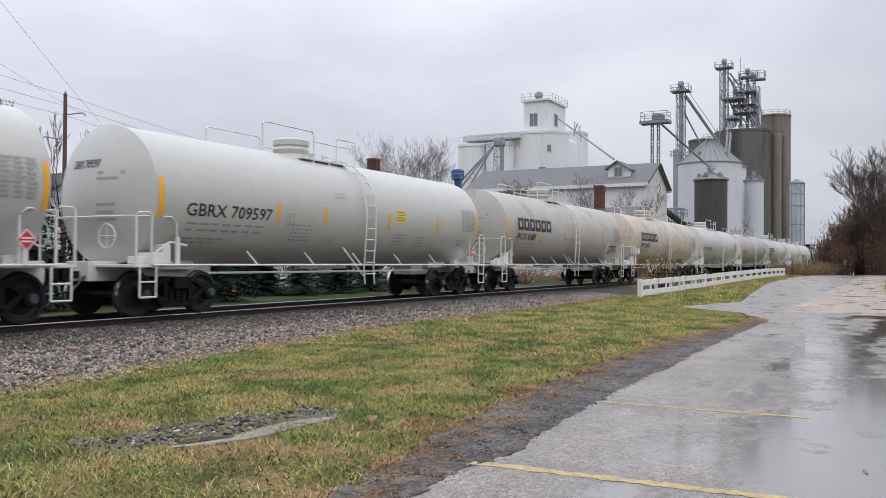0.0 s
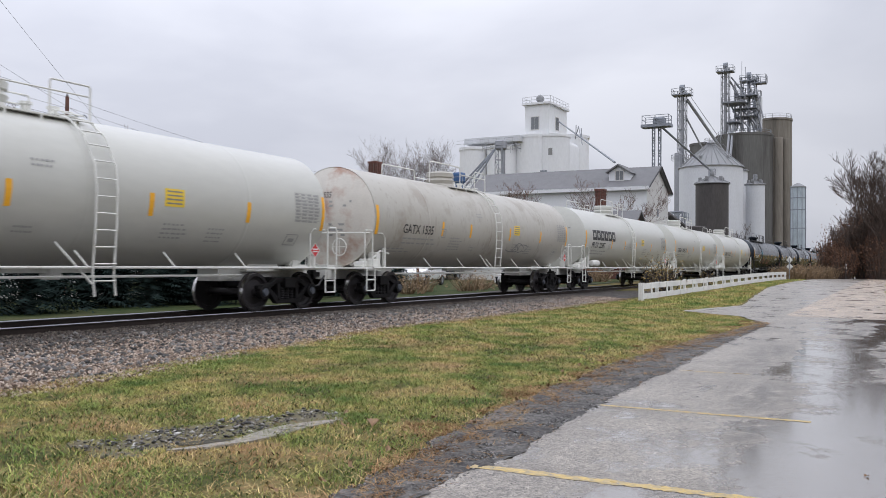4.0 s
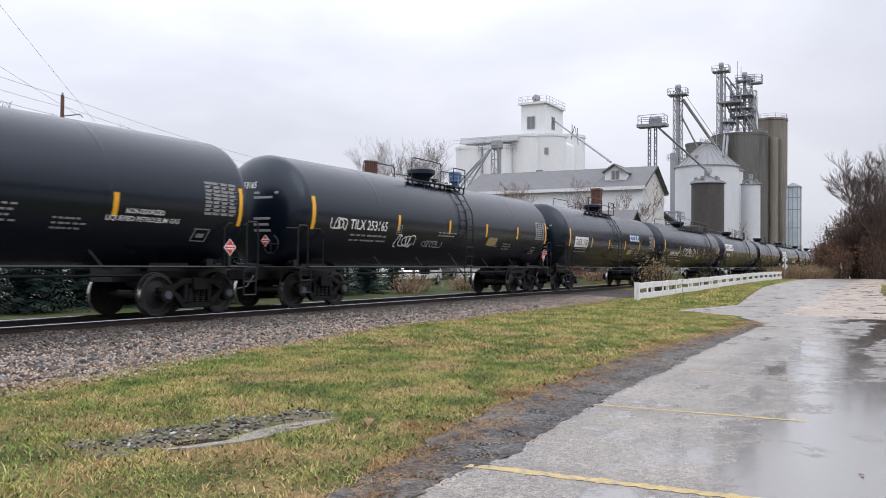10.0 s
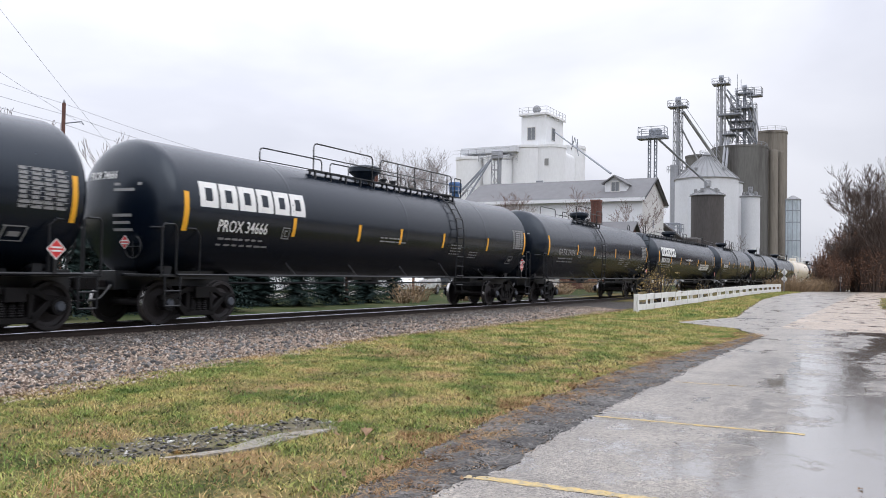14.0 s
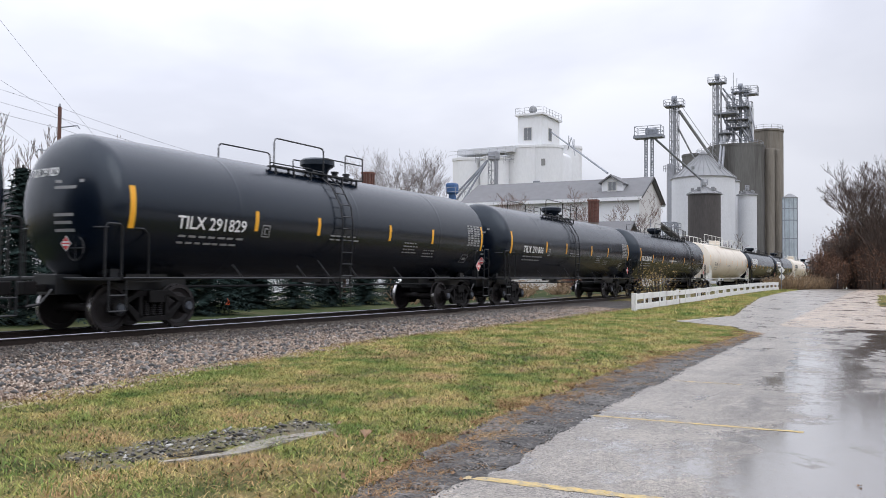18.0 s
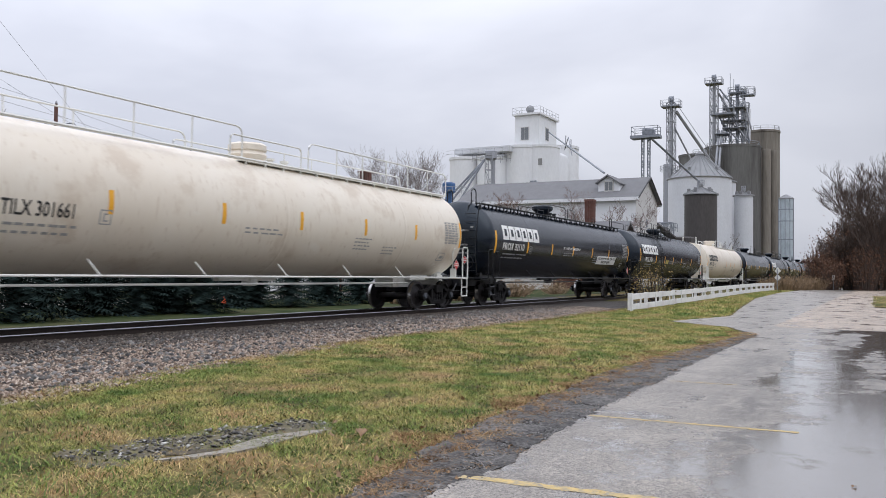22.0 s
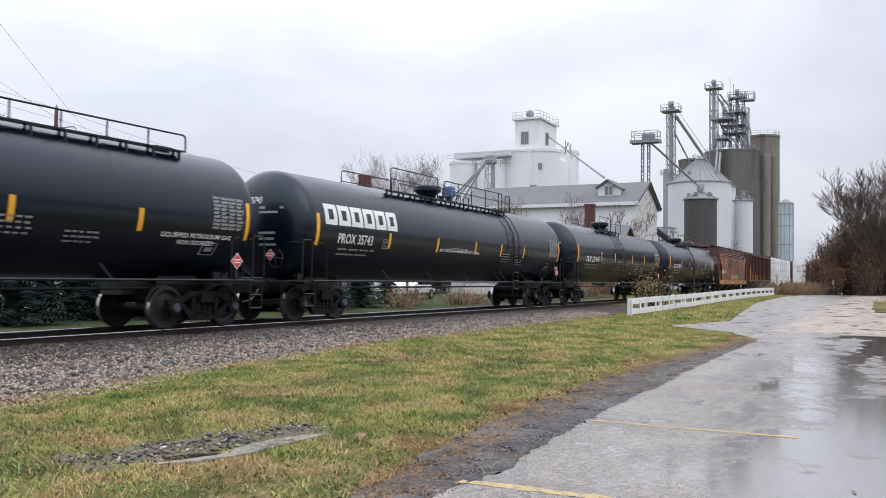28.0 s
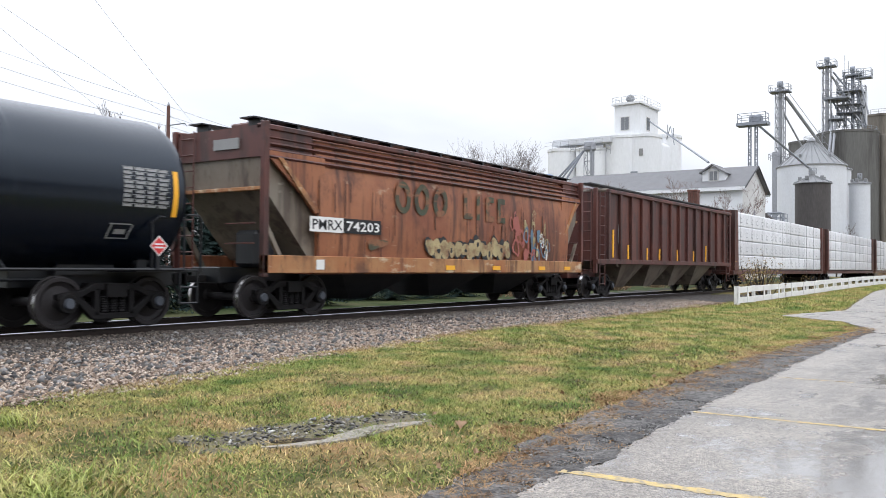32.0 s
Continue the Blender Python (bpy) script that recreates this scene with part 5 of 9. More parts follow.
CARS = [
    dict(GB, mark="", name="white_tank_car"),
    dict(GB, mark="GBRX 709597", name="white_tank_car"),
    dict(WP, mark="PROX 43089", name="white_tank_car", slant=0.06, extra=[grey_plate(0.86, 0.3, -0.85, -0.45), tag_loops(0.86, 0.98, -0.8, -0.5, INK_BLACK, 5, 3)]),
    dict(WP, paint=CREAM_CAR, mark="PROX 24048", name="cream_tank_car", logo=(0.101, 0.329), mark_x=(0.104, 0.221), bars=(0.42, 0.70), dome=(0.40, 0.46), plat=(0.265, 0.41), lad=0.48, yellow=(0.78,), extra=[side_box(0.02), side_box(0.95)],
         label="grimy cream tank car with bold black blocks of a mark"),
    dict(GB, mark="GBRX 709593", name="white_tank_car"),
    dict(GB, paint=GREY_CAR, mark="GATX 1535", name="white_tank_car", rust_end=True, mark_x=(0.10, 0.22), label="white tank car with a rust-blotched end", extra=[tag_loops(0.60, 0.74, -0.9, -0.5, INK_DIM, 9, 4)]),
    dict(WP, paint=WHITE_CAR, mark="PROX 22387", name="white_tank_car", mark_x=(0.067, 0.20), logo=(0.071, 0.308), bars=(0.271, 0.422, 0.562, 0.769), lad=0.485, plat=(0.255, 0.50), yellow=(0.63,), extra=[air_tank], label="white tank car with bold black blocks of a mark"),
    dict(GB, mark="GBRX 709577", name="white_tank_car"),
    dict(GB, mark="GBRX 709572", name="white_tank_car"),
    dict(LONG, mark="TILX 309877", name="black_tank_car", dome=(0.443, 0.531), plat=(0.104, 0.551), lad=0.205, bars=(0.175, 0.344, 0.51, 0.669, 0.81), mark_x=(0.053, 0.165),
         extra=[tag_loops(0.013, 0.05, 0.05, 0.34, SPRAY_WHITE, 11, 5, 0.03), tag_loops(0.013, 0.05, 0.36, 0.6, SPRAY_WHITE, 17, 5, 0.03), tag_loops(0.013, 0.05, -0.25, 0.02, SPRAY_WHITE, 18, 5, 0.03), tag_loops(0.252, 0.31, -0.28, 0.25, SPRAY_BLUE, 12, 8, 0.035, "sprayed pale blue strokes"), tag_loops(0.262, 0.305, 0.1, 0.5, SPRAY_BLUE, 19, 4, 0.03, "sprayed pale blue crown-like strokes"),
                tag_loops(0.276, 0.457, -1.05, -0.5, SPRAY_RED, 13, 10, 0.045, "sprayed dull red lettering-like strokes"), tag_loops(0.485, 0.638, -1.05, -0.5, SPRAY_RED, 14, 8, 0.045, "sprayed dull red lettering-like strokes"), tag_loops(0.243, 0.271, -0.85, -0.3, SPRAY_WHITE, 15, 5, 0.03), tag_loops(0.13, 0.20, -0.75, -0.55, INK_GREY, 16, 6, 0.02), notice(0.80, 0.90, -0.40, ["NON-ODORIZED", "LIQUEFIED PETROLEUM GAS"], tall=0.10)]),
    dict(TX, mark="TILX 253165", name="black_tank_car", mark_x=(0.11, 0.226), bars=(0.266, 0.465, 0.64, 0.812), dome=(0.471, 0.528), plat=(0.364, 0.594), lad=0.524,
         extra=[tag_loops(0.05, 0.11, -0.45, -0.1, SPRAY_WHITE, 21, 4, 0.04), tag_loops(0.26, 0.34, -0.9, -0.45, SPRAY_WHITE, 22, 5, 0.04), tag_loops(0.36, 0.45, -0.85, -0.6, INK_GREY, 23, 6, 0.035), yellow_plate(0.65, -0.65)]),
    dict(TX, bar_h=-0.26, mark="TAEX 1758", name="black_tank_car", plate=INK_WHITE, mark_x=(0.062, 0.169), bars=(0.216, 0.399, 0.589, 0.779), dome=(0.46, 0.55), plat=(0.278, 0.557), lad=0.475, extra=[owner_plate(0.645, 0.772, -0.02, 0.36), yellow_plate(0.63, -0.75)],
         label="glossy black tank car with pale and blue mark plates"),
    dict(LONG, mark="SHPX 224442", name="black_tank_car", slant=0.08, mark_x=(0.096, 0.226), bars=(0.233, 0.402, 0.545, 0.669, 0.809), dome=(0.49, 0.575), plat=(0.37, 0.87), lad=0.765, mark_h=-0.65,
         extra=[tag_loops(0.275, 0.53, -0.75, -0.05, SPRAY_WHITE, 31, 6, 0.05, "large pale sprayed hand lettering"), yellow_plate(0.55, -0.85)]),
    dict(LONG, mark="PROX 34666", name="black_tank_car", logo=(0.028, 0.229), mark_x=(0.06, 0.15), bars=(0.204, 0.36, 0.481, 0.628, 0.811), dome=(0.44, 0.534), plat=(0.28, 0.745), lad=0.665, mark_h=-0.48, logo_h=0.02),
    dict(TX, mark="GATX 29024", name="black_tank_car", mark_ink=INK_GREY),
    dict(WALK, mark="PROX 32068", name="black_tank_car", logo=(0.043, 0.251), mark_h=-0.36, logo_h=0.02, extra=[notice(0.415, 0.545, -0.15, ["IN CASE OF EMERGENCY"], tall=0.11), notice(0.70, 0.865, -0.50, ["LIQUEFIED PETROLEUM GAS", "NOT ODORIZED"], INK_BLACK, 0.115, True)]),
    dict(TX, mark="TILX 291829", name="black_tank_car"),
    dict(TX, mark="TILX 291806", name="black_tank_car"),
    dict(LONG, mark="TILX 308185", name="black_tank_car", extra=[notice(0.39, 0.51, -0.35, ["IN CASE OF EMERGENCY CALL"], tall=0.09)], mark_x=(0.021, 0.144), bars=(0.162, 0.30, 0.444, 0.634, 0.788), dome=(0.441, 0.534), plat=(0.298, 0.786), lad=0.72),
    dict(paint=BRIGHT_CREAM, mark="TILX 301661", name="cream_tank_car", dome=(0.468, 0.545), plat=(0.0, 1.0), rails="half", end_ladder=True, mark_x=(0.099, 0.176), bars=(0.218, 0.381, 0.529, 0.684, 0.834), bar_h=-0.05, label="long cream-white tank car with a railed full-length walkway"),
    dict(WALK, mark="PROX 32110", name="black_tank_car", logo=(0.043, 0.251), mark_h=-0.36, logo_h=0.02, extra=[notice(0.415, 0.545, -0.15, ["IN CASE OF EMERGENCY"], tall=0.11), notice(0.70, 0.865, -0.50, ["LIQUEFIED PETROLEUM GAS", "NOT ODORIZED"], INK_BLACK, 0.115, True)]),
    dict(LONG, mark="PROX 35763", name="black_tank_car", logo=(0.039, 0.244), mark_x=(0.072, 0.165), bars=(0.218, 0.343, 0.476, 0.617, 0.799), lad=0.26, dome=(0.454, 0.54), plat=(0.117, 0.567), mark_h=-0.42, logo_h=0.05, extra=[yellow_plate(0.36, -0.5)]),
    dict(WALK, paint=BRIGHT_CREAM, mark="PROX 31234", name="cream_tank_car", logo=(0.054, 0.258), mark_x=(0.052, 0.163), mark_h=-0.36, logo_h=0.02, dome=(0.433, 0.519), bars=(0.50, 0.62, 0.74), label="stained cream tank car with a full-length walkway"),
    dict({q: v for q, v in LONG.items() if q != "lad"}, mark="TILX 400540", name="black_tank_car", extra=[notice(0.86, 0.97, -0.55, ["LIQUEFIED PETROLEUM GAS", "NON-ODORIZED"], tall=0.10), notice(0.40, 0.52, -0.30, ["IN CASE OF EMERGENCY"], tall=0.10)], rails="low", plat=(0.33, 0.917), mark_x=(0.06, 0.16), dome=(0.42, 0.50), bars=(0.20, 0.355, 0.52, 0.68, 0.829)),
    dict(LONG, mark="PROX 35743", name="black_tank_car", extra=[notice(0.38, 0.55, -0.45, ["IN CASE OF EMERGENCY CALL"], tall=0.10)], logo=(0.024, 0.229), mark_x=(0.058, 0.153), bars=(0.204, 0.37, 0.528, 0.651, 0.775), dome=(0.425, 0.517), plat=(0.25, 0.758), mark_h=-0.42, logo_h=0.05),
    dict(TX, mark="TILX 291848", name="black_tank_car"),
    dict(TX, mark="TILX 291833", name="black_tank_car", end_bar=0.15),
]
for k, spec in enumerate(CARS):
    spec["k"] = k
    spec["x1"] = ENDS[k]
    spec["x0"] = (ENDS[k - 1] + GAPS.get(k, 2.45)) if k else ENDS[0] - 14.4
    tank_car(spec)

# ---- covered hoppers and lumber cars at the train's tail ----
def flat_letters(name, text, x0, z0, w, h, y, material, car):
    return lettering(name, text, x0, z0, w, h, material, car, on=lambda x, z: Vector((x, y, z)))


def flat_patch(bm, x0, x1, z0, z1, y):
    bm.faces.new([bm.verts.new(p) for p in ((x0, y, z0), (x1, y, z0), (x1, y, z1), (x0, y, z1))])
    return bm


def hopper_one(x_left, x_right):
    L = x_right - x_left
    mid = (x_left + x_right) / 2
    a, b = -L / 2, L / 2
    car = thing("covered_hopper", pose(mid, TRACK_Y, RAIL_Z), "rusty orange-brown covered hopper with faded marks and graffiti", "hopper car", "freight cars")
    HW = 1.5
    # curved body side, lofted between the end posts; sloped end sheets below
    body = bmesh.new()
    side = [(0.0, 0.95), (HW * 0.93, 0.95), (HW * 0.97, 1.3), (HW, 2.2), (HW * 0.985, 3.0), (HW * 0.93, 3.6), (HW * 0.84, 3.95), (HW * 0.62, 4.12), (0, 4.2)]
    loop = [(-y, z) for y, z in side] + [(y, z) for y, z in side[-2:0:-1]]
    st = []
    for x in (a + 1.95, a + 1.88, b - 1.6, b - 1.35):
        st.append([body.verts.new((x, y, z)) for y, z in loop])
    for p, q in zip(st, st[1:]):
        bridge(body, p, q)
    body.faces.new(st[0][::-1])
    body.faces.new(st[-1])
    bmesh.ops.recalc_face_normals(body, faces=list(body.faces))
    part("body", body, RUST, car, smooth=True)
    for s, xe in ((-1, a), (1, b)):
        depth = 1.8 if s < 0 else 1.5
        up = bmesh.new()
        slab(up, [(xe + 0.30 * -s, 3.42), (xe + depth * -s, 3.42), (xe + depth * -s, 4.14), (xe + 0.30 * -s, 4.08)], -1.36, 1.36)
        bmesh.ops.recalc_face_normals(up, faces=list(up.faces))
        part("end_panel", up, RUST_DARK, car)
        sl = bmesh.new()
        slab(sl, [(xe + 0.36 * -s, 3.42), (xe + 0.42 * -s, 2.78), (xe + depth * -s, 1.25), (xe + (depth + 0.2) * -s, 1.25), (xe + (depth + 0.2) * -s, 3.42)], -1.32, 1.32)
        bmesh.ops.recalc_face_normals(sl, faces=list(sl.faces))
        part("slope_sheet", sl, RUST_BROWN, car, "dull grey-brown sloping end sheet")
        part("end_ledge", soft(bm_box(xe + 0.38 * -s - 0.06, xe + 0.38 * -s + 0.06, -1.34, 1.34, 2.72, 2.80), 0.01), RUST_CREAM, car)
        for y0, y1 in ((-1.47, -1.42), (1.42, 1.47)):
            cheek = slab(bmesh.new(), [(xe + 0.38 * -s, 3.55), (xe + 0.38 * -s, 3.45), (xe + (depth + 0.1) * -s, 2.30), (xe + (depth + 0.3) * -s, 2.30), (xe + (depth + 0.3) * -s, 3.55)], y0, y1)
            bmesh.ops.recalc_face_normals(cheek, faces=list(cheek.faces))
            part("side_gusset", cheek, RUST, car)
        for y in (-1.46, 1.46):
            part("corner_post", soft(bm_box(min(xe - 0.25 * s, xe - 0.39 * s), max(xe - 0.25 * s, xe - 0.39 * s), y - 0.07, y + 0.07, 0.9, 4.15), 0.01), RUST_DARK, car)
            ln = slab(bmesh.new(), [(xe - 0.66 * s, 3.42), (xe - 0.80 * s, 3.42), (xe - (depth + 0.12) * s, 2.34), (xe - (depth - 0.02) * s, 2.30)], y - 0.045, y + 0.045)
            bmesh.ops.recalc_face_normals(ln, faces=list(ln.faces))
            part("brace", ln, RUST_CREAM, car)
            ch = slab(bmesh.new(), [(xe - 0.40 * s, 2.0), (xe - 0.52 * s, 2.0), (xe - 1.1 * s, 1.05), (xe - 0.98 * s, 1.05)], y * 0.92 - 0.04, y * 0.92 + 0.04)
            bmesh.ops.recalc_face_normals(ch, faces=list(ch.faces))
            part("lower_brace", ch, RUST_BROWN, car)
        part("end_sill", soft(bm_box(min(xe, xe - 2.4 * s), max(xe, xe - 2.4 * s), -0.45, 0.45, 0.75, 1.1), 0.02), BLACK_STEEL, car)
        part("end_ladder", ladder_mesh(xe - 0.25 * s, 0.75, 1.2, 1.0, 4.1, "x"), RUST_DARK, car)
        part("grab_iron", tube(bmesh.new(), [(xe - 0.2 * s, -1.3, 2.02), (xe - 0.2 * s, -0.4, 2.02)], 0.018, 5), RUST_DARK, car)
        part("grab_iron", tube(bmesh.new(), [(xe - 0.2 * s, -1.3, 1.6), (xe - 0.2 * s, -0.4, 1.6)], 0.018, 5), RUST_DARK, car)
        part("brake_box", soft(bm_box(xe - 0.9 * s - 0.3, xe - 0.9 * s + 0.3, -0.9, -0.2, 1.1, 1.9), 0.08), BLACK_STEEL, car)
    part("side_sill", soft(bm_box(a + 0.25, b - 0.25, -1.53, -1.40, 0.98, 1.36), 0.012), RUST_CREAM, car, "faded cream and orange side sill")
    part("side_sill", soft(bm_box(a + 0.25, b - 0.25, 1.40, 1.53, 0.98, 1.36), 0.012), RUST, car)
    for z in (3.42, 3.56, 3.70, 3.84):
        rb = bmesh.new()
        for y in (-1, 1):
            yy = 1.46 - (z - 3.42) * 0.28
            tube(rb, [(a + 0.35, y * yy, z), (b - 0.35, y * yy, z)], 0.045, 4)
        part("side_rib", rb, RUST_DARK, car)
    for s in (-1, 1):
        part("roof_eave", soft(bm_box(a + 0.3, b - 0.3, s * 1.3 - 0.1, s * 1.3 + 0.1, 4.0, 4.12), 0.02), RUST_DARK, car)
    wk = bmesh.new()
    for y in (-0.85, 0.85):
        box(wk, a + 0.35, b - 0.3, y - 0.22, y + 0.22, 4.27, 4.30)
    part("roof_walk", wk, BLACK_STEEL, car)
    sup = bmesh.new()
    for i in range(14):
        x = a + 0.6 + (L - 1.2) * i / 13
        for y in (-0.85, 0.85):
            box(sup, x - 0.04, x + 0.04, y - 0.2, y + 0.2, 4.08, 4.28)
    tagged(part("walk_support", sup, BLACK_STEEL, car), kind="stuff")
    for i in range(8):
        x = a + 1.6 + (L - 3.2) * i / 7
        part("roof_hatch", soft(bm_box(x - 0.62, x + 0.62, -0.42, 0.42, 4.18, 4.34), 0.04), RUST_DARK, car)
    for i in range(3):
        x = a + L * (0.28 + 0.22 * i)
        hp = bmesh.new()
        top = [hp.verts.new(p) for p in ((x - 1.45, -1.3, 1.0), (x + 1.45, -1.3, 1.0), (x + 1.45, 1.3, 1.0), (x - 1.45, 1.3, 1.0))]
        low = [hp.verts.new(p) for p in ((x - 0.35, -0.55, 0.32), (x + 0.35, -0.55, 0.32), (x + 0.35, 0.55, 0.32), (x - 0.35, 0.55, 0.32))]
        bridge(hp, top, low)
        hp.faces.new(low)
        bmesh.ops.recalc_face_normals(hp, faces=list(hp.faces))
        part("discharge_hopper", hp, BLACK_STEEL, car)
    o = a - 0.4
    # writing and paint
    y = -1.515
    part("mark_plate", flat_patch(bmesh.new(), o + 2.0, o + 3.1, 1.90, 2.24, y), INK_WHITE, car, "pale patch behind the mark")
    part("mark_plate", flat_patch(bmesh.new(), o + 3.1, o + 4.45, 1.90, 2.24, y), BLACK_STEEL, car, "dark patch behind the number")
    flat_letters("car_mark", "PMRX", o + 2.06, 1.96, 1.0, 0.22, y - 0.006, INK_BLACK, car)
    flat_letters("car_mark", "74203", o + 3.18, 1.96, 1.2, 0.22, y - 0.006, INK_WHITE, car)
    rng = random.Random(5)

    def blob(bm, cx, cz, rx, rz, dy, wob=0.16, n=18, hole=0.0):
        ph = [rng.uniform(0, 6) for q in range(3)]
        out = []
        for k in range(n):
            t = 2 * math.pi * k / n
            w = 1 + wob * (math.sin(2 * t + ph[0]) + 0.6 * math.sin(3 * t + ph[1]) + 0.4 * math.sin(5 * t + ph[2]))
            out.append((math.cos(t) * w, math.sin(t) * w))
        rim = [bm.verts.new((cx + rx * u, y - dy, cz + rz * v)) for u, v in out]
        if hole:
            inner = [bm.verts.new((cx + rx * hole * u, y - dy, cz + rz * (hole + 0.12) * v)) for u, v in out]
            bridge(bm, inner, rim)
        else:
            bm.faces.new(rim)
        return bm

    for i, x in enumerate((5.32, 6.12, 6.95, 8.30, 8.95, 9.45, 10.1)):
        om = bmesh.new()
        zc = 2.88 - 0.01 * i
        if i < 3:
            blob(om, o + x, zc, 0.33, 0.40, 0.002, 0.03, 24, 0.50)
        else:
            flat_patch(om, o + x - 0.22, o + x - 0.05, zc - 0.36, zc + 0.36, y - 0.002)
            if i != 4:
                flat_patch(om, o + x - 0.05, o + x + 0.22, zc - 0.36, zc - 0.20, y - 0.002)
            if i > 4:
                flat_patch(om, o + x - 0.05, o + x + 0.2, zc + 0.2, zc + 0.36, y - 0.002)
        part("owner_mark", om, FADED_GREEN, car, "faded dark green shape of an owner's mark")
    # bubble shapes along the sill, then figures at the far end
    n = 13
    for i in range(n):
        cx = o + 6.35 + 4.2 * (i + 0.5) / n
        cz = 1.62 + rng.uniform(-0.05, 0.1)
        rx, rz = 0.20 * rng.uniform(0.8, 1.2), 0.26 * rng.uniform(0.75, 1.15)
        part("graffiti_outline", blob(bmesh.new(), cx, cz, rx * 1.15, rz * 1.14, 0.003 + 0.0006 * i, 0.18, 18), INK_BLACK, car, "black sprayed outline of a bubble shape")
        part("graffiti_fill", blob(bmesh.new(), cx, cz, rx * 0.95, rz * 0.95, 0.0055 + 0.0006 * i, 0.16, 18), SPRAY_CREAM, car, "cream sprayed bubble shape")
        if i % 2:
            part("graffiti_mark", blob(bmesh.new(), cx + rng.uniform(-0.05, 0.05), cz + rng.uniform(-0.08, 0.08), rx * 0.3, rz * 0.3, 0.0085 + 0.0006 * i, 0.2, 10), INK_BLACK, car)
    for m, n, x0, x1, z0, z1, size in ((SPRAY_RED, 9, 10.5, 12.2, 1.45, 2.5, 0.22), (SPRAY_BLUE_DARK, 8, 11.0, 13.1, 1.4, 2.2, 0.20), (SPRAY_CREAM, 9, 10.9, 13.3, 1.6, 2.75, 0.13), (SPRAY_WHITE, 4, 12.5, 13.5, 1.5, 2.3, 0.14)):
        for i in range(n):
            part("graffiti", blob(bmesh.new(), o + rng.uniform(x0, x1), rng.uniform(z0, z1), size * rng.uniform(0.5, 1.1), size * rng.uniform(0.8, 1.7), 0.004 + 0.0007 * i + size * 0.004, 0.25, 14, rng.choice((0.0, 0.62, 0.7))), m, car, "sprayed patch or outline")
    drips = bmesh.new()
    for i in range(26):
        x = o + rng.uniform(2.4, 13.4)
        z1 = rng.uniform(1.9, 3.2)
        w = rng.uniform(0.012, 0.05)
        flat_patch(drips, x, x + w, z1 - rng.uniform(0.3, 1.1), z1, y - 0.001)
    tagged(part("rust_run", drips, RUST_RUN, car, "dark runs of rust and dirt"), kind="stuff")
    part("paint_smudge", blob(bmesh.new(), o + 4.3, 1.68, 0.30, 0.15, 0.002, 0.3), FADED_GREEN, car, "faded greenish smudge of paint")
    for x in (7.2, 9.6, 12.4, 14.2):
        if o + x < b - 0.5:
            part("reflector_bar", bm_box(o + x, o + x + 0.42, -1.545, -1.531, 1.06, 1.18), ORANGE, car)
    for x in (2.2,):
        part("reflector_bar", bm_box(o + x, o + x + 0.25, -1.545, -1.531, 1.06, 1.28), INK_WHITE, car)
    part("end_plate", bm_box(a + 0.255, a + 0.295, -0.7, 0.1, 3.62, 3.85), INK_GREY, car, "small grey number plate")
    coupler(car, a, -1, BLACK_STEEL)
    coupler(car, b, 1, BLACK_STEEL)
    wheels = truck(car, a + 1.55) + truck(car, b - 1.7)
    MOVERS.append((car, mid, L / 2 + 0.8, wheels))


def ladder_mesh(x, y0, y1, z0, z1, along):
    bm = bmesh.new()
    if along == "x":
        rails = [((x, y0, z0), (x, y0, z1)), ((x, y1, z0), (x, y1, z1))]
    else:
        rails = [((x - 0.22, y0, z0), (x - 0.22, y0, z1)), ((x + 0.22, y0, z0), (x + 0.22, y0, z1))]
    for p, q in rails:
        tube(bm, [p, q], 0.022, 4)
    n = int((z1 - z0) / 0.36)
    for i in range(n + 1):
        z = z0 + 0.06 + i * 0.36
        tube(bm, [(rails[0][0][0], rails[0][0][1], z), (rails[1][0][0], rails[1][0][1], z)], 0.016, 4)
    return bm


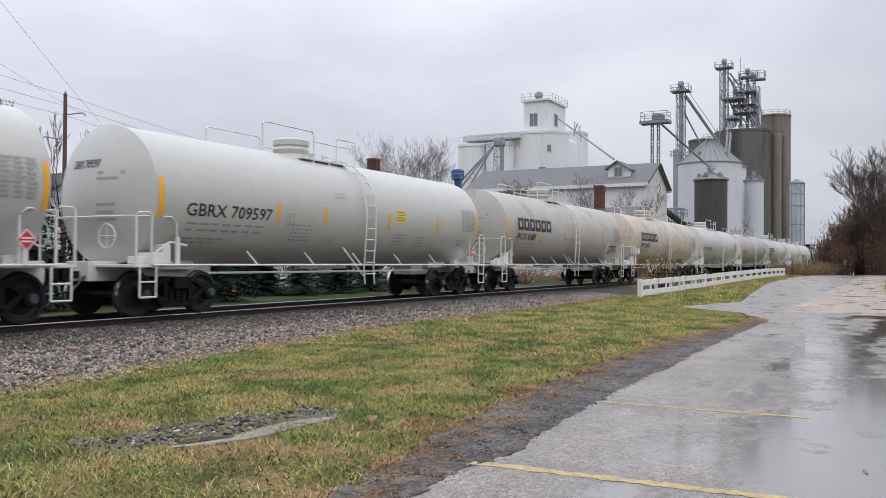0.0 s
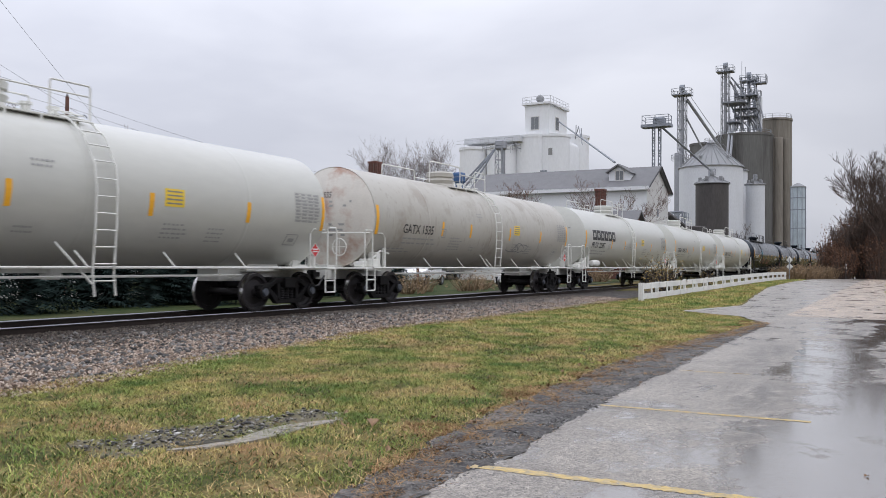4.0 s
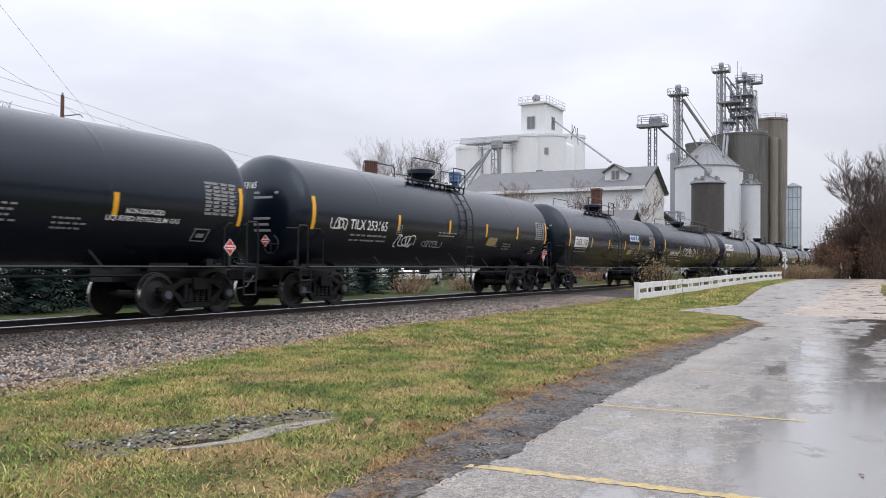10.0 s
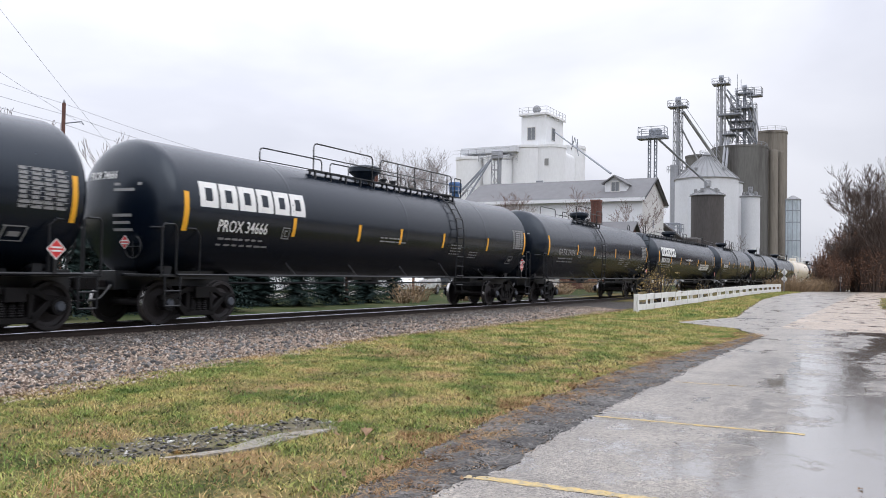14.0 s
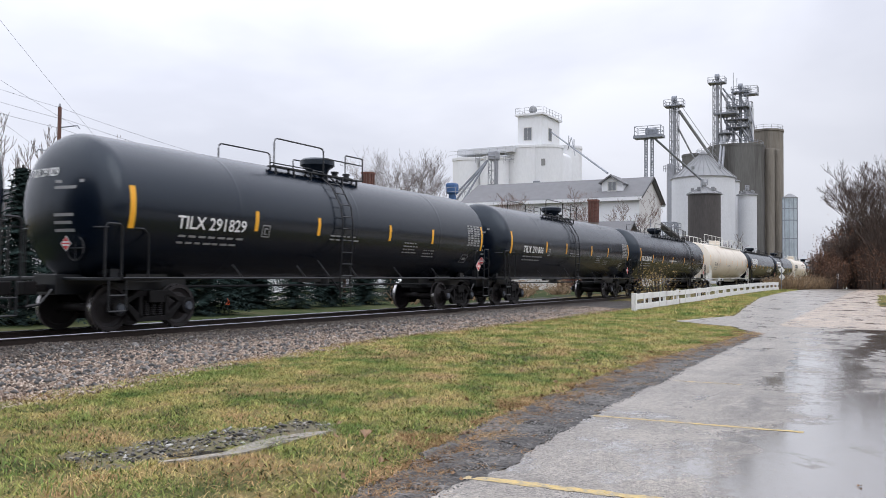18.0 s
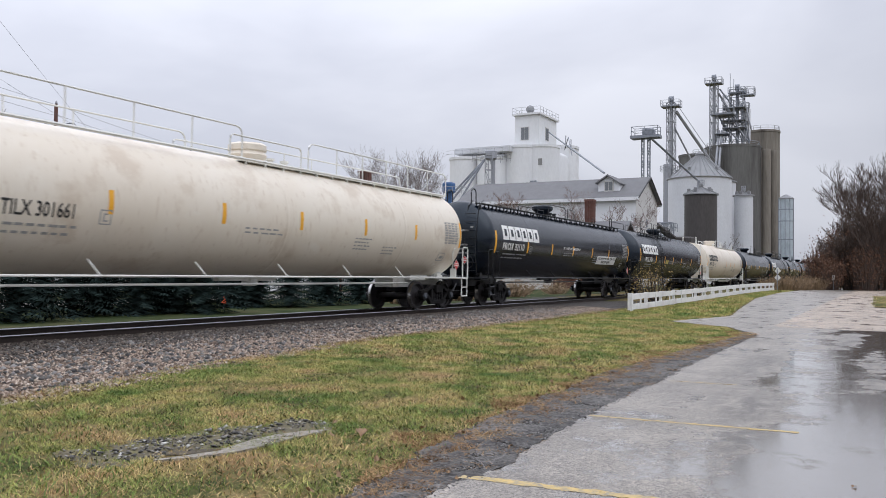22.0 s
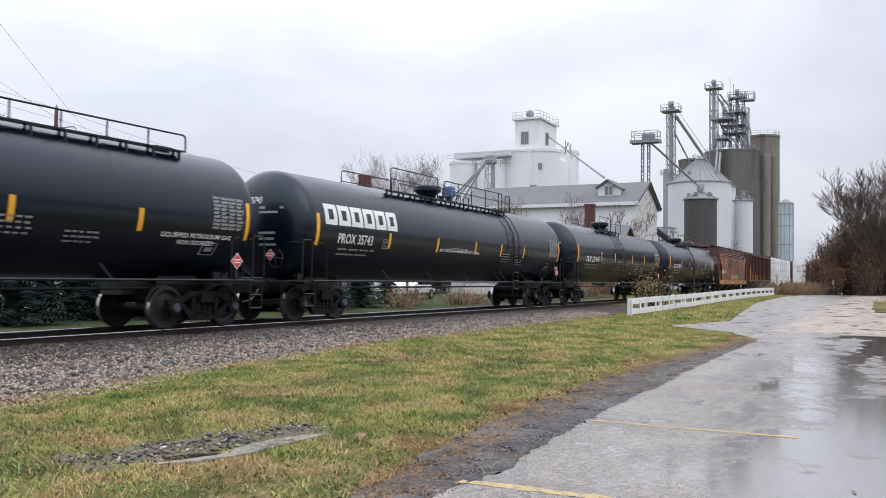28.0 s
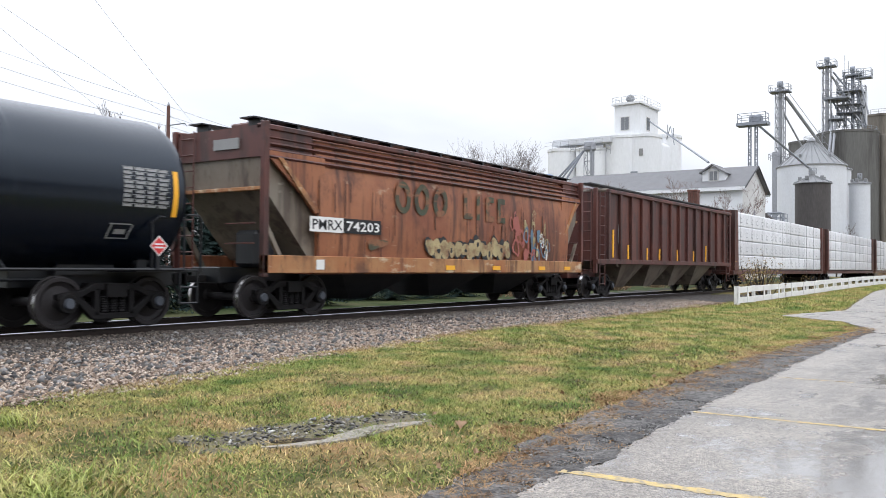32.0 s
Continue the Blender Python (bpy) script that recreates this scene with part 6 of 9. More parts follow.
def hopper_two(x_left, x_right):
    L = x_right - x_left
    mid = (x_left + x_right) / 2
    a, b = -L / 2, L / 2
    car = thing("covered_hopper", pose(mid, TRACK_Y, RAIL_Z), "dark maroon ribbed covered hopper with yellow reflector bars", "hopper car", "freight cars")
    p0, p1 = a + 1.35, b - 0.35
    body = bmesh.new()
    slab(body, [(p0, 1.45), (p1, 1.45), (p1, 4.02), (p0, 4.02)], -1.42, 1.42)
    bmesh.ops.recalc_face_normals(body, faces=list(body.faces))
    part("body", body, RUST_DARK, car)
    n = 14
    for i in range(n + 1):
        x = p0 + (p1 - p0) * i / n
        part("side_rib", soft(bm_box(x - 0.07, x + 0.07, -1.53, -1.42, 1.40, 4.0), 0.015), RUST_DARK, car)
    for s in (-1, 1):
        part("top_rail", soft(bm_box(p0 - 0.1, p1 + 0.1, s * 1.48 - 0.07, s * 1.48 + 0.07, 3.98, 4.12), 0.015), RUST_DARK, car)
        part("side_sill", soft(bm_box(a + 0.3, b - 0.2, s * 1.45 - 0.07, s * 1.45 + 0.07, 1.30, 1.48), 0.012), RUST_DARK, car)
    part("roof", soft(bm_box(p0, p1, -1.4, 1.4, 4.02, 4.16), 0.05), RUST_BROWN, car)
    part("roof_walk", bm_box(a + 0.6, b - 0.2, -1.1, -0.6, 4.28, 4.33), BLACK_STEEL, car)
    for i in range(6):
        x = p0 + 1.2 + (p1 - p0 - 2.4) * i / 5
        part("roof_hatch", soft(bm_box(x - 0.6, x + 0.6, -0.4, 0.4, 4.14, 4.28), 0.04), RUST_DARK, car)
    for s, xe in ((-1, a), (1, b)):
        sl = bmesh.new()
        d0 = 1.35 if s < 0 else 0.35
        slab(sl, [(xe - d0 * s, 3.0), (xe - 2.4 * s, 1.2), (xe - 2.6 * s, 1.2), (xe - (d0 + 0.3) * s, 3.0)], -1.35, 1.35)
        bmesh.ops.recalc_face_normals(sl, faces=list(sl.faces))
        part("slope_sheet", sl, RUST_BROWN, car)
        part("end_sill", soft(bm_box(min(xe, xe - 2.4 * s), max(xe, xe - 2.4 * s), -0.45, 0.45, 0.75, 1.1), 0.02), RUST_DARK, car)
        for y in (-1.4, 1.4):
            part("corner_post", soft(bm_box(xe - 0.35 * s - 0.07, xe - 0.35 * s + 0.07, y - 0.07, y + 0.07, 0.95, 4.1), 0.01), RUST_DARK, car)
        part("end_ladder", ladder_mesh(xe - 0.3 * s, -1.25, -0.8, 1.0, 4.0, "x"), RUST_DARK, car)
        part("side_ladder", ladder_mesh(xe - 0.75 * s, -1.5, 0, 0.5, 4.0, "y"), RUST_DARK, car)
    for i in range(4):
        x = a + L * (0.24 + 0.175 * i)
        hp = bmesh.new()
        top = [hp.verts.new(p) for p in ((x - 1.25, -1.38, 1.42), (x + 1.25, -1.38, 1.42), (x + 1.25, 1.38, 1.42), (x - 1.25, 1.38, 1.42))]
        low = [hp.verts.new(p) for p in ((x - 0.4, -0.7, 0.36), (x + 0.4, -0.7, 0.36), (x + 0.4, 0.7, 0.36), (x - 0.4, 0.7, 0.36))]
        bridge(hp, top, low)
        hp.faces.new(low)
        bmesh.ops.recalc_face_normals(hp, faces=list(hp.faces))
        part("discharge_hopper", hp, RUST_BROWN, car)
    for x, z0, z1 in ((1.55, 1.55, 2.6), (3.0, 1.5, 2.05), (5.0, 1.5, 1.98), (6.4, 1.5, 1.98), (8.6, 1.5, 1.98), (10.8, 1.5, 1.98), (12.6, 1.5, 2.25)):
        if a + x < b:
            part("reflector_bar", bm_box(a + x, a + x + 0.11, -1.56, -1.532, z0, z1), ORANGE, car)
    part("worn_patch", flat_patch(bmesh.new(), a + 2.35, a + 2.75, 2.1, 2.85, -1.426), INK_GREY, car, "worn pale paint patch")
    coupler(car, a, -1, BLACK_STEEL)
    coupler(car, b, 1, BLACK_STEEL)
    wheels = truck(car, a + 1.7) + truck(car, b - 1.7)
    MOVERS.append((car, mid, L / 2 + 0.8, wheels))


def lumber_car(x_left, x_right, k):
    L = x_right - x_left
    mid = (x_left + x_right) / 2
    a, b = -L / 2, L / 2
    car = thing("lumber_car", pose(mid, TRACK_Y, RAIL_Z), "maroon centre-beam flatcar with tall end bulkheads, loaded with wrapped lumber", "flatcar", "freight cars")
    part("deck", soft(bm_box(a + 0.4, b - 0.4, -1.45, 1.45, 0.85, 1.08), 0.02), RUST_DARK, car)
    part("centre_beam", bm_box(a + 1.2, b - 1.2, -0.06, 0.06, 1.08, 4.25), RUST_DARK, car)
    for xe, s in ((a, 1), (b, -1)):
        bk = bmesh.new()
        slab(bk, [(xe + 0.5 * s, 1.08), (xe + 1.25 * s, 1.08), (xe + 1.05 * s, 4.35), (xe + 0.5 * s, 4.35)], -1.48, 1.48)
        bmesh.ops.recalc_face_normals(bk, faces=list(bk.faces))
        part("bulkhead", bk, RUST_DARK, car)
        for y in (-1.2, -0.4, 0.4, 1.2):
            part("bulkhead_rib", bm_box(min(xe + 0.36 * s, xe + 0.5 * s), max(xe + 0.36 * s, xe + 0.5 * s), y - 0.06, y + 0.06, 1.1, 4.3), RUST_DARK, car)
        part("end_ladder", ladder_mesh(xe + 0.3 * s, -1.2, -0.75, 0.9, 4.2, "x"), RUST_DARK, car)
    rng = random.Random(k)
    for lay in range(4):
        z0 = 1.14 + lay * 0.79
        for i in range(4):
            x0, x1 = a + 1.3 + (L - 2.6) * i / 4, a + 1.3 + (L - 2.6) * (i + 1) / 4
            for s in (-1, 1):
                bm = soft(bm_box(x0 + 0.006, x1 - 0.006, min(s * 0.1, s * (1.42 + rng.uniform(-0.02, 0.02))), max(s * 0.1, s * 1.42), z0, z0 + 0.775), 0.07, 2)
                pack = part("lumber_pack", bm, WRAP, car, "white plastic-wrapped stack of boards")
                if s < 0:
                    pr = bmesh.new()
                    q = 5
                    for j in range(q):
                        xx = x0 + (x1 - x0) * (j + 0.35) / q
                        for u0, u1, v0, v1 in ((0, 0.34, 0.18, 0.24), (0, 0.06, 0.24, 0.5), (0.14, 0.30, 0.40, 0.45)):
                            flat_patch(pr, xx + u0, xx + u1, z0 + v0, z0 + v1, -1.446)
                    tagged(part("wrap_print", pr, INK_WRAP, pack), kind="stuff")
    for i in range(10):
        x = a + 1.6 + (L - 3.2) * i / 9
        part("tie_down_cable", tube(bmesh.new(), [(x, -1.455, 1.0), (x, -1.455, 4.28)], 0.008, 4), LEG_STEEL, car)
    coupler(car, a + 0.3, -1, BLACK_STEEL)
    coupler(car, b - 0.3, 1, BLACK_STEEL)
    wheels = truck(car, a + 2.2) + truck(car, b - 2.2)
    MOVERS.append((car, mid, L / 2, wheels))


hopper_one(255.5, 271.0)
hopper_two(271.7, 288.9)
LUMBER = [(289.0 + 25.28 * i, 289.0 + 25.28 * i + 24.6) for i in range(5)]
for k, (p, q) in enumerate(LUMBER):
    lumber_car(p, q, k)

# ---- the grain elevator beyond the track ----
def cylinder(name, parent, x, y, r, z0, z1, material, seg=40, rim=0.0, label=""):
    bm = bmesh.new()
    prof = [(r, z0), (r, z1 - 0.5)]
    prof += [(r + rim, z1 - 0.5), (r + rim, z1)] if rim else [(r, z1)]
    prof.append((r * 0.97, z1 + 0.05))
    lathe(bm, prof, seg, "z", (x, y, 0))
    return part(name, bm, material, parent, label, smooth=True)


def guard(name, parent, pts, z0, z1, material, r=0.05, closed=True):
    """A railing round a roof or platform."""
    loop = list(pts) + ([pts[0]] if closed else [])
    top = part(name, tube(bmesh.new(), [(*p, z1) for p in loop], r * 0.8, 4), material, parent)
    deep = parent.parent is None
    part("mid_rail", tube(bmesh.new(), [(*p, (z0 + z1) / 2) for p in loop], r * 0.8, 4), material, top if deep else parent)
    for a, b in zip(loop, loop[1:]):
        n = max(1, round(math.dist(a, b) / 1.6))
        for i in range(n):
            x, y = a[0] + (b[0] - a[0]) * i / n, a[1] + (b[1] - a[1]) * i / n
            part("rail_post", tube(bmesh.new(), [(x, y, z0), (x, y, z1)], r, 4), material, top if deep else parent)
    return top


def circle_pts(x, y, r, n=16):
    return [(x + r * math.cos(2 * math.pi * i / n), y + r * math.sin(2 * math.pi * i / n)) for i in range(n)]


def lattice(name, parent, x, y, w, z0, z1, material, bay=2.0, r=0.07):
    """A four-legged braced tower."""
    bm = bmesh.new()
    cs = [(x - w / 2, y - w / 2), (x + w / 2, y - w / 2), (x + w / 2, y + w / 2), (x - w / 2, y + w / 2)]
    for cx, cy in cs:
        tube(bm, [(cx, cy, z0), (cx, cy, z1)], r, 4)
    n = max(1, round((z1 - z0) / bay))
    for i in range(n):
        za, zb = z0 + (z1 - z0) * i / n, z0 + (z1 - z0) * (i + 1) / n
        for k in range(4):
            p, q = cs[k], cs[(k + 1) % 4]
            tube(bm, [(*p, zb), (*q, zb)], r * 0.7, 4)
            a, b = (p, q) if (i + k) % 2 else (q, p)
            tube(bm, [(*a, za), (*b, zb)], r * 0.6, 4)
    return part(name, bm, material, parent)


def window_in(parent, x, y, z, w, h, face, material=GLASS, frame_mat=SIDING_WARM):
    """A framed window set proud in a wall that faces -x or -y."""
    def put(u0, u1, v0, v1, d0, d1):
        return bm_box(x - d1, x - d0, y + u0, y + u1, z + v0, z + v1) if face == "x" else bm_box(x + u0, x + u1, y - d1, y - d0, z + v0, z + v1)
    fr = part("window", put(-w / 2 - 0.12, w / 2 + 0.12, -0.12, h + 0.12, 0, 0.08), frame_mat, parent)
    for k in (-1, 1):
        part("pane", put(min(0.03 * k, w / 2 * k), max(0.03 * k, w / 2 * k), 0, h, 0.082, 0.10), material, fr)


# white concrete elevator with its head house
ele = thing("grain_elevator", pose(0, 0, 0), "white concrete grain elevator with a square head house", "grain elevator")
cylinder("silo", ele, 134.6, 68.6, 2.7, 0, 22.6, CONC_WHITE, rim=0.12)
cylinder("silo", ele, 135.0, 63.2, 2.75, 0, 22.6, CONC_WHITE, rim=0.12)
part("bin_block", soft(bm_box(136.2, 152.0, 53.4, 61.2, 0, 24.2), 1.0, 4), CONC_WHITE, ele, smooth=True)
cylinder("silo", ele, 137.6, 58.6, 3.3, 0, 24.5, CONC_WHITE, rim=0.1)
cylinder("silo", ele, 139.0, 55.4, 3.3, 0, 24.6, CONC_WHITE, rim=0.1)
cylinder("silo", ele, 150.0, 55.6, 3.2, 0, 26.0, CONC_WHITE, rim=0.1)
gal = bmesh.new()
box(gal, 133.2, 136.8, 59.0, 70.0, 23.2, 24.3)
part("conveyor_gallery", soft(gal, 0.05), BIN_STEEL, ele)
guard("gallery_rail", ele, [(132.4, 60), (132.4, 71.2)], 22.6, 23.8, LEG_STEEL, 0.035, False)
part("head_house", soft(bm_box(136.6, 145.2, 54.9, 59.6, 24.0, 30.0), 0.05), CONC_WHITE, ele)
part("roof_cap", bm_box(136.2, 145.6, 54.5, 60.0, 30.0, 30.35), CONC_WHITE, ele)
guard("roof_rail", ele, [(136.3, 54.6), (145.5, 54.6), (145.5, 59.9), (136.3, 59.9)], 30.3, 31.4, LEG_STEEL, 0.035)
fan = lathe(bmesh.new(), [(0.5, 30.3), (0.55, 30.9), (0.75, 31.1), (0.75, 31.5), (0.5, 31.9), (0.15, 32.1)], 16, "z", (138.4, 57.4, 0))
part("roof_ventilator", fan, BIN_ROOF, ele, smooth=True)
window_in(ele, 136.58, 57.6, 25.6, 1.4, 2.2, "x")
window_in(ele, 140.2, 54.88, 25.8, 1.4, 2.2, "y")
part("wall_vent", bm_box(135.45, 135.72, 54.9, 56.1, 17.4, 18.1), LEG_DARK, ele)
part("wall_pipe", tube(bmesh.new(), [(135.2, 57.1, 0), (135.2, 57.1, 24.3)], 0.12, 6), CONC_WHITE, ele)
part("painted_sign", bm_box(135.78, 135.9, 54.0, 55.4, 20.8, 22.0), INK_GREY, ele, "faint grey emblem painted on the silo")
# spout from the head house to the warehouse
part("spout", tube(bmesh.new(), [(140.2, 54.6, 27.4), (91.5, 28.8, 13.2)], 0.12, 8), LEG_DARK, ele, "long inclined weathered spout")
trs = bmesh.new()
for k in (0.42, 0.52):
    p = Vector((140.2, 54.6, 27.4)).lerp(Vector((91.5, 28.8, 13.2)), k)
    tube(trs, [p, p + Vector((0, 0, 1.4))], 0.07, 4)
p1, p2 = [Vector((140.2, 54.6, 27.4)).lerp(Vector((91.5, 28.8, 13.2)), k) for k in (0.40, 0.54)]
tube(trs, [p1 + Vector((0, 0, -0.9)), p1.lerp(p2, 0.5) + Vector((0, 0, 1.4)), p2 + Vector((0, 0, -0.9))], 0.06, 4)
part("spout_truss", trs, LEG_DARK, ele)

# loading leg before the elevator
leg = thing("loading_leg", pose(0, 0, 0), "galvanised loading leg with dark spouts and a platform", "conveyor tower")
lattice("leg_frame", leg, 113.0, 53.3, 1.1, 0, 19.4, LEG_STEEL, 2.2)
part("leg_casing", bm_box(112.7, 113.3, 52.7, 53.0, 0, 20.2), LEG_STEEL, leg)
part("head_box", soft(bm_box(112.5, 113.6, 52.4, 54.0, 18.8, 20.2), 0.15), LEG_STEEL, leg)
guard("platform_rail", leg, [(111.6, 50.6), (114.6, 50.6), (114.6, 55.6), (111.6, 55.6)], 18.4, 19.6, LEG_STEEL, 0.04)
for dy, z in ((6.0, 10.5), (4.2, 10.5), (8.5, 9.5)):
    part("spout", tube(bmesh.new(), [(112.6, 54.0, 18.8), (110.0, 54.0 + dy, z)], 0.16, 6), LEG_DARK, leg)
part("gantry", bm_box(108.8, 111.0, 51.5, 63.5, 9.2, 9.7), LEG_DARK, leg)
blue_leg = thing("blue_elevator_head", pose(0, 0, 0), "blue painted elevator head on a post with a railed platform", "conveyor tower")
part("casing", bm_box(98.6, 99.2, 52.3, 53.1, 0, 13.0), BLUE, blue_leg)
part("head_box", soft(bm_box(98.2, 99.6, 52.0, 53.5, 12.4, 13.9), 0.3, 2), BLUE, blue_leg)
guard("platform_rail", blue_leg, [(97.8, 50.3), (99.8, 50.3), (99.8, 53.0), (97.8, 53.0)], 12.0, 13.2, LEG_STEEL, 0.04)

# white warehouse with a dormer, long wall across the line
wh = thing("warehouse", pose(0, 0, 0), "white-sided warehouse with a grey gable roof and dormer", "warehouse")
x0, x1, y0, y1, ez, rz = 91.0, 100.4, 25.0, 47.0, 10.35, 12.75
xm = (x0 + x1) / 2
wall = bmesh.new()
slab(wall, [(x0, 0), (x1, 0), (x1, ez), (xm, rz), (x0, ez)], y0, y1)
bmesh.ops.recalc_face_normals(wall, faces=list(wall.faces))
for f in wall.faces:
    if f.normal.y < -0.9:
        f.material_index = 1
part("wall", wall, [SIDING, SIDING_WARM], wh)
for s in (-1, 1):
    ro = bmesh.new()
    xe = x0 - 0.5 if s < 0 else x1 + 0.5
    zz = ez - 0.5 * (rz - ez) / (xm - x0)
    slab(ro, [(xe, zz + 0.02), (xm, rz + 0.02), (xm, rz + 0.27), (xe, zz + 0.22)], y0 - 0.4, y1 + 0.3)
    bmesh.ops.recalc_face_normals(ro, faces=list(ro.faces))
    part("roof", ro, SHINGLE, wh)
    eb = bmesh.new()
    slab(eb, [(xe - 0.06, zz - 0.18), (xe + 0.1, zz - 0.18), (xe + 0.1, zz + 0.2), (xe - 0.06, zz + 0.2)], y0 - 0.42, y1 + 0.32)
    part("fascia", eb, SIDING, wh)
for s in (-1, 1):
    xe = x0 - 0.5 if s < 0 else x1 + 0.5
    part("barge_board", tube(bmesh.new(), [(xe, y0 - 0.42, ez - 0.2), (xm, y0 - 0.42, rz + 0.2)], 0.10, 4), SHINGLE_DARK, wh)
dz = 10.7
dor = bmesh.new()
slab(dor, [(27.2, dz), (29.7, dz), (29.7, dz + 1.45), (28.45, dz + 2.25), (27.2, dz + 1.45)], 92.2, 95.6)
bmesh.ops.transform(dor, matrix=Matrix(((0, 1, 0, 0), (1, 0, 0, 0), (0, 0, 1, 0), (0, 0, 0, 1))), verts=dor.verts)
bmesh.ops.recalc_face_normals(dor, faces=list(dor.faces))
dorm = part("dormer", dor, SIDING, wh)
for s in (-1, 1):
    dr = bmesh.new()
    slab(dr, [(91.8, 0), (95.7, 0), (95.7, 0.14), (91.8, 0.14)], 0, 1.75)
    ang = math.atan2(0.8, 1.25)
    m = Matrix.Translation((0, 28.45, dz + 2.27)) @ Matrix.Rotation(-ang if s > 0 else math.pi + ang, 4, "X")
    bmesh.ops.transform(dr, matrix=m, verts=dr.verts)
    part("dormer_roof", dr, SHINGLE, dorm)
window_in(wh, 92.18, 28.45, dz + 0.55, 0.85, 1.0, "x")
for z in (7.2,):
    part("gable_vent", bm_box(95.4, 95.9, y0 - 0.05, y0 + 0.02, z, z + 0.9), LEG_DARK, wh)

# platform on twin posts
stand = thing("spout_stand", pose(0, 0, 0), "railed platform on two tall steel posts", "conveyor tower")
for dx, dy in ((-0.3, 0.45), (0.3, -0.45)):
    lattice("post", stand, 114.1 + dx * 0.8, 30.0 + dy * 0.8, 0.32, 0, 20.6, LEG_DARK, 0.9, 0.05)
part("deck", bm_box(113.2, 115.0, 28.0, 32.0, 20.6, 21.0), LEG_DARK, stand)
part("motor_box", soft(bm_box(113.5, 114.7, 28.8, 30.4, 21.0, 21.9), 0.1), LEG_DARK, stand)
guard("platform_rail", stand, [(113.2, 28.2), (115.0, 28.2), (115.0, 31.8), (113.2, 31.8)], 21.0, 22.2, LEG_DARK, 0.05)
part("spout", tube(bmesh.new(), [(114.3, 29.5, 20.8), (137.2, 27.4, 16.9)], 0.16, 6), LEG_DARK, stand)
part("spout", tube(bmesh.new(), [(137.2, 27.4, 16.9), (134.0, 28.6, 8.0)], 0.14, 6), LEG_DARK, stand)


def steel_bin(name, x, y, r, wall_z, peak_z, label, wall_mat=BIN_STEEL, roof_mat=BIN_ROOF, ribs=28, z0=0.0, rings=0):
    b = thing(name, pose(0, 0, 0), label, "grain bin")
    w = bmesh.new()
    prof = [(r, z0)]
    n = max(2, round((wall_z - z0) / 1.1))
    for i in range(n):
        za, zb = z0 + (wall_z - z0) * i / n, z0 + (wall_z - z0) * (i + 1) / n
        prof += [(r + 0.002, za + 0.03), (r + 0.002, zb - 0.06), (r, zb - 0.03)]
    lathe(w, prof, 48, "z", (x, y, 0))
    part("bin_wall", w, wall_mat, b, smooth=True)
    ro = lathe(bmesh.new(), [(r + 0.25, wall_z - 0.1), (r + 0.25, wall_z), (r * 0.14, peak_z - 0.3), (r * 0.14, peak_z)], 40, "z", (x, y, 0))
    roof = part("bin_roof", ro, roof_mat, b)
    rb = bmesh.new()
    for i in range(ribs):
        a = 2 * math.pi * i / ribs
        c, s = math.cos(a), math.sin(a)
        tube(rb, [(x + (r + 0.25) * c, y + (r + 0.25) * s, wall_z + 0.06), (x + r * 0.16 * c, y + r * 0.16 * s, peak_z - 0.25)], 0.06, 4)
    tagged(part("roof_rib", rb, roof_mat, roof), kind="stuff")
    guard("roof_rail", b, circle_pts(x, y, r * 0.22, 8), peak_z, peak_z + 0.9, LEG_STEEL, 0.04)
    part("roof_cap", lathe(bmesh.new(), [(r * 0.16, peak_z), (r * 0.12, peak_z + 0.3), (r * 0.03, peak_z + 0.6)], 12, "z", (x, y, 0)), roof_mat, b)
    for i in range(5):
        a = 2 * math.pi * (i + 0.3) / 5
        c, s = math.cos(a) * r * 0.72, math.sin(a) * r * 0.72
        z = wall_z + (peak_z - wall_z) * 0.30
        part("roof_vent", soft(bm_box(x + c - 0.25, x + c + 0.25, y + s - 0.25, y + s + 0.25, z, z + 0.6), 0.05), roof_mat, b)
    return b


steel_bin("grain_bin", 162.6, 32.4, 5.8, 20.2, 24.9, "large pale galvanised grain bin with a ribbed cone roof")
steel_bin("grain_bin", 173.5, 30.0, 2.5, 20.6, 21.8, "slim pale galvanised grain bin", ribs=14)
steel_bin("grain_bin", 168.6, 25.3, 1.75, 17.3, 18.3, "slim pale galvanised grain bin", ribs=14)
steel_bin("hopper_bin", 132.4, 26.2, 2.45, 14.3, 15.7, "weathered dark brown hopper bin on short legs", BIN_DARK, BIN_ROOF, 16, 4.6)
hb = thing("bin_stand", pose(0, 0, 0), "dark steel stand and chute under the hopper bin", "steel stand")
part("hopper_cone", lathe(bmesh.new(), [(0.3, 2.2), (2.1, 4.6)], 24, "z", (132.4, 26.2, 0)), BIN_DARK, hb)
for i in range(6):
    a = math.pi * i / 3 + 0.2
    part("leg", tube(bmesh.new(), [(132.4 + 2.1 * math.cos(a), 26.2 + 2.1 * math.sin(a), 0), (132.4 + 2.1 * math.cos(a), 26.2 + 2.1 * math.sin(a), 5)], 0.12, 5), LEG_DARK, hb)
lattice("frame", hb, 124.0, 29.5, 1.8, 0, 9.5, LEG_DARK, 1.8, 0.09)
part("chute", tube(bmesh.new(), [(118.0, 29.5, 8.8), (128.5, 27.2, 5.6)], 0.45, 6), BIN_DARK, hb)
part("surge_box", soft(bm_box(123.5, 127.0, 25.8, 28.4, 5.2, 7.4), 0.2), BIN_DARK, hb)
guard("platform_rail", hb, [(122.6, 28.2), (125.4, 28.2), (125.4, 31.0), (122.6, 31.0)], 8.2, 9.4, LEG_DARK, 0.05)

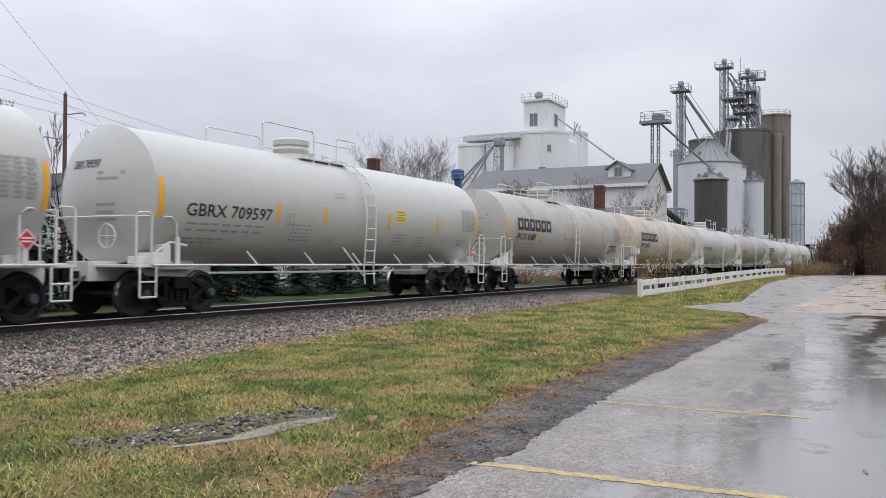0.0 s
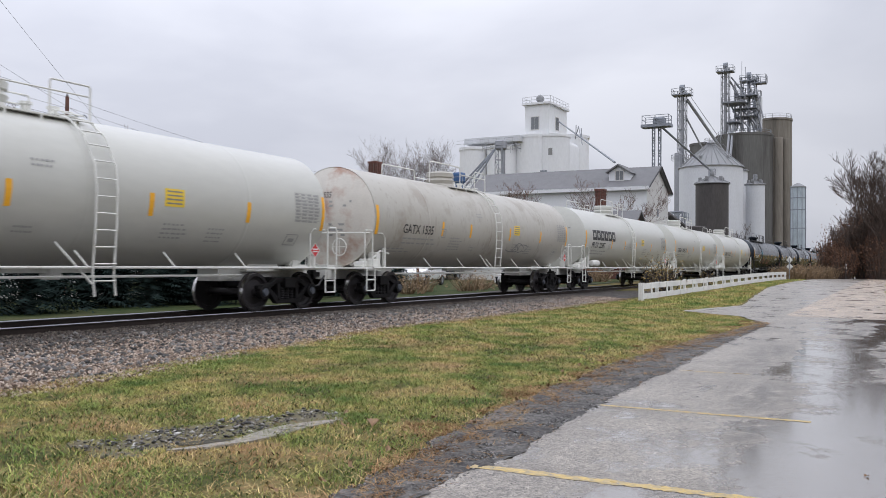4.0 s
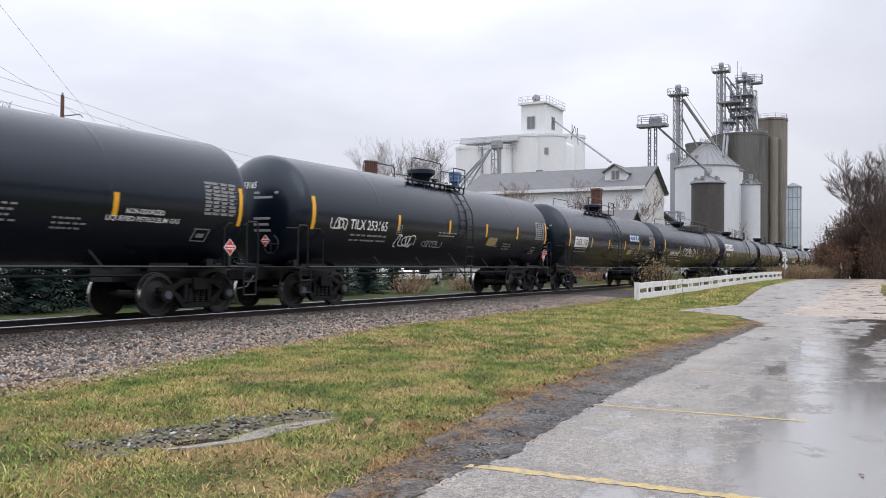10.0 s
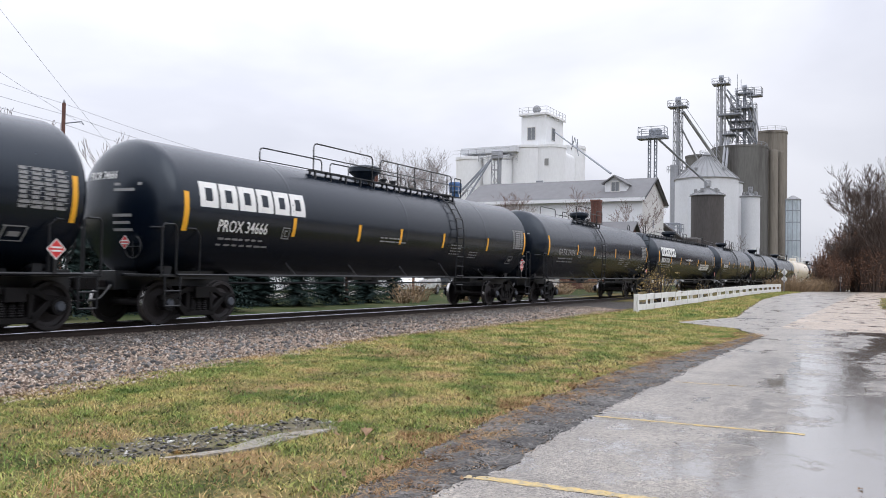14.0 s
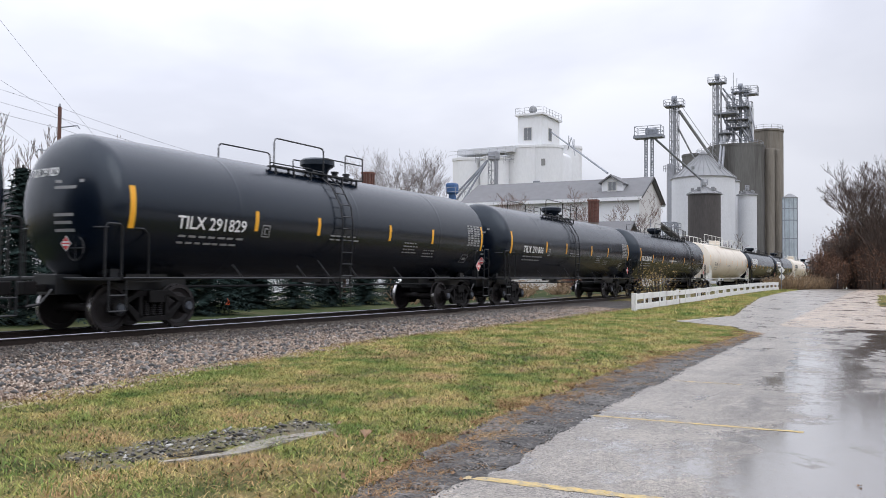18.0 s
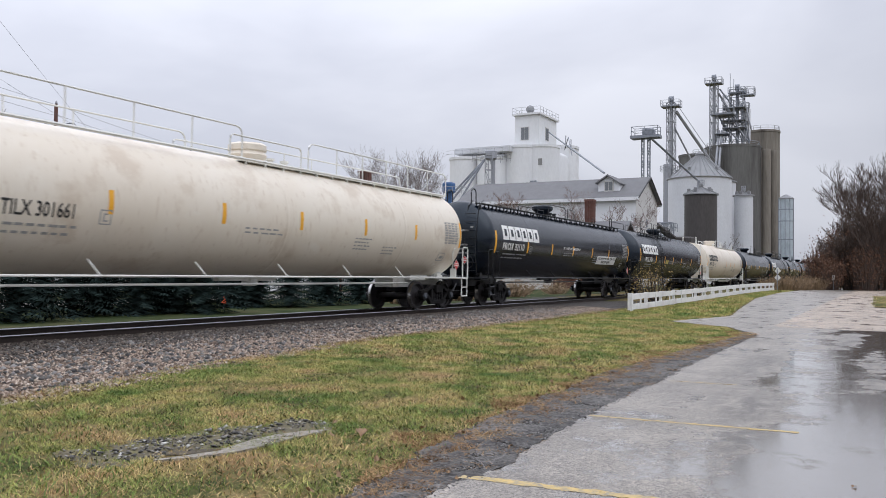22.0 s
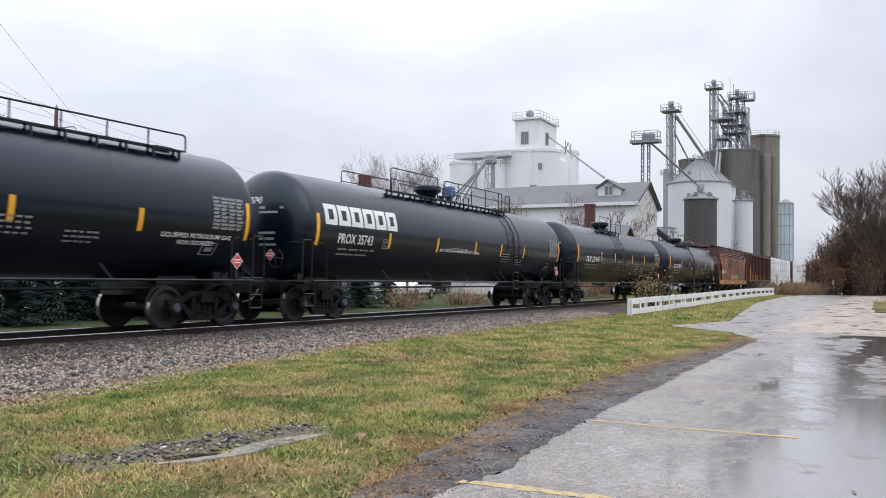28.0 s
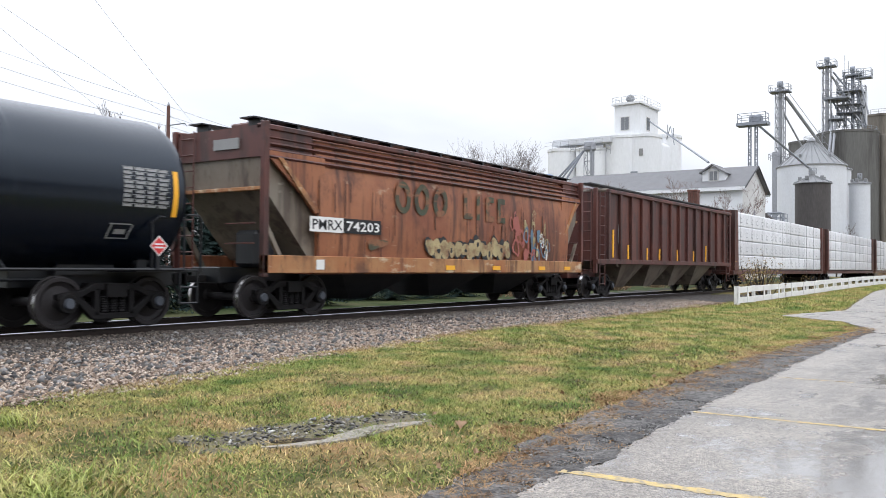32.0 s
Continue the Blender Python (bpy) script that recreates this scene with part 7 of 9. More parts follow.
# tall stained concrete silos
tall = thing("concrete_silos", pose(0, 0, 0), "tall dark rain-stained concrete silos", "grain silo")
cylinder("silo", tall, 206.0, 33.4, 6.4, 0, 32.4, CONC_DARK, rim=0.1)
cylinder("silo", tall, 207.0, 42.6, 3.6, 0, 31.2, CONC_DARK, rim=0.1)
cylinder("silo", tall, 206.4, 25.9, 1.0, 0, 31.6, CONC_TAN)
cylinder("silo", tall, 209.6, 24.8, 1.0, 0, 31.6, CONC_TAN)
cylinder("silo", tall, 224.0, 29.0, 4.1, 0, 38.7, CONC_TAN, rim=0.15)
guard("roof_rail", tall, circle_pts(224.0, 29.0, 4.0, 14), 38.7, 39.8, LEG_STEEL, 0.05)
guard("roof_rail", tall, circle_pts(206.0, 33.4, 6.1, 18), 32.4, 33.3, LEG_DARK, 0.045)

# glazed-looking silo of ribbed panels
gs = thing("panel_silo", pose(0, 0, 0), "slim silo clad in blue-grey ribbed panels", "grain silo")
cylinder("silo", gs, 190.0, 19.9, 1.5, 0, 18.4, PANEL_BLUE, 10)
part("silo_roof", lathe(bmesh.new(), [(1.65, 18.3), (1.65, 18.5), (0.3, 19.3)], 10, "z", (190.0, 19.9, 0)), BIN_ROOF, gs)
for i in range(10):
    a = 2 * math.pi * i / 10
    part("panel_rib", tube(bmesh.new(), [(190.0 + 1.53 * math.cos(a), 19.9 + 1.53 * math.sin(a), 0), (190.0 + 1.53 * math.cos(a), 19.9 + 1.53 * math.sin(a), 18.4)], 0.06, 4), LEG_DARK, gs)
for z in (4, 9.6, 13.5, 16):
    part("panel_band", lathe(bmesh.new(), [(1.56, z), (1.56, z + 0.18)], 10, "z", (190.0, 19.9, 0)), LEG_DARK, gs)


def bucket_leg(name, x, y, w, top, label, steel=LEG_STEEL, head=LEG_DARK):
    t = thing(name, pose(0, 0, 0), label, "conveyor tower")
    lattice("tower", t, x, y, w, 0, top, steel, 2.0, 0.09)
    part("leg_casing", bm_box(x - 0.35, x + 0.05, y - 0.3, y + 0.3, 0, top + 0.6), steel, t)
    part("leg_casing", bm_box(x + 0.25, x + 0.6, y - 0.3, y + 0.3, 0, top + 0.6), steel, t)
    part("deck", bm_box(x - 1.4, x + 1.4, y - 1.9, y + 1.9, top - 0.9, top - 0.7), head, t)
    part("head_box", lathe(bmesh.new(), [(0.2, -0.5), (0.75, -0.45), (0.75, 0.45), (0.2, 0.5)], 14, "y", (x, y, top + 0.7)), head, t)
    guard("platform_rail", t, [(x - 1.4, y - 1.9), (x + 1.4, y - 1.9), (x + 1.4, y + 1.9), (x - 1.4, y + 1.9)], top - 0.7, top + 0.5, steel, 0.055)
    return t


l1 = bucket_leg("bucket_elevator", 175.4, 40.8, 1.6, 38.0, "galvanised bucket elevator tower with a railed head")
part("spout", tube(bmesh.new(), [(175.6, 39.8, 36.2), (187.0, 32.8, 23.6)], 0.32, 6), LEG_STEEL, l1)
part("spout_walkway", tube(bmesh.new(), [(175.6, 39.6, 37.6), (187.0, 32.6, 25.0)], 0.07, 4), LEG_STEEL, l1)
part("spout", tube(bmesh.new(), [(175.4, 40.2, 33.0), (182.0, 36.0, 22.6)], 0.18, 6), LEG_STEEL, l1)
part("leg_casing", tube(bmesh.new(), [(174.6, 41.4, 0), (174.6, 41.4, 25.0)], 0.8, 6), LEG_STEEL, l1)
guard("platform_rail", l1, [(173.6, 39.4), (176.6, 39.4), (176.6, 42.6), (173.6, 42.6)], 23.4, 24.6, LEG_STEEL, 0.06)
l2 = bucket_leg("bucket_elevator", 201.6, 36.9, 1.7, 47.9, "galvanised bucket elevator tower with a railed head")
part("spout", tube(bmesh.new(), [(202.0, 36.0, 45.0), (205.0, 33.6, 40.5)], 0.22, 6), LEG_STEEL, l2)
for dy in (-0.5, 0.2):
    part("brace", tube(bmesh.new(), [(202.0, 35.6 + dy, 36.0), (197.0, 35.6 + dy, 25.0)], 0.3, 6), LEG_STEEL, l2)
part("platform", bm_box(200.6, 206.0, 32.4, 37.6, 39.6, 39.9), LEG_DARK, l2)
guard("platform_rail", l2, [(200.6, 32.4), (206, 32.4), (206, 37.6), (200.6, 37.6)], 39.9, 41.0, LEG_STEEL, 0.06)
part("platform", bm_box(200.4, 204.0, 33.6, 36.6, 35.0, 35.25), LEG_DARK, l2)
l3 = bucket_leg("bucket_elevator", 205.6, 32.3, 3.0, 46.0, "weathered bucket elevator tower with crowded spouts", LEG_DARK)
part("platform", bm_box(204.4, 206.8, 28.4, 31.6, 44.4, 44.7), LEG_DARK, l3)
guard("platform_rail", l3, [(204.4, 28.4), (206.8, 28.4), (206.8, 31.4), (204.4, 31.4)], 44.7, 46.4, LEG_STEEL, 0.07)
for i, (y, z, ey) in enumerate(((33.6, 44.0, 34.6), (32.9, 43.6, 33.4), (32.2, 43.8, 32.0), (31.6, 43.2, 30.2), (31.2, 42.0, 29.4), (33.2, 40.0, 31.0), (34.0, 39.0, 29.6))):
    part("spout", tube(bmesh.new(), [(205.0 - 0.3 * i, y, z), (203.0 + 0.5 * i, ey, 33.4)], 0.16, 5), LEG_STEEL if i % 2 else LEG_DARK, l3)
lattice("inner_tower", l3, 203.6, 34.4, 1.4, 33.2, 44.5, LEG_STEEL, 1.6, 0.09)
lattice("inner_tower", l3, 206.8, 30.6, 1.6, 33.2, 43.0, LEG_STEEL, 1.6, 0.09)
for i, (ya, za, yb, zb) in enumerate(((35.8, 46.0, 33.0, 42.0), (35.4, 43.5, 31.2, 37.0), (34.8, 42.0, 30.4, 34.5), (36.2, 40.0, 33.5, 34.0), (35.6, 38.2, 31.6, 33.6), (30.4, 43.0, 28.8, 36.0), (36.4, 37.0, 38.2, 27.0))):
    part("spout", tube(bmesh.new(), [(202.6 + 0.3 * i, ya, za), (203.4, yb, zb)], 0.2, 5), LEG_STEEL if i % 3 else LEG_DARK, l3)
for z in (36.6, 38.4, 41.4):
    part("deck", bm_box(202.6, 207.4, 30.2, 35.2, z, z + 0.15), LEG_DARK, l3)
    guard("platform_rail", l3, [(202.6, 30.2), (202.6, 35.2)], z + 0.15, z + 1.2, LEG_STEEL, 0.06, False)
part("surge_tank", lathe(bmesh.new(), [(0.9, 34.0), (0.9, 41.5), (0.5, 42.0)], 14, "z", (207.0, 30.4, 0)), BIN_STEEL, l3)
for dy, dz_ in ((0.8, 3.2), (1.6, 4.6)):
    part("mast", tube(bmesh.new(), [(205.6, 32.3 + dy, 45), (205.6, 32.3 + dy, 45.6 + dz_)], 0.06, 4), LEG_DARK, l3)

# ---- trees, bushes, poles, fence ----
def grow(segs, p, d, length, r, level, rng, up=0.15, spread=0.55, kids=3):
    """Branches by splitting, as (points, radii, level)."""
    pts, rad = [p.copy()], [r]
    n = 3
    for i in range(n):
        d = (d + Vector((rng.gauss(0, 0.13), rng.gauss(0, 0.13), rng.gauss(0, 0.08) + up * 0.3))).normalized()
        p = p + d * (length / n)
        pts.append(p.copy())
        rad.append(r * (1 - 0.5 * (i + 1) / n))
    segs.append((pts, rad, level))
    if level <= 0:
        return
    for k in range(kids):
        q = pts[1 + int(rng.random() * n)] if k else pts[-1]
        side = Vector((rng.gauss(0, 1), rng.gauss(0, 1), rng.gauss(0.15, 0.5))).normalized()
        grow(segs, q, (d + side * spread + Vector((0, 0, up))).normalized(), length * rng.uniform(0.58, 0.8), max(0.008, r * 0.52), level - 1, rng, up, spread, kids)


def bare_tree(x, y, height, seed, label, levels=5, spread=0.6, thick=0.22, kids=3, leaves=0, leaf_mat=None, group="bare trees", thin=0.014, twig=TWIG):
    rng = random.Random(seed)
    z = ground_z(x, y)
    t = thing("tree", pose(x, y, z), label, "tree", group)
    segs = []
    grow(segs, Vector((0, 0, 0)), Vector((0, 0, 1)), height * 0.34, thick, levels, rng, 0.18, spread, kids)
    top = max(max(p.z for p in s[0]) for s in segs)
    k = height / top
    trunk = bmesh.new()
    crown = bmesh.new()
    far_twig = []
    for pts, rad, lev in segs:
        tube(trunk if lev >= levels - 1 else crown, [(p.x * k, p.y * k, p.z * k) for p in pts], [max(thin, r * k) for r in rad], 5 if lev >= levels - 1 else 3, False)
        if lev <= 1 and leaves:
            far_twig.append(pts[-1] * k)
    part("trunk", trunk, BARK, t)
    part("crown", crown, twig, t)
    if leaves:
        part("leaves", leaf_cloud([(p, 0.5) for p in far_twig], leaves, 0.09, rng), leaf_mat, t)
    return t


def leaf_cloud(centres, count, size, rng):
    bm = bmesh.new()
    for i in range(count):
        c, s = centres[int(rng.random() * len(centres))]
        p = c + Vector((rng.gauss(0, s), rng.gauss(0, s), rng.gauss(0, s)))
        u = Vector((rng.gauss(0, 1), rng.gauss(0, 1), rng.gauss(0, 1))).normalized()
        v = u.orthogonal().normalized()
        w = size * rng.uniform(0.6, 1.4)
        bm.faces.new([bm.verts.new(p + u * w), bm.verts.new(p + v * w * 0.5), bm.verts.new(p - u * w), bm.verts.new(p - v * w * 0.5)])
    return bm


def bush(x, y, w, h, seed, name, label, category, leaf_mat, stems=30, leaves=700, size=0.07, lean=0.5, stem_mat=BARK, group=""):
    rng = random.Random(seed)
    z = ground_z(x, y)
    b = thing(name, pose(x, y, z), label, category, group)
    st = bmesh.new()
    tips = []
    for i in range(stems):
        a = rng.uniform(0, 2 * math.pi)
        rr = rng.uniform(0, w / 2)
        base = Vector((rr * 0.45 * math.cos(a), rr * 0.45 * math.sin(a), -0.05))
        tip = Vector((rr * math.cos(a) + rng.gauss(0, 0.1), rr * math.sin(a) + rng.gauss(0, 0.1), h * rng.uniform(0.55, 1.0) * (1 - 0.25 * rr / w)))
        mid = base.lerp(tip, 0.5) + Vector((rng.gauss(0, 0.08), rng.gauss(0, 0.08), 0.05))
        tube(st, [base, mid, tip], [0.02 + 0.004 * h, 0.014 + 0.002 * h, 0.008], 4, False)
        tips += [(base.lerp(tip, q), w * 0.10 * lean + 0.04) for q in (0.35, 0.55, 0.75, 0.9, 1.0)]
    part("stem_tangle", st, stem_mat, b)
    if leaves:
        part("leaves", leaf_cloud(tips, leaves, size, rng), leaf_mat, b)
    return b


def spruce(x, y, h, seed):
    rng = random.Random(seed)
    t = thing("spruce", pose(x, y, ground_z(x, y)), "dark green spruce with drooping boughs to the ground", "tree", "spruces")
    part("trunk", tube(bmesh.new(), [(0, 0, -0.1), (0, 0, h)], [0.14, 0.03], 6), BARK, t)
    verts, faces = [], []
    n = int(h * 60)
    for i in range(n):
        f = (i / n) ** 0.8
        z = 0.15 + f * (h - 0.2)
        a = i * 2.4 + rng.uniform(-0.3, 0.3)
        d = Vector((math.cos(a), math.sin(a), 0))
        s = Vector((-d.y, d.x, 0))
        ln = ((1 - f) * h * 0.36 + 0.2) * rng.uniform(0.7, 1.2)
        k = 11
        for q in range(k):
            u = (q + 0.5) / k * ln
            for side in (-1, 1):
                w = (0.34 * ln * (1.05 - q / k) + 0.10) * rng.uniform(0.6, 1.1)
                p = d * u + Vector((0, 0, z - 0.22 * u + rng.uniform(-0.02, 0.02)))
                tip = p + s * (side * w) + d * (0.35 * w) + Vector((0, 0, -0.25 * w - 0.06 * rng.random()))
                c = len(verts)
                verts += [p - d * 0.035, p + d * 0.045 + Vector((0, 0, -0.03)), tip]
                faces.append((c, c + 1, c + 2))
    part_me = merge_arrays("bough_mass", verts, faces, SPRUCE)
    boughs = new("bough_mass", part_me)
    boughs.parent = t
    return t


bare_tree(94.0, 58.0, 19.0, 3, "bare grey deciduous tree behind the rail line", 6, 0.85, 0.17, 4, thin=0.010)
bare_tree(96.5, 55.0, 17.0, 8, "bare grey deciduous tree behind the rail line", 5, 0.85, 0.15, 4, thin=0.010)
bare_tree(33.5, 44.0, 10.2, 12, "slim bare tree with upright twigs", 5, 0.35, 0.13)
bare_tree(36.0, 41.5, 10.0, 13, "slim bare tree with upright twigs", 5, 0.35, 0.13)
bare_tree(39.5, 42.5, 9.6, 14, "slim bare tree with upright twigs", 5, 0.35, 0.12)
bare_tree(27.0, 41.0, 10.5, 15, "slim bare tree with upright twigs", 5, 0.4, 0.14)
bare_tree(23.0, 44.5, 10.0, 16, "slim bare tree with upright twigs", 5, 0.4, 0.14)
bare_tree(76.0, 33.0, 9.8, 21, "small bare tree before the warehouse", 6, 0.8, 0.085, thin=0.010, twig=TWIG_RED)
bare_tree(79.0, 27.0, 10.4, 22, "small bare reddish tree before the warehouse", 6, 0.85, 0.085, thin=0.010, twig=TWIG_RED)
bare_tree(80.5, 25.0, 9.6, 23, "small bare reddish tree before the warehouse", 6, 0.85, 0.08, thin=0.010, twig=TWIG_RED)
# the wood at the end of the lane
for i, (x, y, h) in enumerate(((93, 1.0, 13.6), (96, -1.0, 13.8), (102, -3.0, 15.0), (98, 2.8, 9.3), (97, -3.6, 14.5), (94, -5.6, 14.0))):
    bare_tree(x, y, h, 40 + i, "tall bare tree in the wood beside the lane", 6 if i < 3 else 5, 0.62, 0.17, 4, group="lane wood", thin=0.012, twig=WOOD_TWIG)
for i, (x, y, w, h) in enumerate(((92, 6.2, 2.4, 4.0), (93.5, 4.6, 3.2, 6.2), (94, 2.8, 4.0, 7.6), (95, 0.8, 4.2, 7.6), (96, -1.8, 4.5, 7.6), (97, 5.2, 3.0, 6.0), (91, 1.6, 3.2, 4.4), (90.5, 4.6, 2.6, 3.2), (97, -5, 5, 8), (99, 3, 4, 9.0), (100, 0, 4, 9.4))):
    bush(x, y + 0.7, w, h, 60 + i, "shrub", "tall tangled shrub with brown withered leaves", "shrub", BROWN_LEAF, 150, 2300, 0.085, 1.3, WOOD_TWIG, "lane wood")
for i, (x, y, h) in enumerate(((92, 3.4, 5.5), (93, 2.4, 7.0), (92.5, 1.2, 8.0), (94, 0.2, 9.0), (93, -1.4, 9.5), (95, 4.2, 5.5), (96, 2.0, 9.0), (91.5, 0.2, 6.0), (91, -1.8, 8.0), (94, -3.2, 10.0), (95, 5.4, 4.2))):
    bare_tree(x, y + 1.2, h, 300 + i, "thicket of bare brown saplings beside the lane", 6, 0.7, 0.07, 3, group="lane wood", thin=0.014, twig=WOOD_TWIG)
for i, (x, y, w, h) in enumerate(((80, 8.6, 2.2, 1.3), (82.5, 8.2, 2.6, 1.5), (85, 7.8, 2.8, 1.5), (87.5, 7.4, 2.6, 1.4), (89, 6.4, 2.4, 1.2), (83, 9.6, 2.4, 1.4), (78, 9.8, 2.0, 1.2))):
    bush(x, y, w, h, 80 + i, "weed_clump", "dry reddish-brown weeds at the verge", "weeds", WEED, 90, 320, 0.06, 0.6, WEED, "verge weeds")
bush(38.4, 9.75, 1.9, 1.75, 91, "bush", "thin bush with yellow-brown autumn leaves by the fence", "shrub", OLIVE_LEAF, 40, 900, 0.045, 0.9)
bush(47.5, 9.7, 0.8, 0.95, 92, "bush", "small thin bush with yellow-brown leaves by the fence", "shrub", OLIVE_LEAF, 14, 160, 0.045, 0.8)
for x, y, h, s in ((150, 14, 9, 1), (170, 15.5, 11, 2), (188, 12.5, 12, 3), (210, 13.5, 13, 4)):
    bare_tree(x, y + 12 if x < 160 else y - 9, h, 100 + s, "distant bare deciduous tree", 5, 0.6, 0.16, 3, group="lane wood")
for i, (b, far, h) in enumerate(((52.4, 36, 5.0), (47.2, 37, 5.0), (44.4, 38, 5.0), (41.6, 39, 4.6), (58.2, 29, 5.0), (55.6, 33, 5.2), (51.0, 29.5, 4.4), (48.6, 30.5, 4.6), (45.8, 31, 4.4), (43.0, 32, 4.3), (38.8, 35, 3.9), (36.2, 37, 3.7), (34.0, 39, 3.3))):
    if b > 41:
        h *= 0.85
        far = (22.4 + 1.4 * math.sin(i * 2.3)) / math.sin(radians(b))
    p = polar(b, far)
    spruce(p.x, p.y, h, 120 + i)
for i in range(17):
    x = 12.5 + 1.55 * i
    if i in (2, 3, 7, 8, 12):
        continue
    spruce(x, 24.6 + 1.3 * math.sin(i * 1.9), 2.6 + 0.7 * math.sin(i * 2.7), 160 + i)
for i in range(13):
    bush(33.5 + i * 2.3, 20.4 + 0.9 * math.sin(i * 2.1), 2.6, 0.85 + 0.25 * math.sin(i * 1.3), 190 + i, "weed_clump", "dry brown brush beyond the track", "weeds", WEED, 50, 260, 0.06, 0.7, WEED, "verge weeds")

# an added dark band, out of view, closes the near side for tank reflections
XB = steps((-400, 400, 8))
row_v, row_f = [], []
for i, x in enumerate(XB):
    y = -75 - 10 * noise.noise((x * 0.02, 1.0, 0))
    row_v += [(x, y, -1.0), (x, y - 2, 8 + 3 * noise.noise((x * 0.03, 2.0, 0)) + 2 * noise.noise((x * 0.11, 5.0, 0)))]
    if i:
        row_f.append((2 * i - 2, 2 * i, 2 * i + 1, 2 * i - 1))
tagged(new("backdrop", merge_arrays("backdrop", row_v, row_f, BARK)), "added dark band past the lot, out of view, reflected in the tanks", "woods", "", "structure")

# utility poles and wires
POLE_TOPS = []
for x, y, top in ((24.9, 33.8, 9.05), (57.0, 39.2, 8.4), (4.0, 28.5, 10.6)):
    u = thing("utility_pole", pose(x, y, ground_z(x, y)), "weathered red-brown timber utility pole", "utility pole", "utility poles")
    part("post", tube(bmesh.new(), [(0, 0, -0.3), (0, 0, top)], [0.12, 0.085], 10), POLE, u, smooth=True)
    for z, ln, s in ((top - 0.95, 0.85, 1), (top - 2.1, 0.95, -1)):
        part("arm", tube(bmesh.new(), [(0, 0, z), (0.55 * ln * s, -0.75 * ln * s, z + 0.12), (0.62 * ln * s, -0.85 * ln * s, z - 0.02)], 0.03, 5), LEG_DARK, u)
    part("insulator", lathe(bmesh.new(), [(0.04, top), (0.06, top + 0.05), (0.03, top + 0.16)], 8), LEG_STEEL, u)
    POLE_TOPS.append(Vector((x, y, top)))


def wire(a, b, sag, label="thin black overhead power wire"):
    a, b = Vector(a), Vector(b)
    pts = [a.lerp(b, i / 16) - Vector((0, 0, sag * 4 * (i / 16) * (1 - i / 16))) for i in range(17)]
    return solid("wire", tube(bmesh.new(), pts, 0.0065, 4), WIRE, label, "wire", "overhead wires")


A, B_, C = POLE_TOPS
wire(A, B_, 0.5)
wire(A + Vector((0, 0, -0.45)), B_ + Vector((0, 0, -0.5)), 0.5)
wire(A + Vector((0, 0, -0.95)), B_ + Vector((0, 0, -1.0)), 0.55)
wire(C, A, 0.35)
wire(C + Vector((0, 0, -0.7)), A + Vector((0, 0, -0.5)), 0.35)
wire(C + Vector((0, 0, -1.3)), A + Vector((0, 0, -0.95)), 0.35)
wire((3, 24, 13.0), A + Vector((0.5, -0.6, -0.9)), 0.3)
wire((1, 17, 11.0), A + Vector((-0.5, 0.6, -2.0)), 0.3)
wire((6, 18, 12.5), (40, 44, 6.0), 0.4)

# posts of the lane
# white board fence along the track
FX0, FX1, FY = 32.4, 77.3, 9.1
fence = thing("board_fence", pose(0, 0, 0), "low white-painted board fence of posts and two rails", "fence")
fr = random.Random(2)
n = 18
step = (FX1 - FX0) / n
for i in range(n + 1):
    x = FX0 + i * step
    z = ground_z(x, FY)
    ph = 0.70
    part("post", soft(bm_box(x - 0.06, x + 0.06, FY - 0.02, FY + 0.10, z - 0.2, z + ph + fr.uniform(-0.01, 0.02)), 0.008), FENCE_WHITE, fence)
    if i < n:
        for zb, hb_ in ((0.06, 0.23), (0.47, 0.23)):
            z2 = ground_z(x + step, FY)
            bm = bmesh.new()
            j0, j1 = fr.uniform(-0.012, 0.012), fr.uniform(-0.012, 0.012)
            slab(bm, [(x - 0.05, z + zb + j0), (x + step + 0.05, z2 + zb + j1), (x + step + 0.05, z2 + zb + hb_ + j1), (x - 0.05, z + zb + hb_ + j0)], FY - 0.06, FY - 0.02)
            bmesh.ops.recalc_face_normals(bm, faces=list(bm.faces))
            part("rail_board", bm, FENCE_WHITE, fence)
        xm_ = x + step / 2
        zm = ground_z(xm_, FY)
        part("batten", bm_box(xm_ - 0.09, xm_ + 0.09, FY - 0.085, FY - 0.06, zm + 0.08, zm + 0.68), FENCE_WHITE, fence)
part("end_board", bm_box(FX0 - 0.10, FX0 + 0.10, FY - 0.085, FY - 0.061, ground_z(FX0, FY) + 0.02, ground_z(FX0, FY) + 0.72), FENCE_WHITE, fence)

# crossing marker diamonds and posts down the lane
sg = thing("marker_post", pose(79.0, 9.0, ground_z(79, 9)), "post with two small white diamond markers", "sign")
part("post", tube(bmesh.new(), [(0, 0, -0.2), (0, 0, 1.9)], 0.04, 6), LEG_DARK, sg)
for z in (1.15, 1.75):
    d_bm = slab(bmesh.new(), [(-0.32, z), (0, z - 0.32), (0.32, z), (0, z + 0.32)], -0.012, 0.012)
    bmesh.ops.transform(d_bm, matrix=Matrix.Rotation(radians(60), 4, "Z") @ Matrix.Translation((0, -0.05, 0)), verts=d_bm.verts)
    part("marker", d_bm, INK_WHITE, sg)
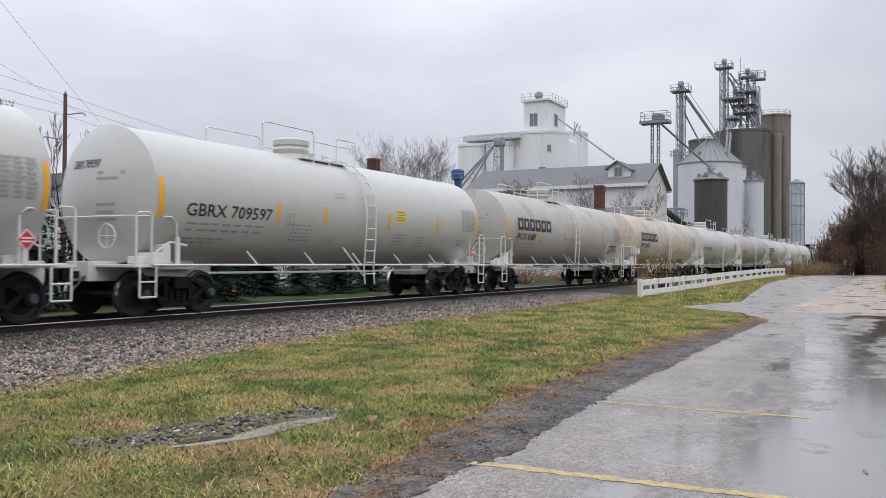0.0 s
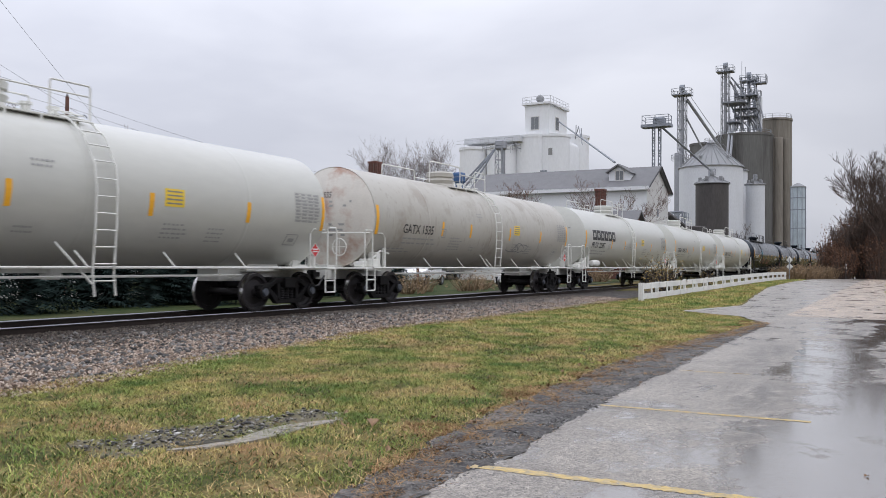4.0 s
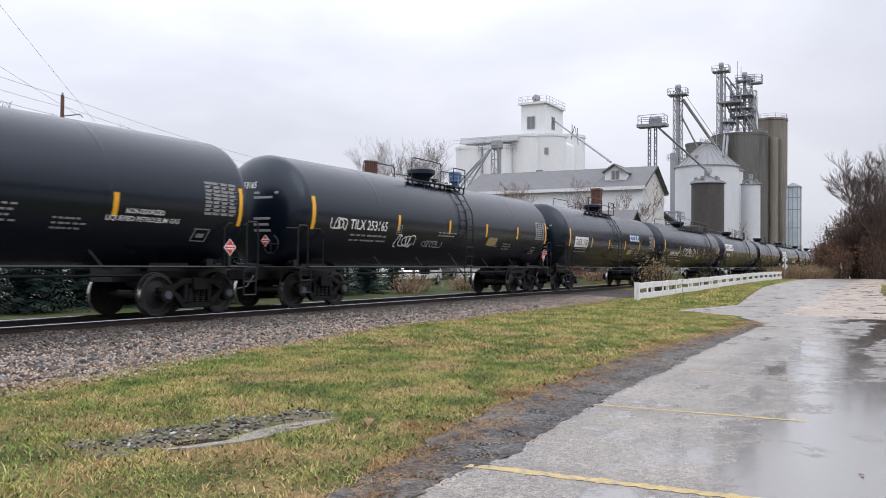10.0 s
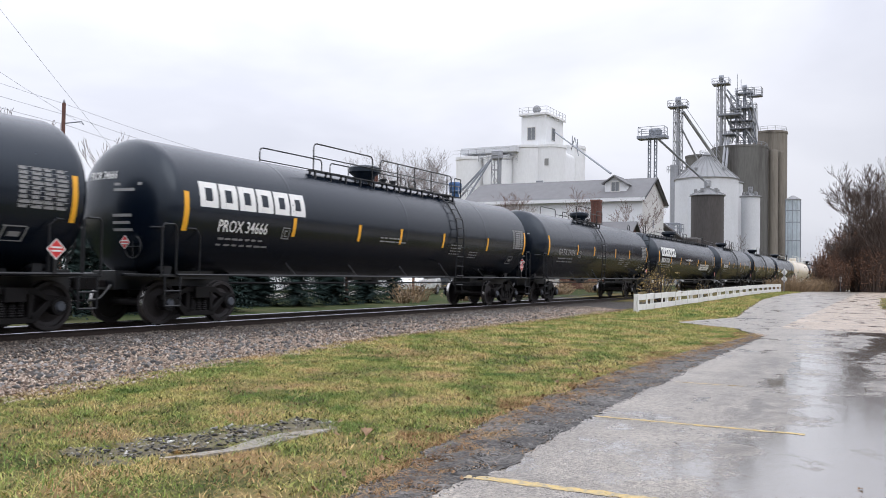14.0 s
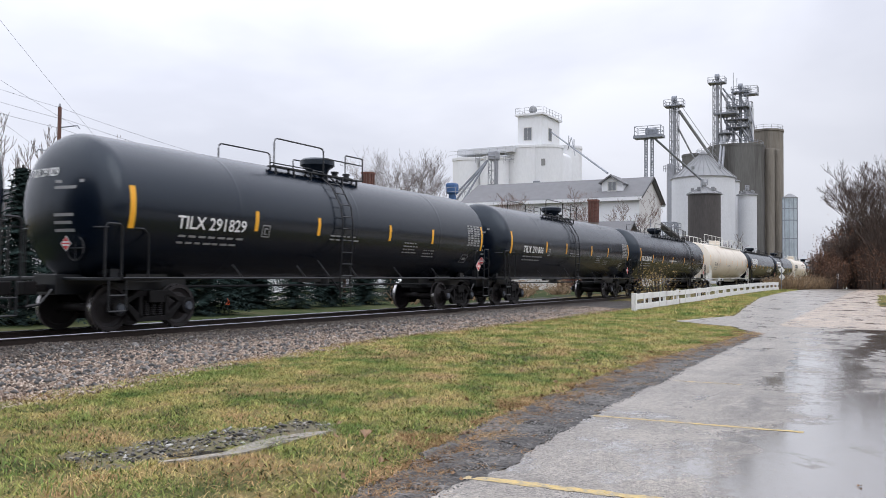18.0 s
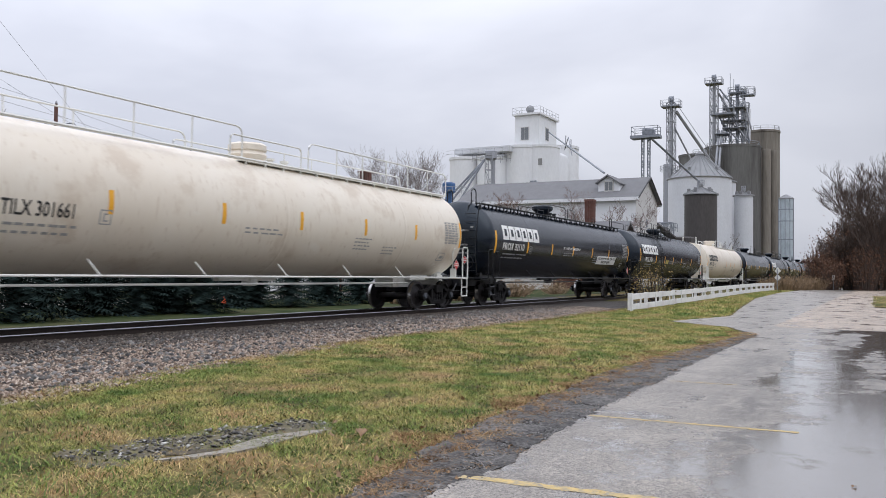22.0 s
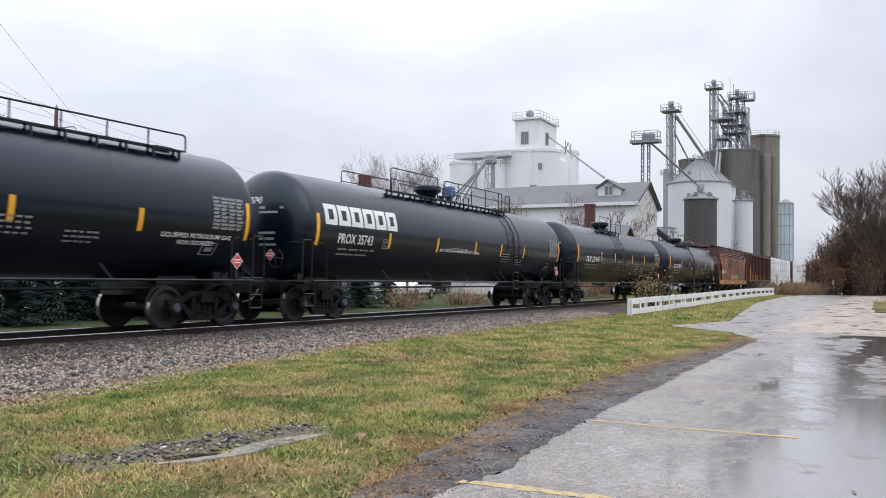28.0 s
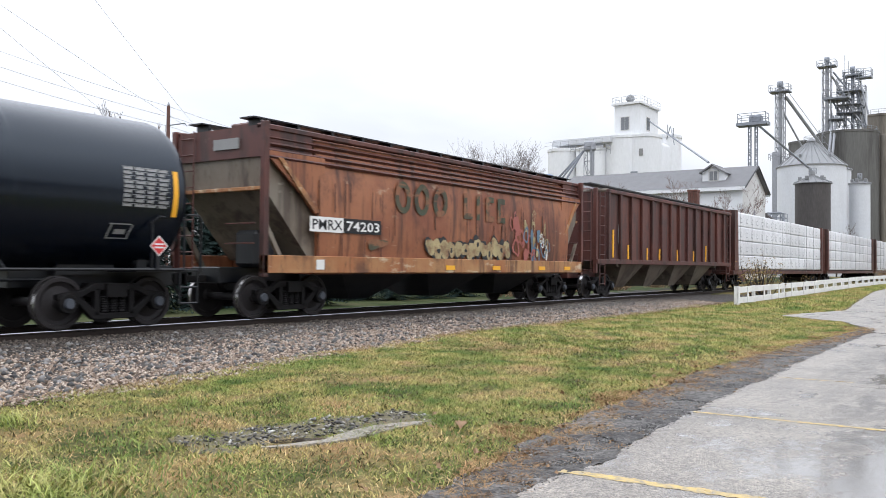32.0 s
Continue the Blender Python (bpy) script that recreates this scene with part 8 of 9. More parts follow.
for x, y in ((90.0, 5.1),):
    wp = thing("marker_stake", pose(x, y, ground_z(x, y)), "white painted marker stake at the lane's edge", "marker post", "lane stakes")
    part("stake", tube(bmesh.new(), [(0, 0, -0.1), (0, 0, 1.6)], 0.03, 5), LEG_DARK, wp)
    part("plate", soft(bm_box(-0.06, -0.04, -0.09, 0.09, 1.0, 1.5), 0.005), FENCE_WHITE, wp)

# ---- grass blades, stones, leaves, the washed-out patch ----
def table(f, x0=-6.0, x1=90.0, per=40):
    vals = [f(x0 + i / per) for i in range(int((x1 - x0) * per) + 1)]
    last = len(vals) - 1
    return lambda x: vals[min(last, max(0, int((x - x0) * per + 0.5)))]


lawn_edge, tar_edge, stone_edge = table(grass_y), table(edge_y), table(ballast_rim)


def bed_z(x, y):
    top = RAIL_Z - 0.16
    low = ground_z(x, y) + 0.035 * smoothstep(0.0, 0.7, y - stone_edge(x)) - 0.012
    return low + (top - low) * smoothstep(9.6, 12.2, y) + 0.03 * noise.noise((x * 1.5, y * 1.5, 2))


def quick_mesh(name, verts, tris):
    """A triangle mesh straight from arrays."""
    me = bpy.data.meshes.new(name)
    nv, nf = len(verts), len(tris)
    me.vertices.add(nv)
    me.vertices.foreach_set("co", np.ascontiguousarray(verts, dtype=np.float32).ravel())
    me.loops.add(nf * 3)
    me.loops.foreach_set("vertex_index", np.ascontiguousarray(tris, dtype=np.int32).ravel())
    me.polygons.add(nf)
    me.polygons.foreach_set("loop_start", np.arange(0, nf * 3, 3, dtype=np.int32))
    me.update(calc_edges=True)
    return me


def blades(name, spots, material, label, h0, h1, seed, lean=0.5, wide=0.006):
    """Many thin bent blades, joined; spots is an array of x, y."""
    rng = np.random.default_rng(seed)
    n = len(spots)
    z = np.array([ground_z(x, y) for x, y in spots])
    ang = rng.uniform(0, 2 * np.pi, n)
    h = rng.uniform(h0, h1, n)
    ln = h * rng.uniform(0.1, lean, n) * 2
    la = rng.uniform(0, 2 * np.pi, n)
    w = wide * rng.uniform(0.7, 1.5, n)
    base = np.column_stack([spots, z - 0.015])
    s = np.column_stack([np.cos(ang) * w, np.sin(ang) * w, np.zeros(n)])
    d = np.column_stack([np.cos(la) * ln, np.sin(la) * ln, np.zeros(n)])
    up = np.column_stack([np.zeros(n), np.zeros(n), h])
    v = np.empty((n, 5, 3))
    v[:, 0], v[:, 1] = base - s, base + s
    v[:, 2], v[:, 3] = base + d * 0.35 + up * 0.62 - s * 0.7, base + d * 0.35 + up * 0.62 + s * 0.7
    v[:, 4] = base + d + up * 0.95
    k = np.arange(n)[:, None] * 5
    me = quick_mesh(name, v.reshape(-1, 3), np.concatenate([k + np.array([0, 1, 3]), k + np.array([0, 3, 2]), k + np.array([2, 3, 4])]))
    me.materials.append(material)
    return tagged(new(name, me), label, "grass", "", "stuff")


def scatter(x0, x1, y0, y1, n, seed, keep):
    rng = np.random.default_rng(seed)
    pts = np.column_stack([rng.uniform(x0, x1, n), rng.uniform(y0, y1, n)])
    return np.array([p for p in pts if keep(p[0], p[1], rng.random())])


DEAD = ((4.7, 4.35, 0.55), (5.3, 3.95, 0.4), (4.2, 7.5, 0.5), (3.62, 5.0, 0.75), (3.9, 6.8, 0.45), (5.8, 6.05, 0.35), (4.25, 3.85, 0.4), (3.05, 4.35, 0.6), (3.3, 5.9, 0.5), (8.2, 7.4, 0.5), (12.5, 7.9, 0.7), (10.2, 6.0, 0.4))
LUSH = ((4.4, 6.05, 0.5), (7.2, 5.5, 0.7), (3.9, 5.75, 0.35), (6.3, 4.2, 0.8), (8.0, 4.3, 0.9), (7.6, 6.4, 0.6))


def blots(x, y, list_of):
    return max(math.exp(-((x - a) ** 2 + (y - b) ** 2) / r ** 2) for a, b, r in list_of)


def in_patch(x, y):
    """The washed-out hollow in the lawn: gravel and a sliver of old concrete."""
    ax, ay, bx, by = 4.65, 5.55, 6.5, 5.05
    u = max(0.0, min(1.0, ((x - ax) * (bx - ax) + (y - ay) * (by - ay)) / ((bx - ax) ** 2 + (by - ay) ** 2)))
    d = math.hypot(x - ax - u * (bx - ax), y - ay - u * (by - ay))
    return d / 0.34 + 0.75 * noise.noise((x * 2.6, y * 2.6, 0)) + 0.4 * noise.noise((x * 8, y * 8, 3))


def lawn(x, y):
    return y > lawn_edge(x) and y < stone_edge(x) + 0.18 + 0.25 * noise.noise((x * 2.3, y * 2.3, 8)) and in_patch(x, y) > 0.25 + 0.9 * ((x * 977.0 + y * 571.0) % 1.0)


def tuft(x, y):
    return (0.62 + 0.8 * noise.noise((x * 1.1, y * 1.1, 5)) + 0.6 * noise.noise((x * 4, y * 4, 9))) * (1 - 0.85 * blots(x, y, DEAD))


def dying(x, y):
    return 0.13 + 0.9 * smoothstep(0.50, 0.05, y - lawn_edge(x)) + 0.6 * smoothstep(0.10, 0.45, noise.noise((x * 0.9, y * 0.9, 31)) + 0.3 * noise.noise((x * 3, y * 3, 2))) + 0.8 * blots(x, y, DEAD)


blades("grass", scatter(2.0, 12.0, 2.8, 9.6, 270000, 1, lambda x, y, r: lawn(x, y) and r < tuft(x, y) * (0.15 + 0.85 * smoothstep(0.05, 0.5, y - lawn_edge(x)))), GRASS, "short lawn grass, green to straw, damp and patchy", 0.016, 0.048, 1, 1.3, 0.0030)
blades("grass", scatter(12.0, 32.0, 2.8, 10.4, 142000, 2, lambda x, y, r: lawn(x, y) and r < tuft(x, y)), GRASS, "short lawn grass, green to straw, damp and patchy", 0.02, 0.06, 2, 1.1, 0.0065)
blades("grass", scatter(31.5, 80.0, 5.2, 9.9, 29000, 3, lambda x, y, r: y > lawn_edge(x) and y < 9.6), GRASS, "short lawn grass at the fence", 0.05, 0.12, 3, 0.8, 0.016)
blades("grass", scatter(2.6, 30.0, 3.2, 10.0, 100000, 6, lambda x, y, r: lawn(x, y) and (r < 0.8 * smoothstep(0.12, 0.42, noise.noise((x * 0.7, y * 0.9, 57))) or r < 0.75 * blots(x, y, LUSH) * (0.6 + noise.noise((x * 4, y * 4, 7))))), GREEN_TUFT, "patches of lush darker green grass", 0.025, 0.065, 6, 1.0, 0.0042)
blades("grass", scatter(41.5, 68, -8, 2.0, 16000, 10, lambda x, y, r: y < verge_end(x) + 0.05), GRASS, "rough grass beside the lane", 0.05, 0.14, 10, 1.0, 0.012)
blades("fleck_grass", scatter(2.6, 16.0, 3.2, 9.0, 26000, 21, lambda x, y, r: lawn(x, y) and r < 0.5 + 0.9 * noise.noise((x * 2.2, y * 2.2, 17))), DARK_FLECK, "dark green and brown flecks of low weeds in the lawn", 0.02, 0.05, 21, 1.6, 0.0055)
blades("long_grass", scatter(2.4, 4.2, 4.7, 7.9, 9000, 8, lambda x, y, r: lawn(x, y) and r < blots(x, y, ((2.95, 5.25, 0.4), (3.9, 7.55, 0.2), (2.7, 5.7, 0.35)))), LONG_GRASS, "pale yellow-green tufts of longer grass", 0.06, 0.13, 8, 1.3, 0.005)
blades("edge_straw", scatter(2.5, 24.0, 2.8, 4.8, 170000, 7, lambda x, y, r: -0.26 < y - lawn_edge(x) < 0.10 + 0.75 * max(0, 0.15 + noise.noise((x * 1.6, y * 1.6, 12))) and r < 1.0 + noise.noise((x * 3, y * 3, 4))), EDGE_STRAW, "matted brown dead grass along the tarmac rim", 0.015, 0.055, 7, 2.4, 0.0036)
blades("edge_straw", scatter(3.5, 23.0, 2.7, 4.1, 60000, 9, lambda x, y, r: tar_edge(x) < y < lawn_edge(x) + 0.05 and r < 1.2 * smoothstep(-0.08 - 0.10 * smoothstep(8, 13, x), 0.22, noise.noise((x * 1.9, y * 2.2, 22)) + 0.35 * (y - lawn_edge(x)) + 0.16)), EDGE_STRAW, "clumps of brown grass growing through the tarmac rim", 0.015, 0.05, 9, 2.2, 0.004)
blades("edge_straw", scatter(8.5, 20.0, 2.6, 3.4, 26000, 22, lambda x, y, r: abs(y - tar_edge(x)) < 0.16 and r < 1.3 * smoothstep(0.10, 0.32, noise.noise((x * 0.8, 3.0, 41)) + 0.3 * noise.noise((x * 4, y * 4, 2)))), EDGE_STRAW, "brown dead grass and leaf litter washed along the tarmac edge", 0.01, 0.035, 22, 2.6, 0.0045)
blades("straw", scatter(2.0, 28.0, 2.8, 10.4, 185000, 4, lambda x, y, r: lawn(x, y) and r < dying(x, y)), STRAW, "dry straw-coloured grass among the lawn", 0.012, 0.04, 4, 2.0, 0.0036)
blades("straw", scatter(3.0, 34.0, 7.9, 10.7, 34000, 5, lambda x, y, r: abs(y - stone_edge(x) - 0.02) < 0.15 + (0.55 if x > 16 else 0.22) * r and noise.noise((x * 1.2, y * 1.2, 3)) > -0.15), EDGE_STRAW, "reddish dead grass along the ballast", 0.02, 0.07, 5, 1.6, 0.006)


def ground_z_lot(x, y):
    return ground_z(x, y) + 0.012


def in_slab(x, y):
    return 4.75 < x < 6.5 and 4.72 < y < 5.06 - 0.04 * (x - 5.0)


def stones(name, pts, z_of, smin, smax, material, label, seed, flat=0.7):
    """Angular crushed stones, joined."""
    rng = np.random.default_rng(seed)
    tpl = np.array([(1, 0, 0), (-1, 0, 0), (0, 1, 0), (0, -1, 0), (0, 0, 1), (0, 0, -1), (0.6, 0.6, 0.5), (-0.6, 0.5, -0.5)], float)
    tri = np.array([(0, 6, 4), (6, 2, 4), (2, 1, 4), (1, 3, 4), (3, 0, 4), (0, 2, 6), (2, 0, 5), (7, 2, 5), (1, 7, 5), (3, 1, 5), (0, 3, 5), (1, 2, 7)])
    n = len(pts)
    v = np.repeat(tpl[None], n, 0) * rng.uniform(0.65, 1.25, (n, 8, 3))
    a = rng.uniform(0, 2 * np.pi, n)
    c, s = np.cos(a)[:, None], np.sin(a)[:, None]
    size = rng.uniform(smin, smax, n)[:, None]
    x = (v[..., 0] * c - v[..., 1] * s) * size
    y = (v[..., 0] * s + v[..., 1] * c) * size * 0.8
    tilt = rng.uniform(-0.5, 0.5, n)[:, None]
    z = v[..., 2] * size * flat + x * tilt
    base_z = np.array([z_of(p[0], p[1]) for p in pts])[:, None] + size * 0.25
    verts = np.stack([x + pts[:, 0][:, None], y + pts[:, 1][:, None], z + base_z], -1).reshape(-1, 3)
    faces = (np.arange(n)[:, None, None] * 8 + tri[None]).reshape(-1, 3)
    me = quick_mesh(name, verts, faces)
    me.materials.append(material)
    return tagged(new(name, me), label, "gravel", "", "stuff")


stones("ballast_stones", scatter(3.0, 14.0, 7.9, 13.2, 58000, 11, lambda x, y, r: stone_edge(x) - 0.05 - 0.35 * r * r < y < 10.8 + 1.8 * r), bed_z, 0.012, 0.034, STONE, "crushed grey, tan and pinkish ballast stones", 11)
stones("ballast_stones", scatter(14.0, 34.0, 7.9, 13.4, 40000, 12, lambda x, y, r: stone_edge(x) - 0.05 - 0.35 * r * r < y < 10.8 + 1.8 * r), bed_z, 0.018, 0.044, STONE, "crushed grey, tan and pinkish ballast stones", 12)
stones("ballast_stones", scatter(3.0, 30.0, 8.2, 12.8, 5000, 16, lambda x, y, r: y > stone_edge(x) + 0.1), bed_z, 0.03, 0.065, STONE_DARK, "scattered darker ballast stones", 16)
stones("ballast_stones", scatter(3.0, 34.0, 10.6, 13.6, 44000, 18, lambda x, y, r: y > 10.8 + 1.8 * r), bed_z, 0.022, 0.048, STONE_TRACKSIDE, "darker brown ballast stones beside the rail", 18)
stones("rim_grit", scatter(3.5, 23.0, 2.7, 4.0, 52000, 13, lambda x, y, r: tar_edge(x) - 0.06 < y < lawn_edge(x) + 0.12), ground_z, 0.006, 0.020, STONE_DARK, "dark wet grit on the tarmac rim", 13)
stones("rim_lumps", scatter(3.5, 23.0, 2.7, 4.0, 900, 17, lambda x, y, r: tar_edge(x) - 0.02 < y < lawn_edge(x) + 0.05), ground_z, 0.014, 0.034, ASPHALT_EDGE, "broken lumps of tarmac along the rim", 17, 0.45)
stones("lot_grit", scatter(4.0, 15.0, -2.5, 2.95, 12000, 19, lambda x, y, r: y < tar_edge(x) and r < 0.55 + 0.8 * noise.noise((x * 0.8, y * 0.8, 6))), ground_z_lot, 0.002, 0.0045, STONE_GRIT, "loose grit on the worn tarmac", 19)
stones("patch_gravel", scatter(3.7, 7.3, 4.2, 6.6, 3200, 14, lambda x, y, r: in_patch(x, y) < 0.55 + 0.6 * r * r and not in_slab(x, y)), ground_z, 0.007, 0.022, STONE_MIX, "mixed grey gravel in a washed-out hollow", 14, 0.4)
stones("patch_gravel", scatter(4.2, 6.9, 4.6, 6.2, 420, 15, lambda x, y, r: in_patch(x, y) < 0.9 and not in_slab(x, y)), ground_z, 0.014, 0.040, STONE_MIX, "larger pale and dark stones in the hollow", 15, 0.45)

hol_v, hol_f = [], []
for i in range(57):
    for j in range(41):
        x, y = 4.0 + i * 0.055, 4.2 + j * 0.06
        hol_v.append((x, y, ground_z(x, y) - 0.004 + 0.010 * noise.noise((x * 6, y * 6, 1)) - 0.02 * smoothstep(0.9, 1.5, in_patch(x, y))))
for i in range(56):
    for j in range(40):
        k = i * 41 + j
        if in_patch(*hol_v[k][:2]) < 1.15:
            hol_f.append((k, k + 41, k + 42, k + 1))
tagged(new("washed_out_hollow", merge_arrays("washed_out_hollow", hol_v, hol_f, MUD)), "muddy wet hollow in the lawn", "mud", "", "structure")
slab_bm = bmesh.new()
SLAB_MID = ((4.72, 5.10, 0.02), (5.0, 4.95, 0.06), (5.35, 4.86, 0.10), (5.7, 4.87, 0.14), (6.0, 4.86, 0.13), (6.25, 4.80, 0.09), (6.5, 4.74, 0.02))
edge_a = [(x + 0.03 * noise.noise((x * 7, 1, 1)), y - w * 0.8 + 0.03 * noise.noise((x * 9, 2, 1))) for x, y, w in SLAB_MID]
edge_b = [(x + 0.03 * noise.noise((x * 7, 4, 1)), y + w + 0.04 * noise.noise((x * 9, 5, 1))) for x, y, w in SLAB_MID]
outline = edge_a + edge_b[::-1]
top = [slab_bm.verts.new((x, y, ground_z(x, y) + 0.008)) for x, y in outline]
low = [slab_bm.verts.new((x, y, ground_z(x, y) - 0.05)) for x, y in outline]
slab_bm.faces.new(top)
bridge(slab_bm, low, top)
solid("concrete_sliver", slab_bm, CONCRETE_SLAB, "worn wet sliver of old concrete in the lawn", "pavement", kind="structure")
pud = bmesh.new()
pud.faces.new([pud.verts.new((x, y, ground_z(x, y) + 0.011)) for x, y in ((4.84, 5.16), (4.92, 5.06), (5.05, 5.0), (5.2, 4.93), (5.3, 4.93), (5.22, 5.04), (5.08, 5.14), (4.94, 5.2))])
solid("puddle", pud, WATER, "small dark puddle in the hollow", "puddle", kind="structure")

# fallen leaves and litter
def leaf_bm_big():
    bm = bmesh.new()
    rim = [bm.verts.new((math.cos(a) * r, math.sin(a) * r * 0.7, 0.05 * abs(math.sin(a)) + 0.02 * math.cos(3 * a))) for a, r in [(i * math.pi / 7, 0.135 if i % 2 else 0.105) for i in range(14)]]
    mid = bm.verts.new((0, 0, -0.01))
    for i in range(14):
        bm.faces.new((rim[i], rim[(i + 1) % 14], mid))
    return bm


lr = random.Random(77)
leaf_bm = bmesh.new()
vs = [leaf_bm.verts.new((math.cos(a) * r, math.sin(a) * r * 0.8, 0.015 * math.cos(2 * a))) for a, r in [(i * math.pi / 5, 0.055 if i % 2 else 0.035) for i in range(10)]]
leaf_bm.faces.new(vs)
leaf_me = mesh_of("leaf", leaf_bm, LEAF_LITTER)
for i in range(40):
    x = lr.uniform(3.5, 14)
    y = lawn_edge(x) + abs(lr.gauss(0, 0.9)) * lr.random()
    tagged(share("leaf", leaf_me, None, pose(x, y, ground_z(x, y) + 0.05, lr.uniform(-40, 40), lr.uniform(-40, 40), lr.uniform(0, 360)) @ Matrix.Scale(0.75, 4)), "curled brown fallen leaf on the grass", "leaf", "fallen leaves")
for i in range(60):
    x = lr.uniform(5, 23)
    y = lr.uniform(tar_edge(x) - 0.05, lawn_edge(x) + 0.3)
    tagged(share("leaf", leaf_me, None, pose(x, y, ground_z(x, y) + 0.03, lr.uniform(-25, 25), lr.uniform(-25, 25), lr.uniform(0, 360)) @ Matrix.Scale(lr.uniform(0.3, 0.6), 4)), "small brown leaf on the broken tarmac rim", "leaf", "fallen leaves")
big = solid("leaf", leaf_bm_big(), LEAF_LITTER, "large tan curled leaf on the grass", "leaf", "fallen leaves", m=pose(6.4, 4.29, 0.035, 5, -6, 30) @ Matrix.Scale(0.72, 4))
for i in range(8):
    x, y = lr.uniform(5, 22), lr.uniform(-3, 2.7)
    tagged(share("leaf", leaf_me, None, pose(x, y, ground_z(x, y) + 0.022, lr.uniform(-10, 10), lr.uniform(-10, 10), lr.uniform(0, 360)) @ Matrix.Scale(0.45, 4)), "small dark leaf on the wet tarmac", "leaf", "fallen leaves")

# ---- the street beyond the track ----
def house(name, x, y, w, d, eave, ridge, walls, roof, label, chimney=None, turn=0.0, windows=3):
    h = thing(name, pose(x, y, ground_z(x, y), 0, 0, turn), label, "house", "houses beyond the track")
    bm = slab(bmesh.new(), [(0, -0.2), (w, -0.2), (w, eave), (w / 2, ridge), (0, eave)], 0, d)
    bmesh.ops.recalc_face_normals(bm, faces=list(bm.faces))
    part("wall", bm, walls, h)
    for s in (-1, 1):
        xe = -0.4 if s < 0 else w + 0.4
        zz = eave - 0.4 * (ridge - eave) / (w / 2)
        ro = slab(bmesh.new(), [(xe, zz + 0.02), (w / 2, ridge + 0.02), (w / 2, ridge + 0.22), (xe, zz + 0.2)], -0.4, d + 0.4)
        bmesh.ops.recalc_face_normals(ro, faces=list(ro.faces))
        part("roof", ro, roof, h)
    for i in range(windows):
        u = w * (i + 0.5) / windows
        fr_ = part("window", bm_box(u - 0.6, u + 0.6, -0.06, 0.0, 0.9, 2.3), SIDING, h)
        part("pane", bm_box(u - 0.5, u + 0.5, -0.075, -0.062, 1.0, 2.2), GLASS, fr_)
        v = d * (i + 0.5) / windows
        fr_ = part("window", bm_box(-0.06, 0.0, v - 0.6, v + 0.6, 0.9, 2.3), SIDING, h)
        part("pane", bm_box(-0.075, -0.062, v - 0.5, v + 0.5, 1.0, 2.2), GLASS, fr_)
    if chimney:
        cx, cy, top, cw = chimney
        ch = part("chimney", bm_box(cx - cw / 2 - 0.06, cx + cw / 2 + 0.06, cy - cw / 2 - 0.06, cy + cw / 2 + 0.06, top - 0.16, top), BRICK, h, "red brick chimney")
        me = mesh_of("brick", soft(bm_box(-0.105, 0.105, -0.05, 0.05, -0.032, 0.032), 0.005), BRICK)
        core = bm_box(cx - cw / 2 + 0.02, cx + cw / 2 - 0.02, cy - cw / 2 + 0.02, cy + cw / 2 - 0.02, eave - 0.5, top - 0.16)
        part("chimney_core", core, MORTAR, ch)
        rows = int(min(1.9, top - eave) / 0.075)
        for r in range(rows):
            z = top - 0.20 - r * 0.075
            k = max(2, int(cw / 0.22))
            for i in range(k):
                off = (0.11 if r % 2 else 0.0)
                u = -cw / 2 + (i + 0.5) * cw / k
                share("brick", me, ch, pose(cx + u * 0.98 + (off - 0.05) * 0.3, cy - cw / 2 + 0.01, z))
                share("brick", me, ch, pose(cx - cw / 2 + 0.01, cy + u * 0.98, z, 0, 0, 90))
    return h


MORTAR = mat("mortar", (0.22, 0.19, 0.17), 0.9, vary=0.2)
house("house", 60.0, 38.0, 9.0, 8.0, 4.2, 7.4, SIDING, SHINGLE, "white-sided house with a red brick chimney", (2.4, 3.9, 10.4, 0.85))
house("house", 69.0, 20.9, 8.0, 7.0, 3.2, 5.9, BRICK, SHINGLE, "low brick house with a grey roof and chimney", (2.2, 2.8, 7.95, 0.75))
house("house", 30.0, 46.0, 10.0, 8.0, 4.0, 6.8, SIDING, SHINGLE_DARK, "white-sided house half hidden by spruces")
house("garage", 44.0, 37.0, 7.0, 6.0, 2.8, 4.4, SIDING, SHINGLE_DARK, "white-sided garage behind the spruces", windows=2)
house("house", 58.0, 25.5, 9.0, 7.0, 3.0, 5.4, SIDING_WARM, SHINGLE, "pale-sided low building by the crossing street")
sheet("side_street", steps((-40, 160, 10)), lambda x: [28.2, 30.5, 33.2], ASPHALT, "wet grey street beyond the rail line", "road", lift=0.02)


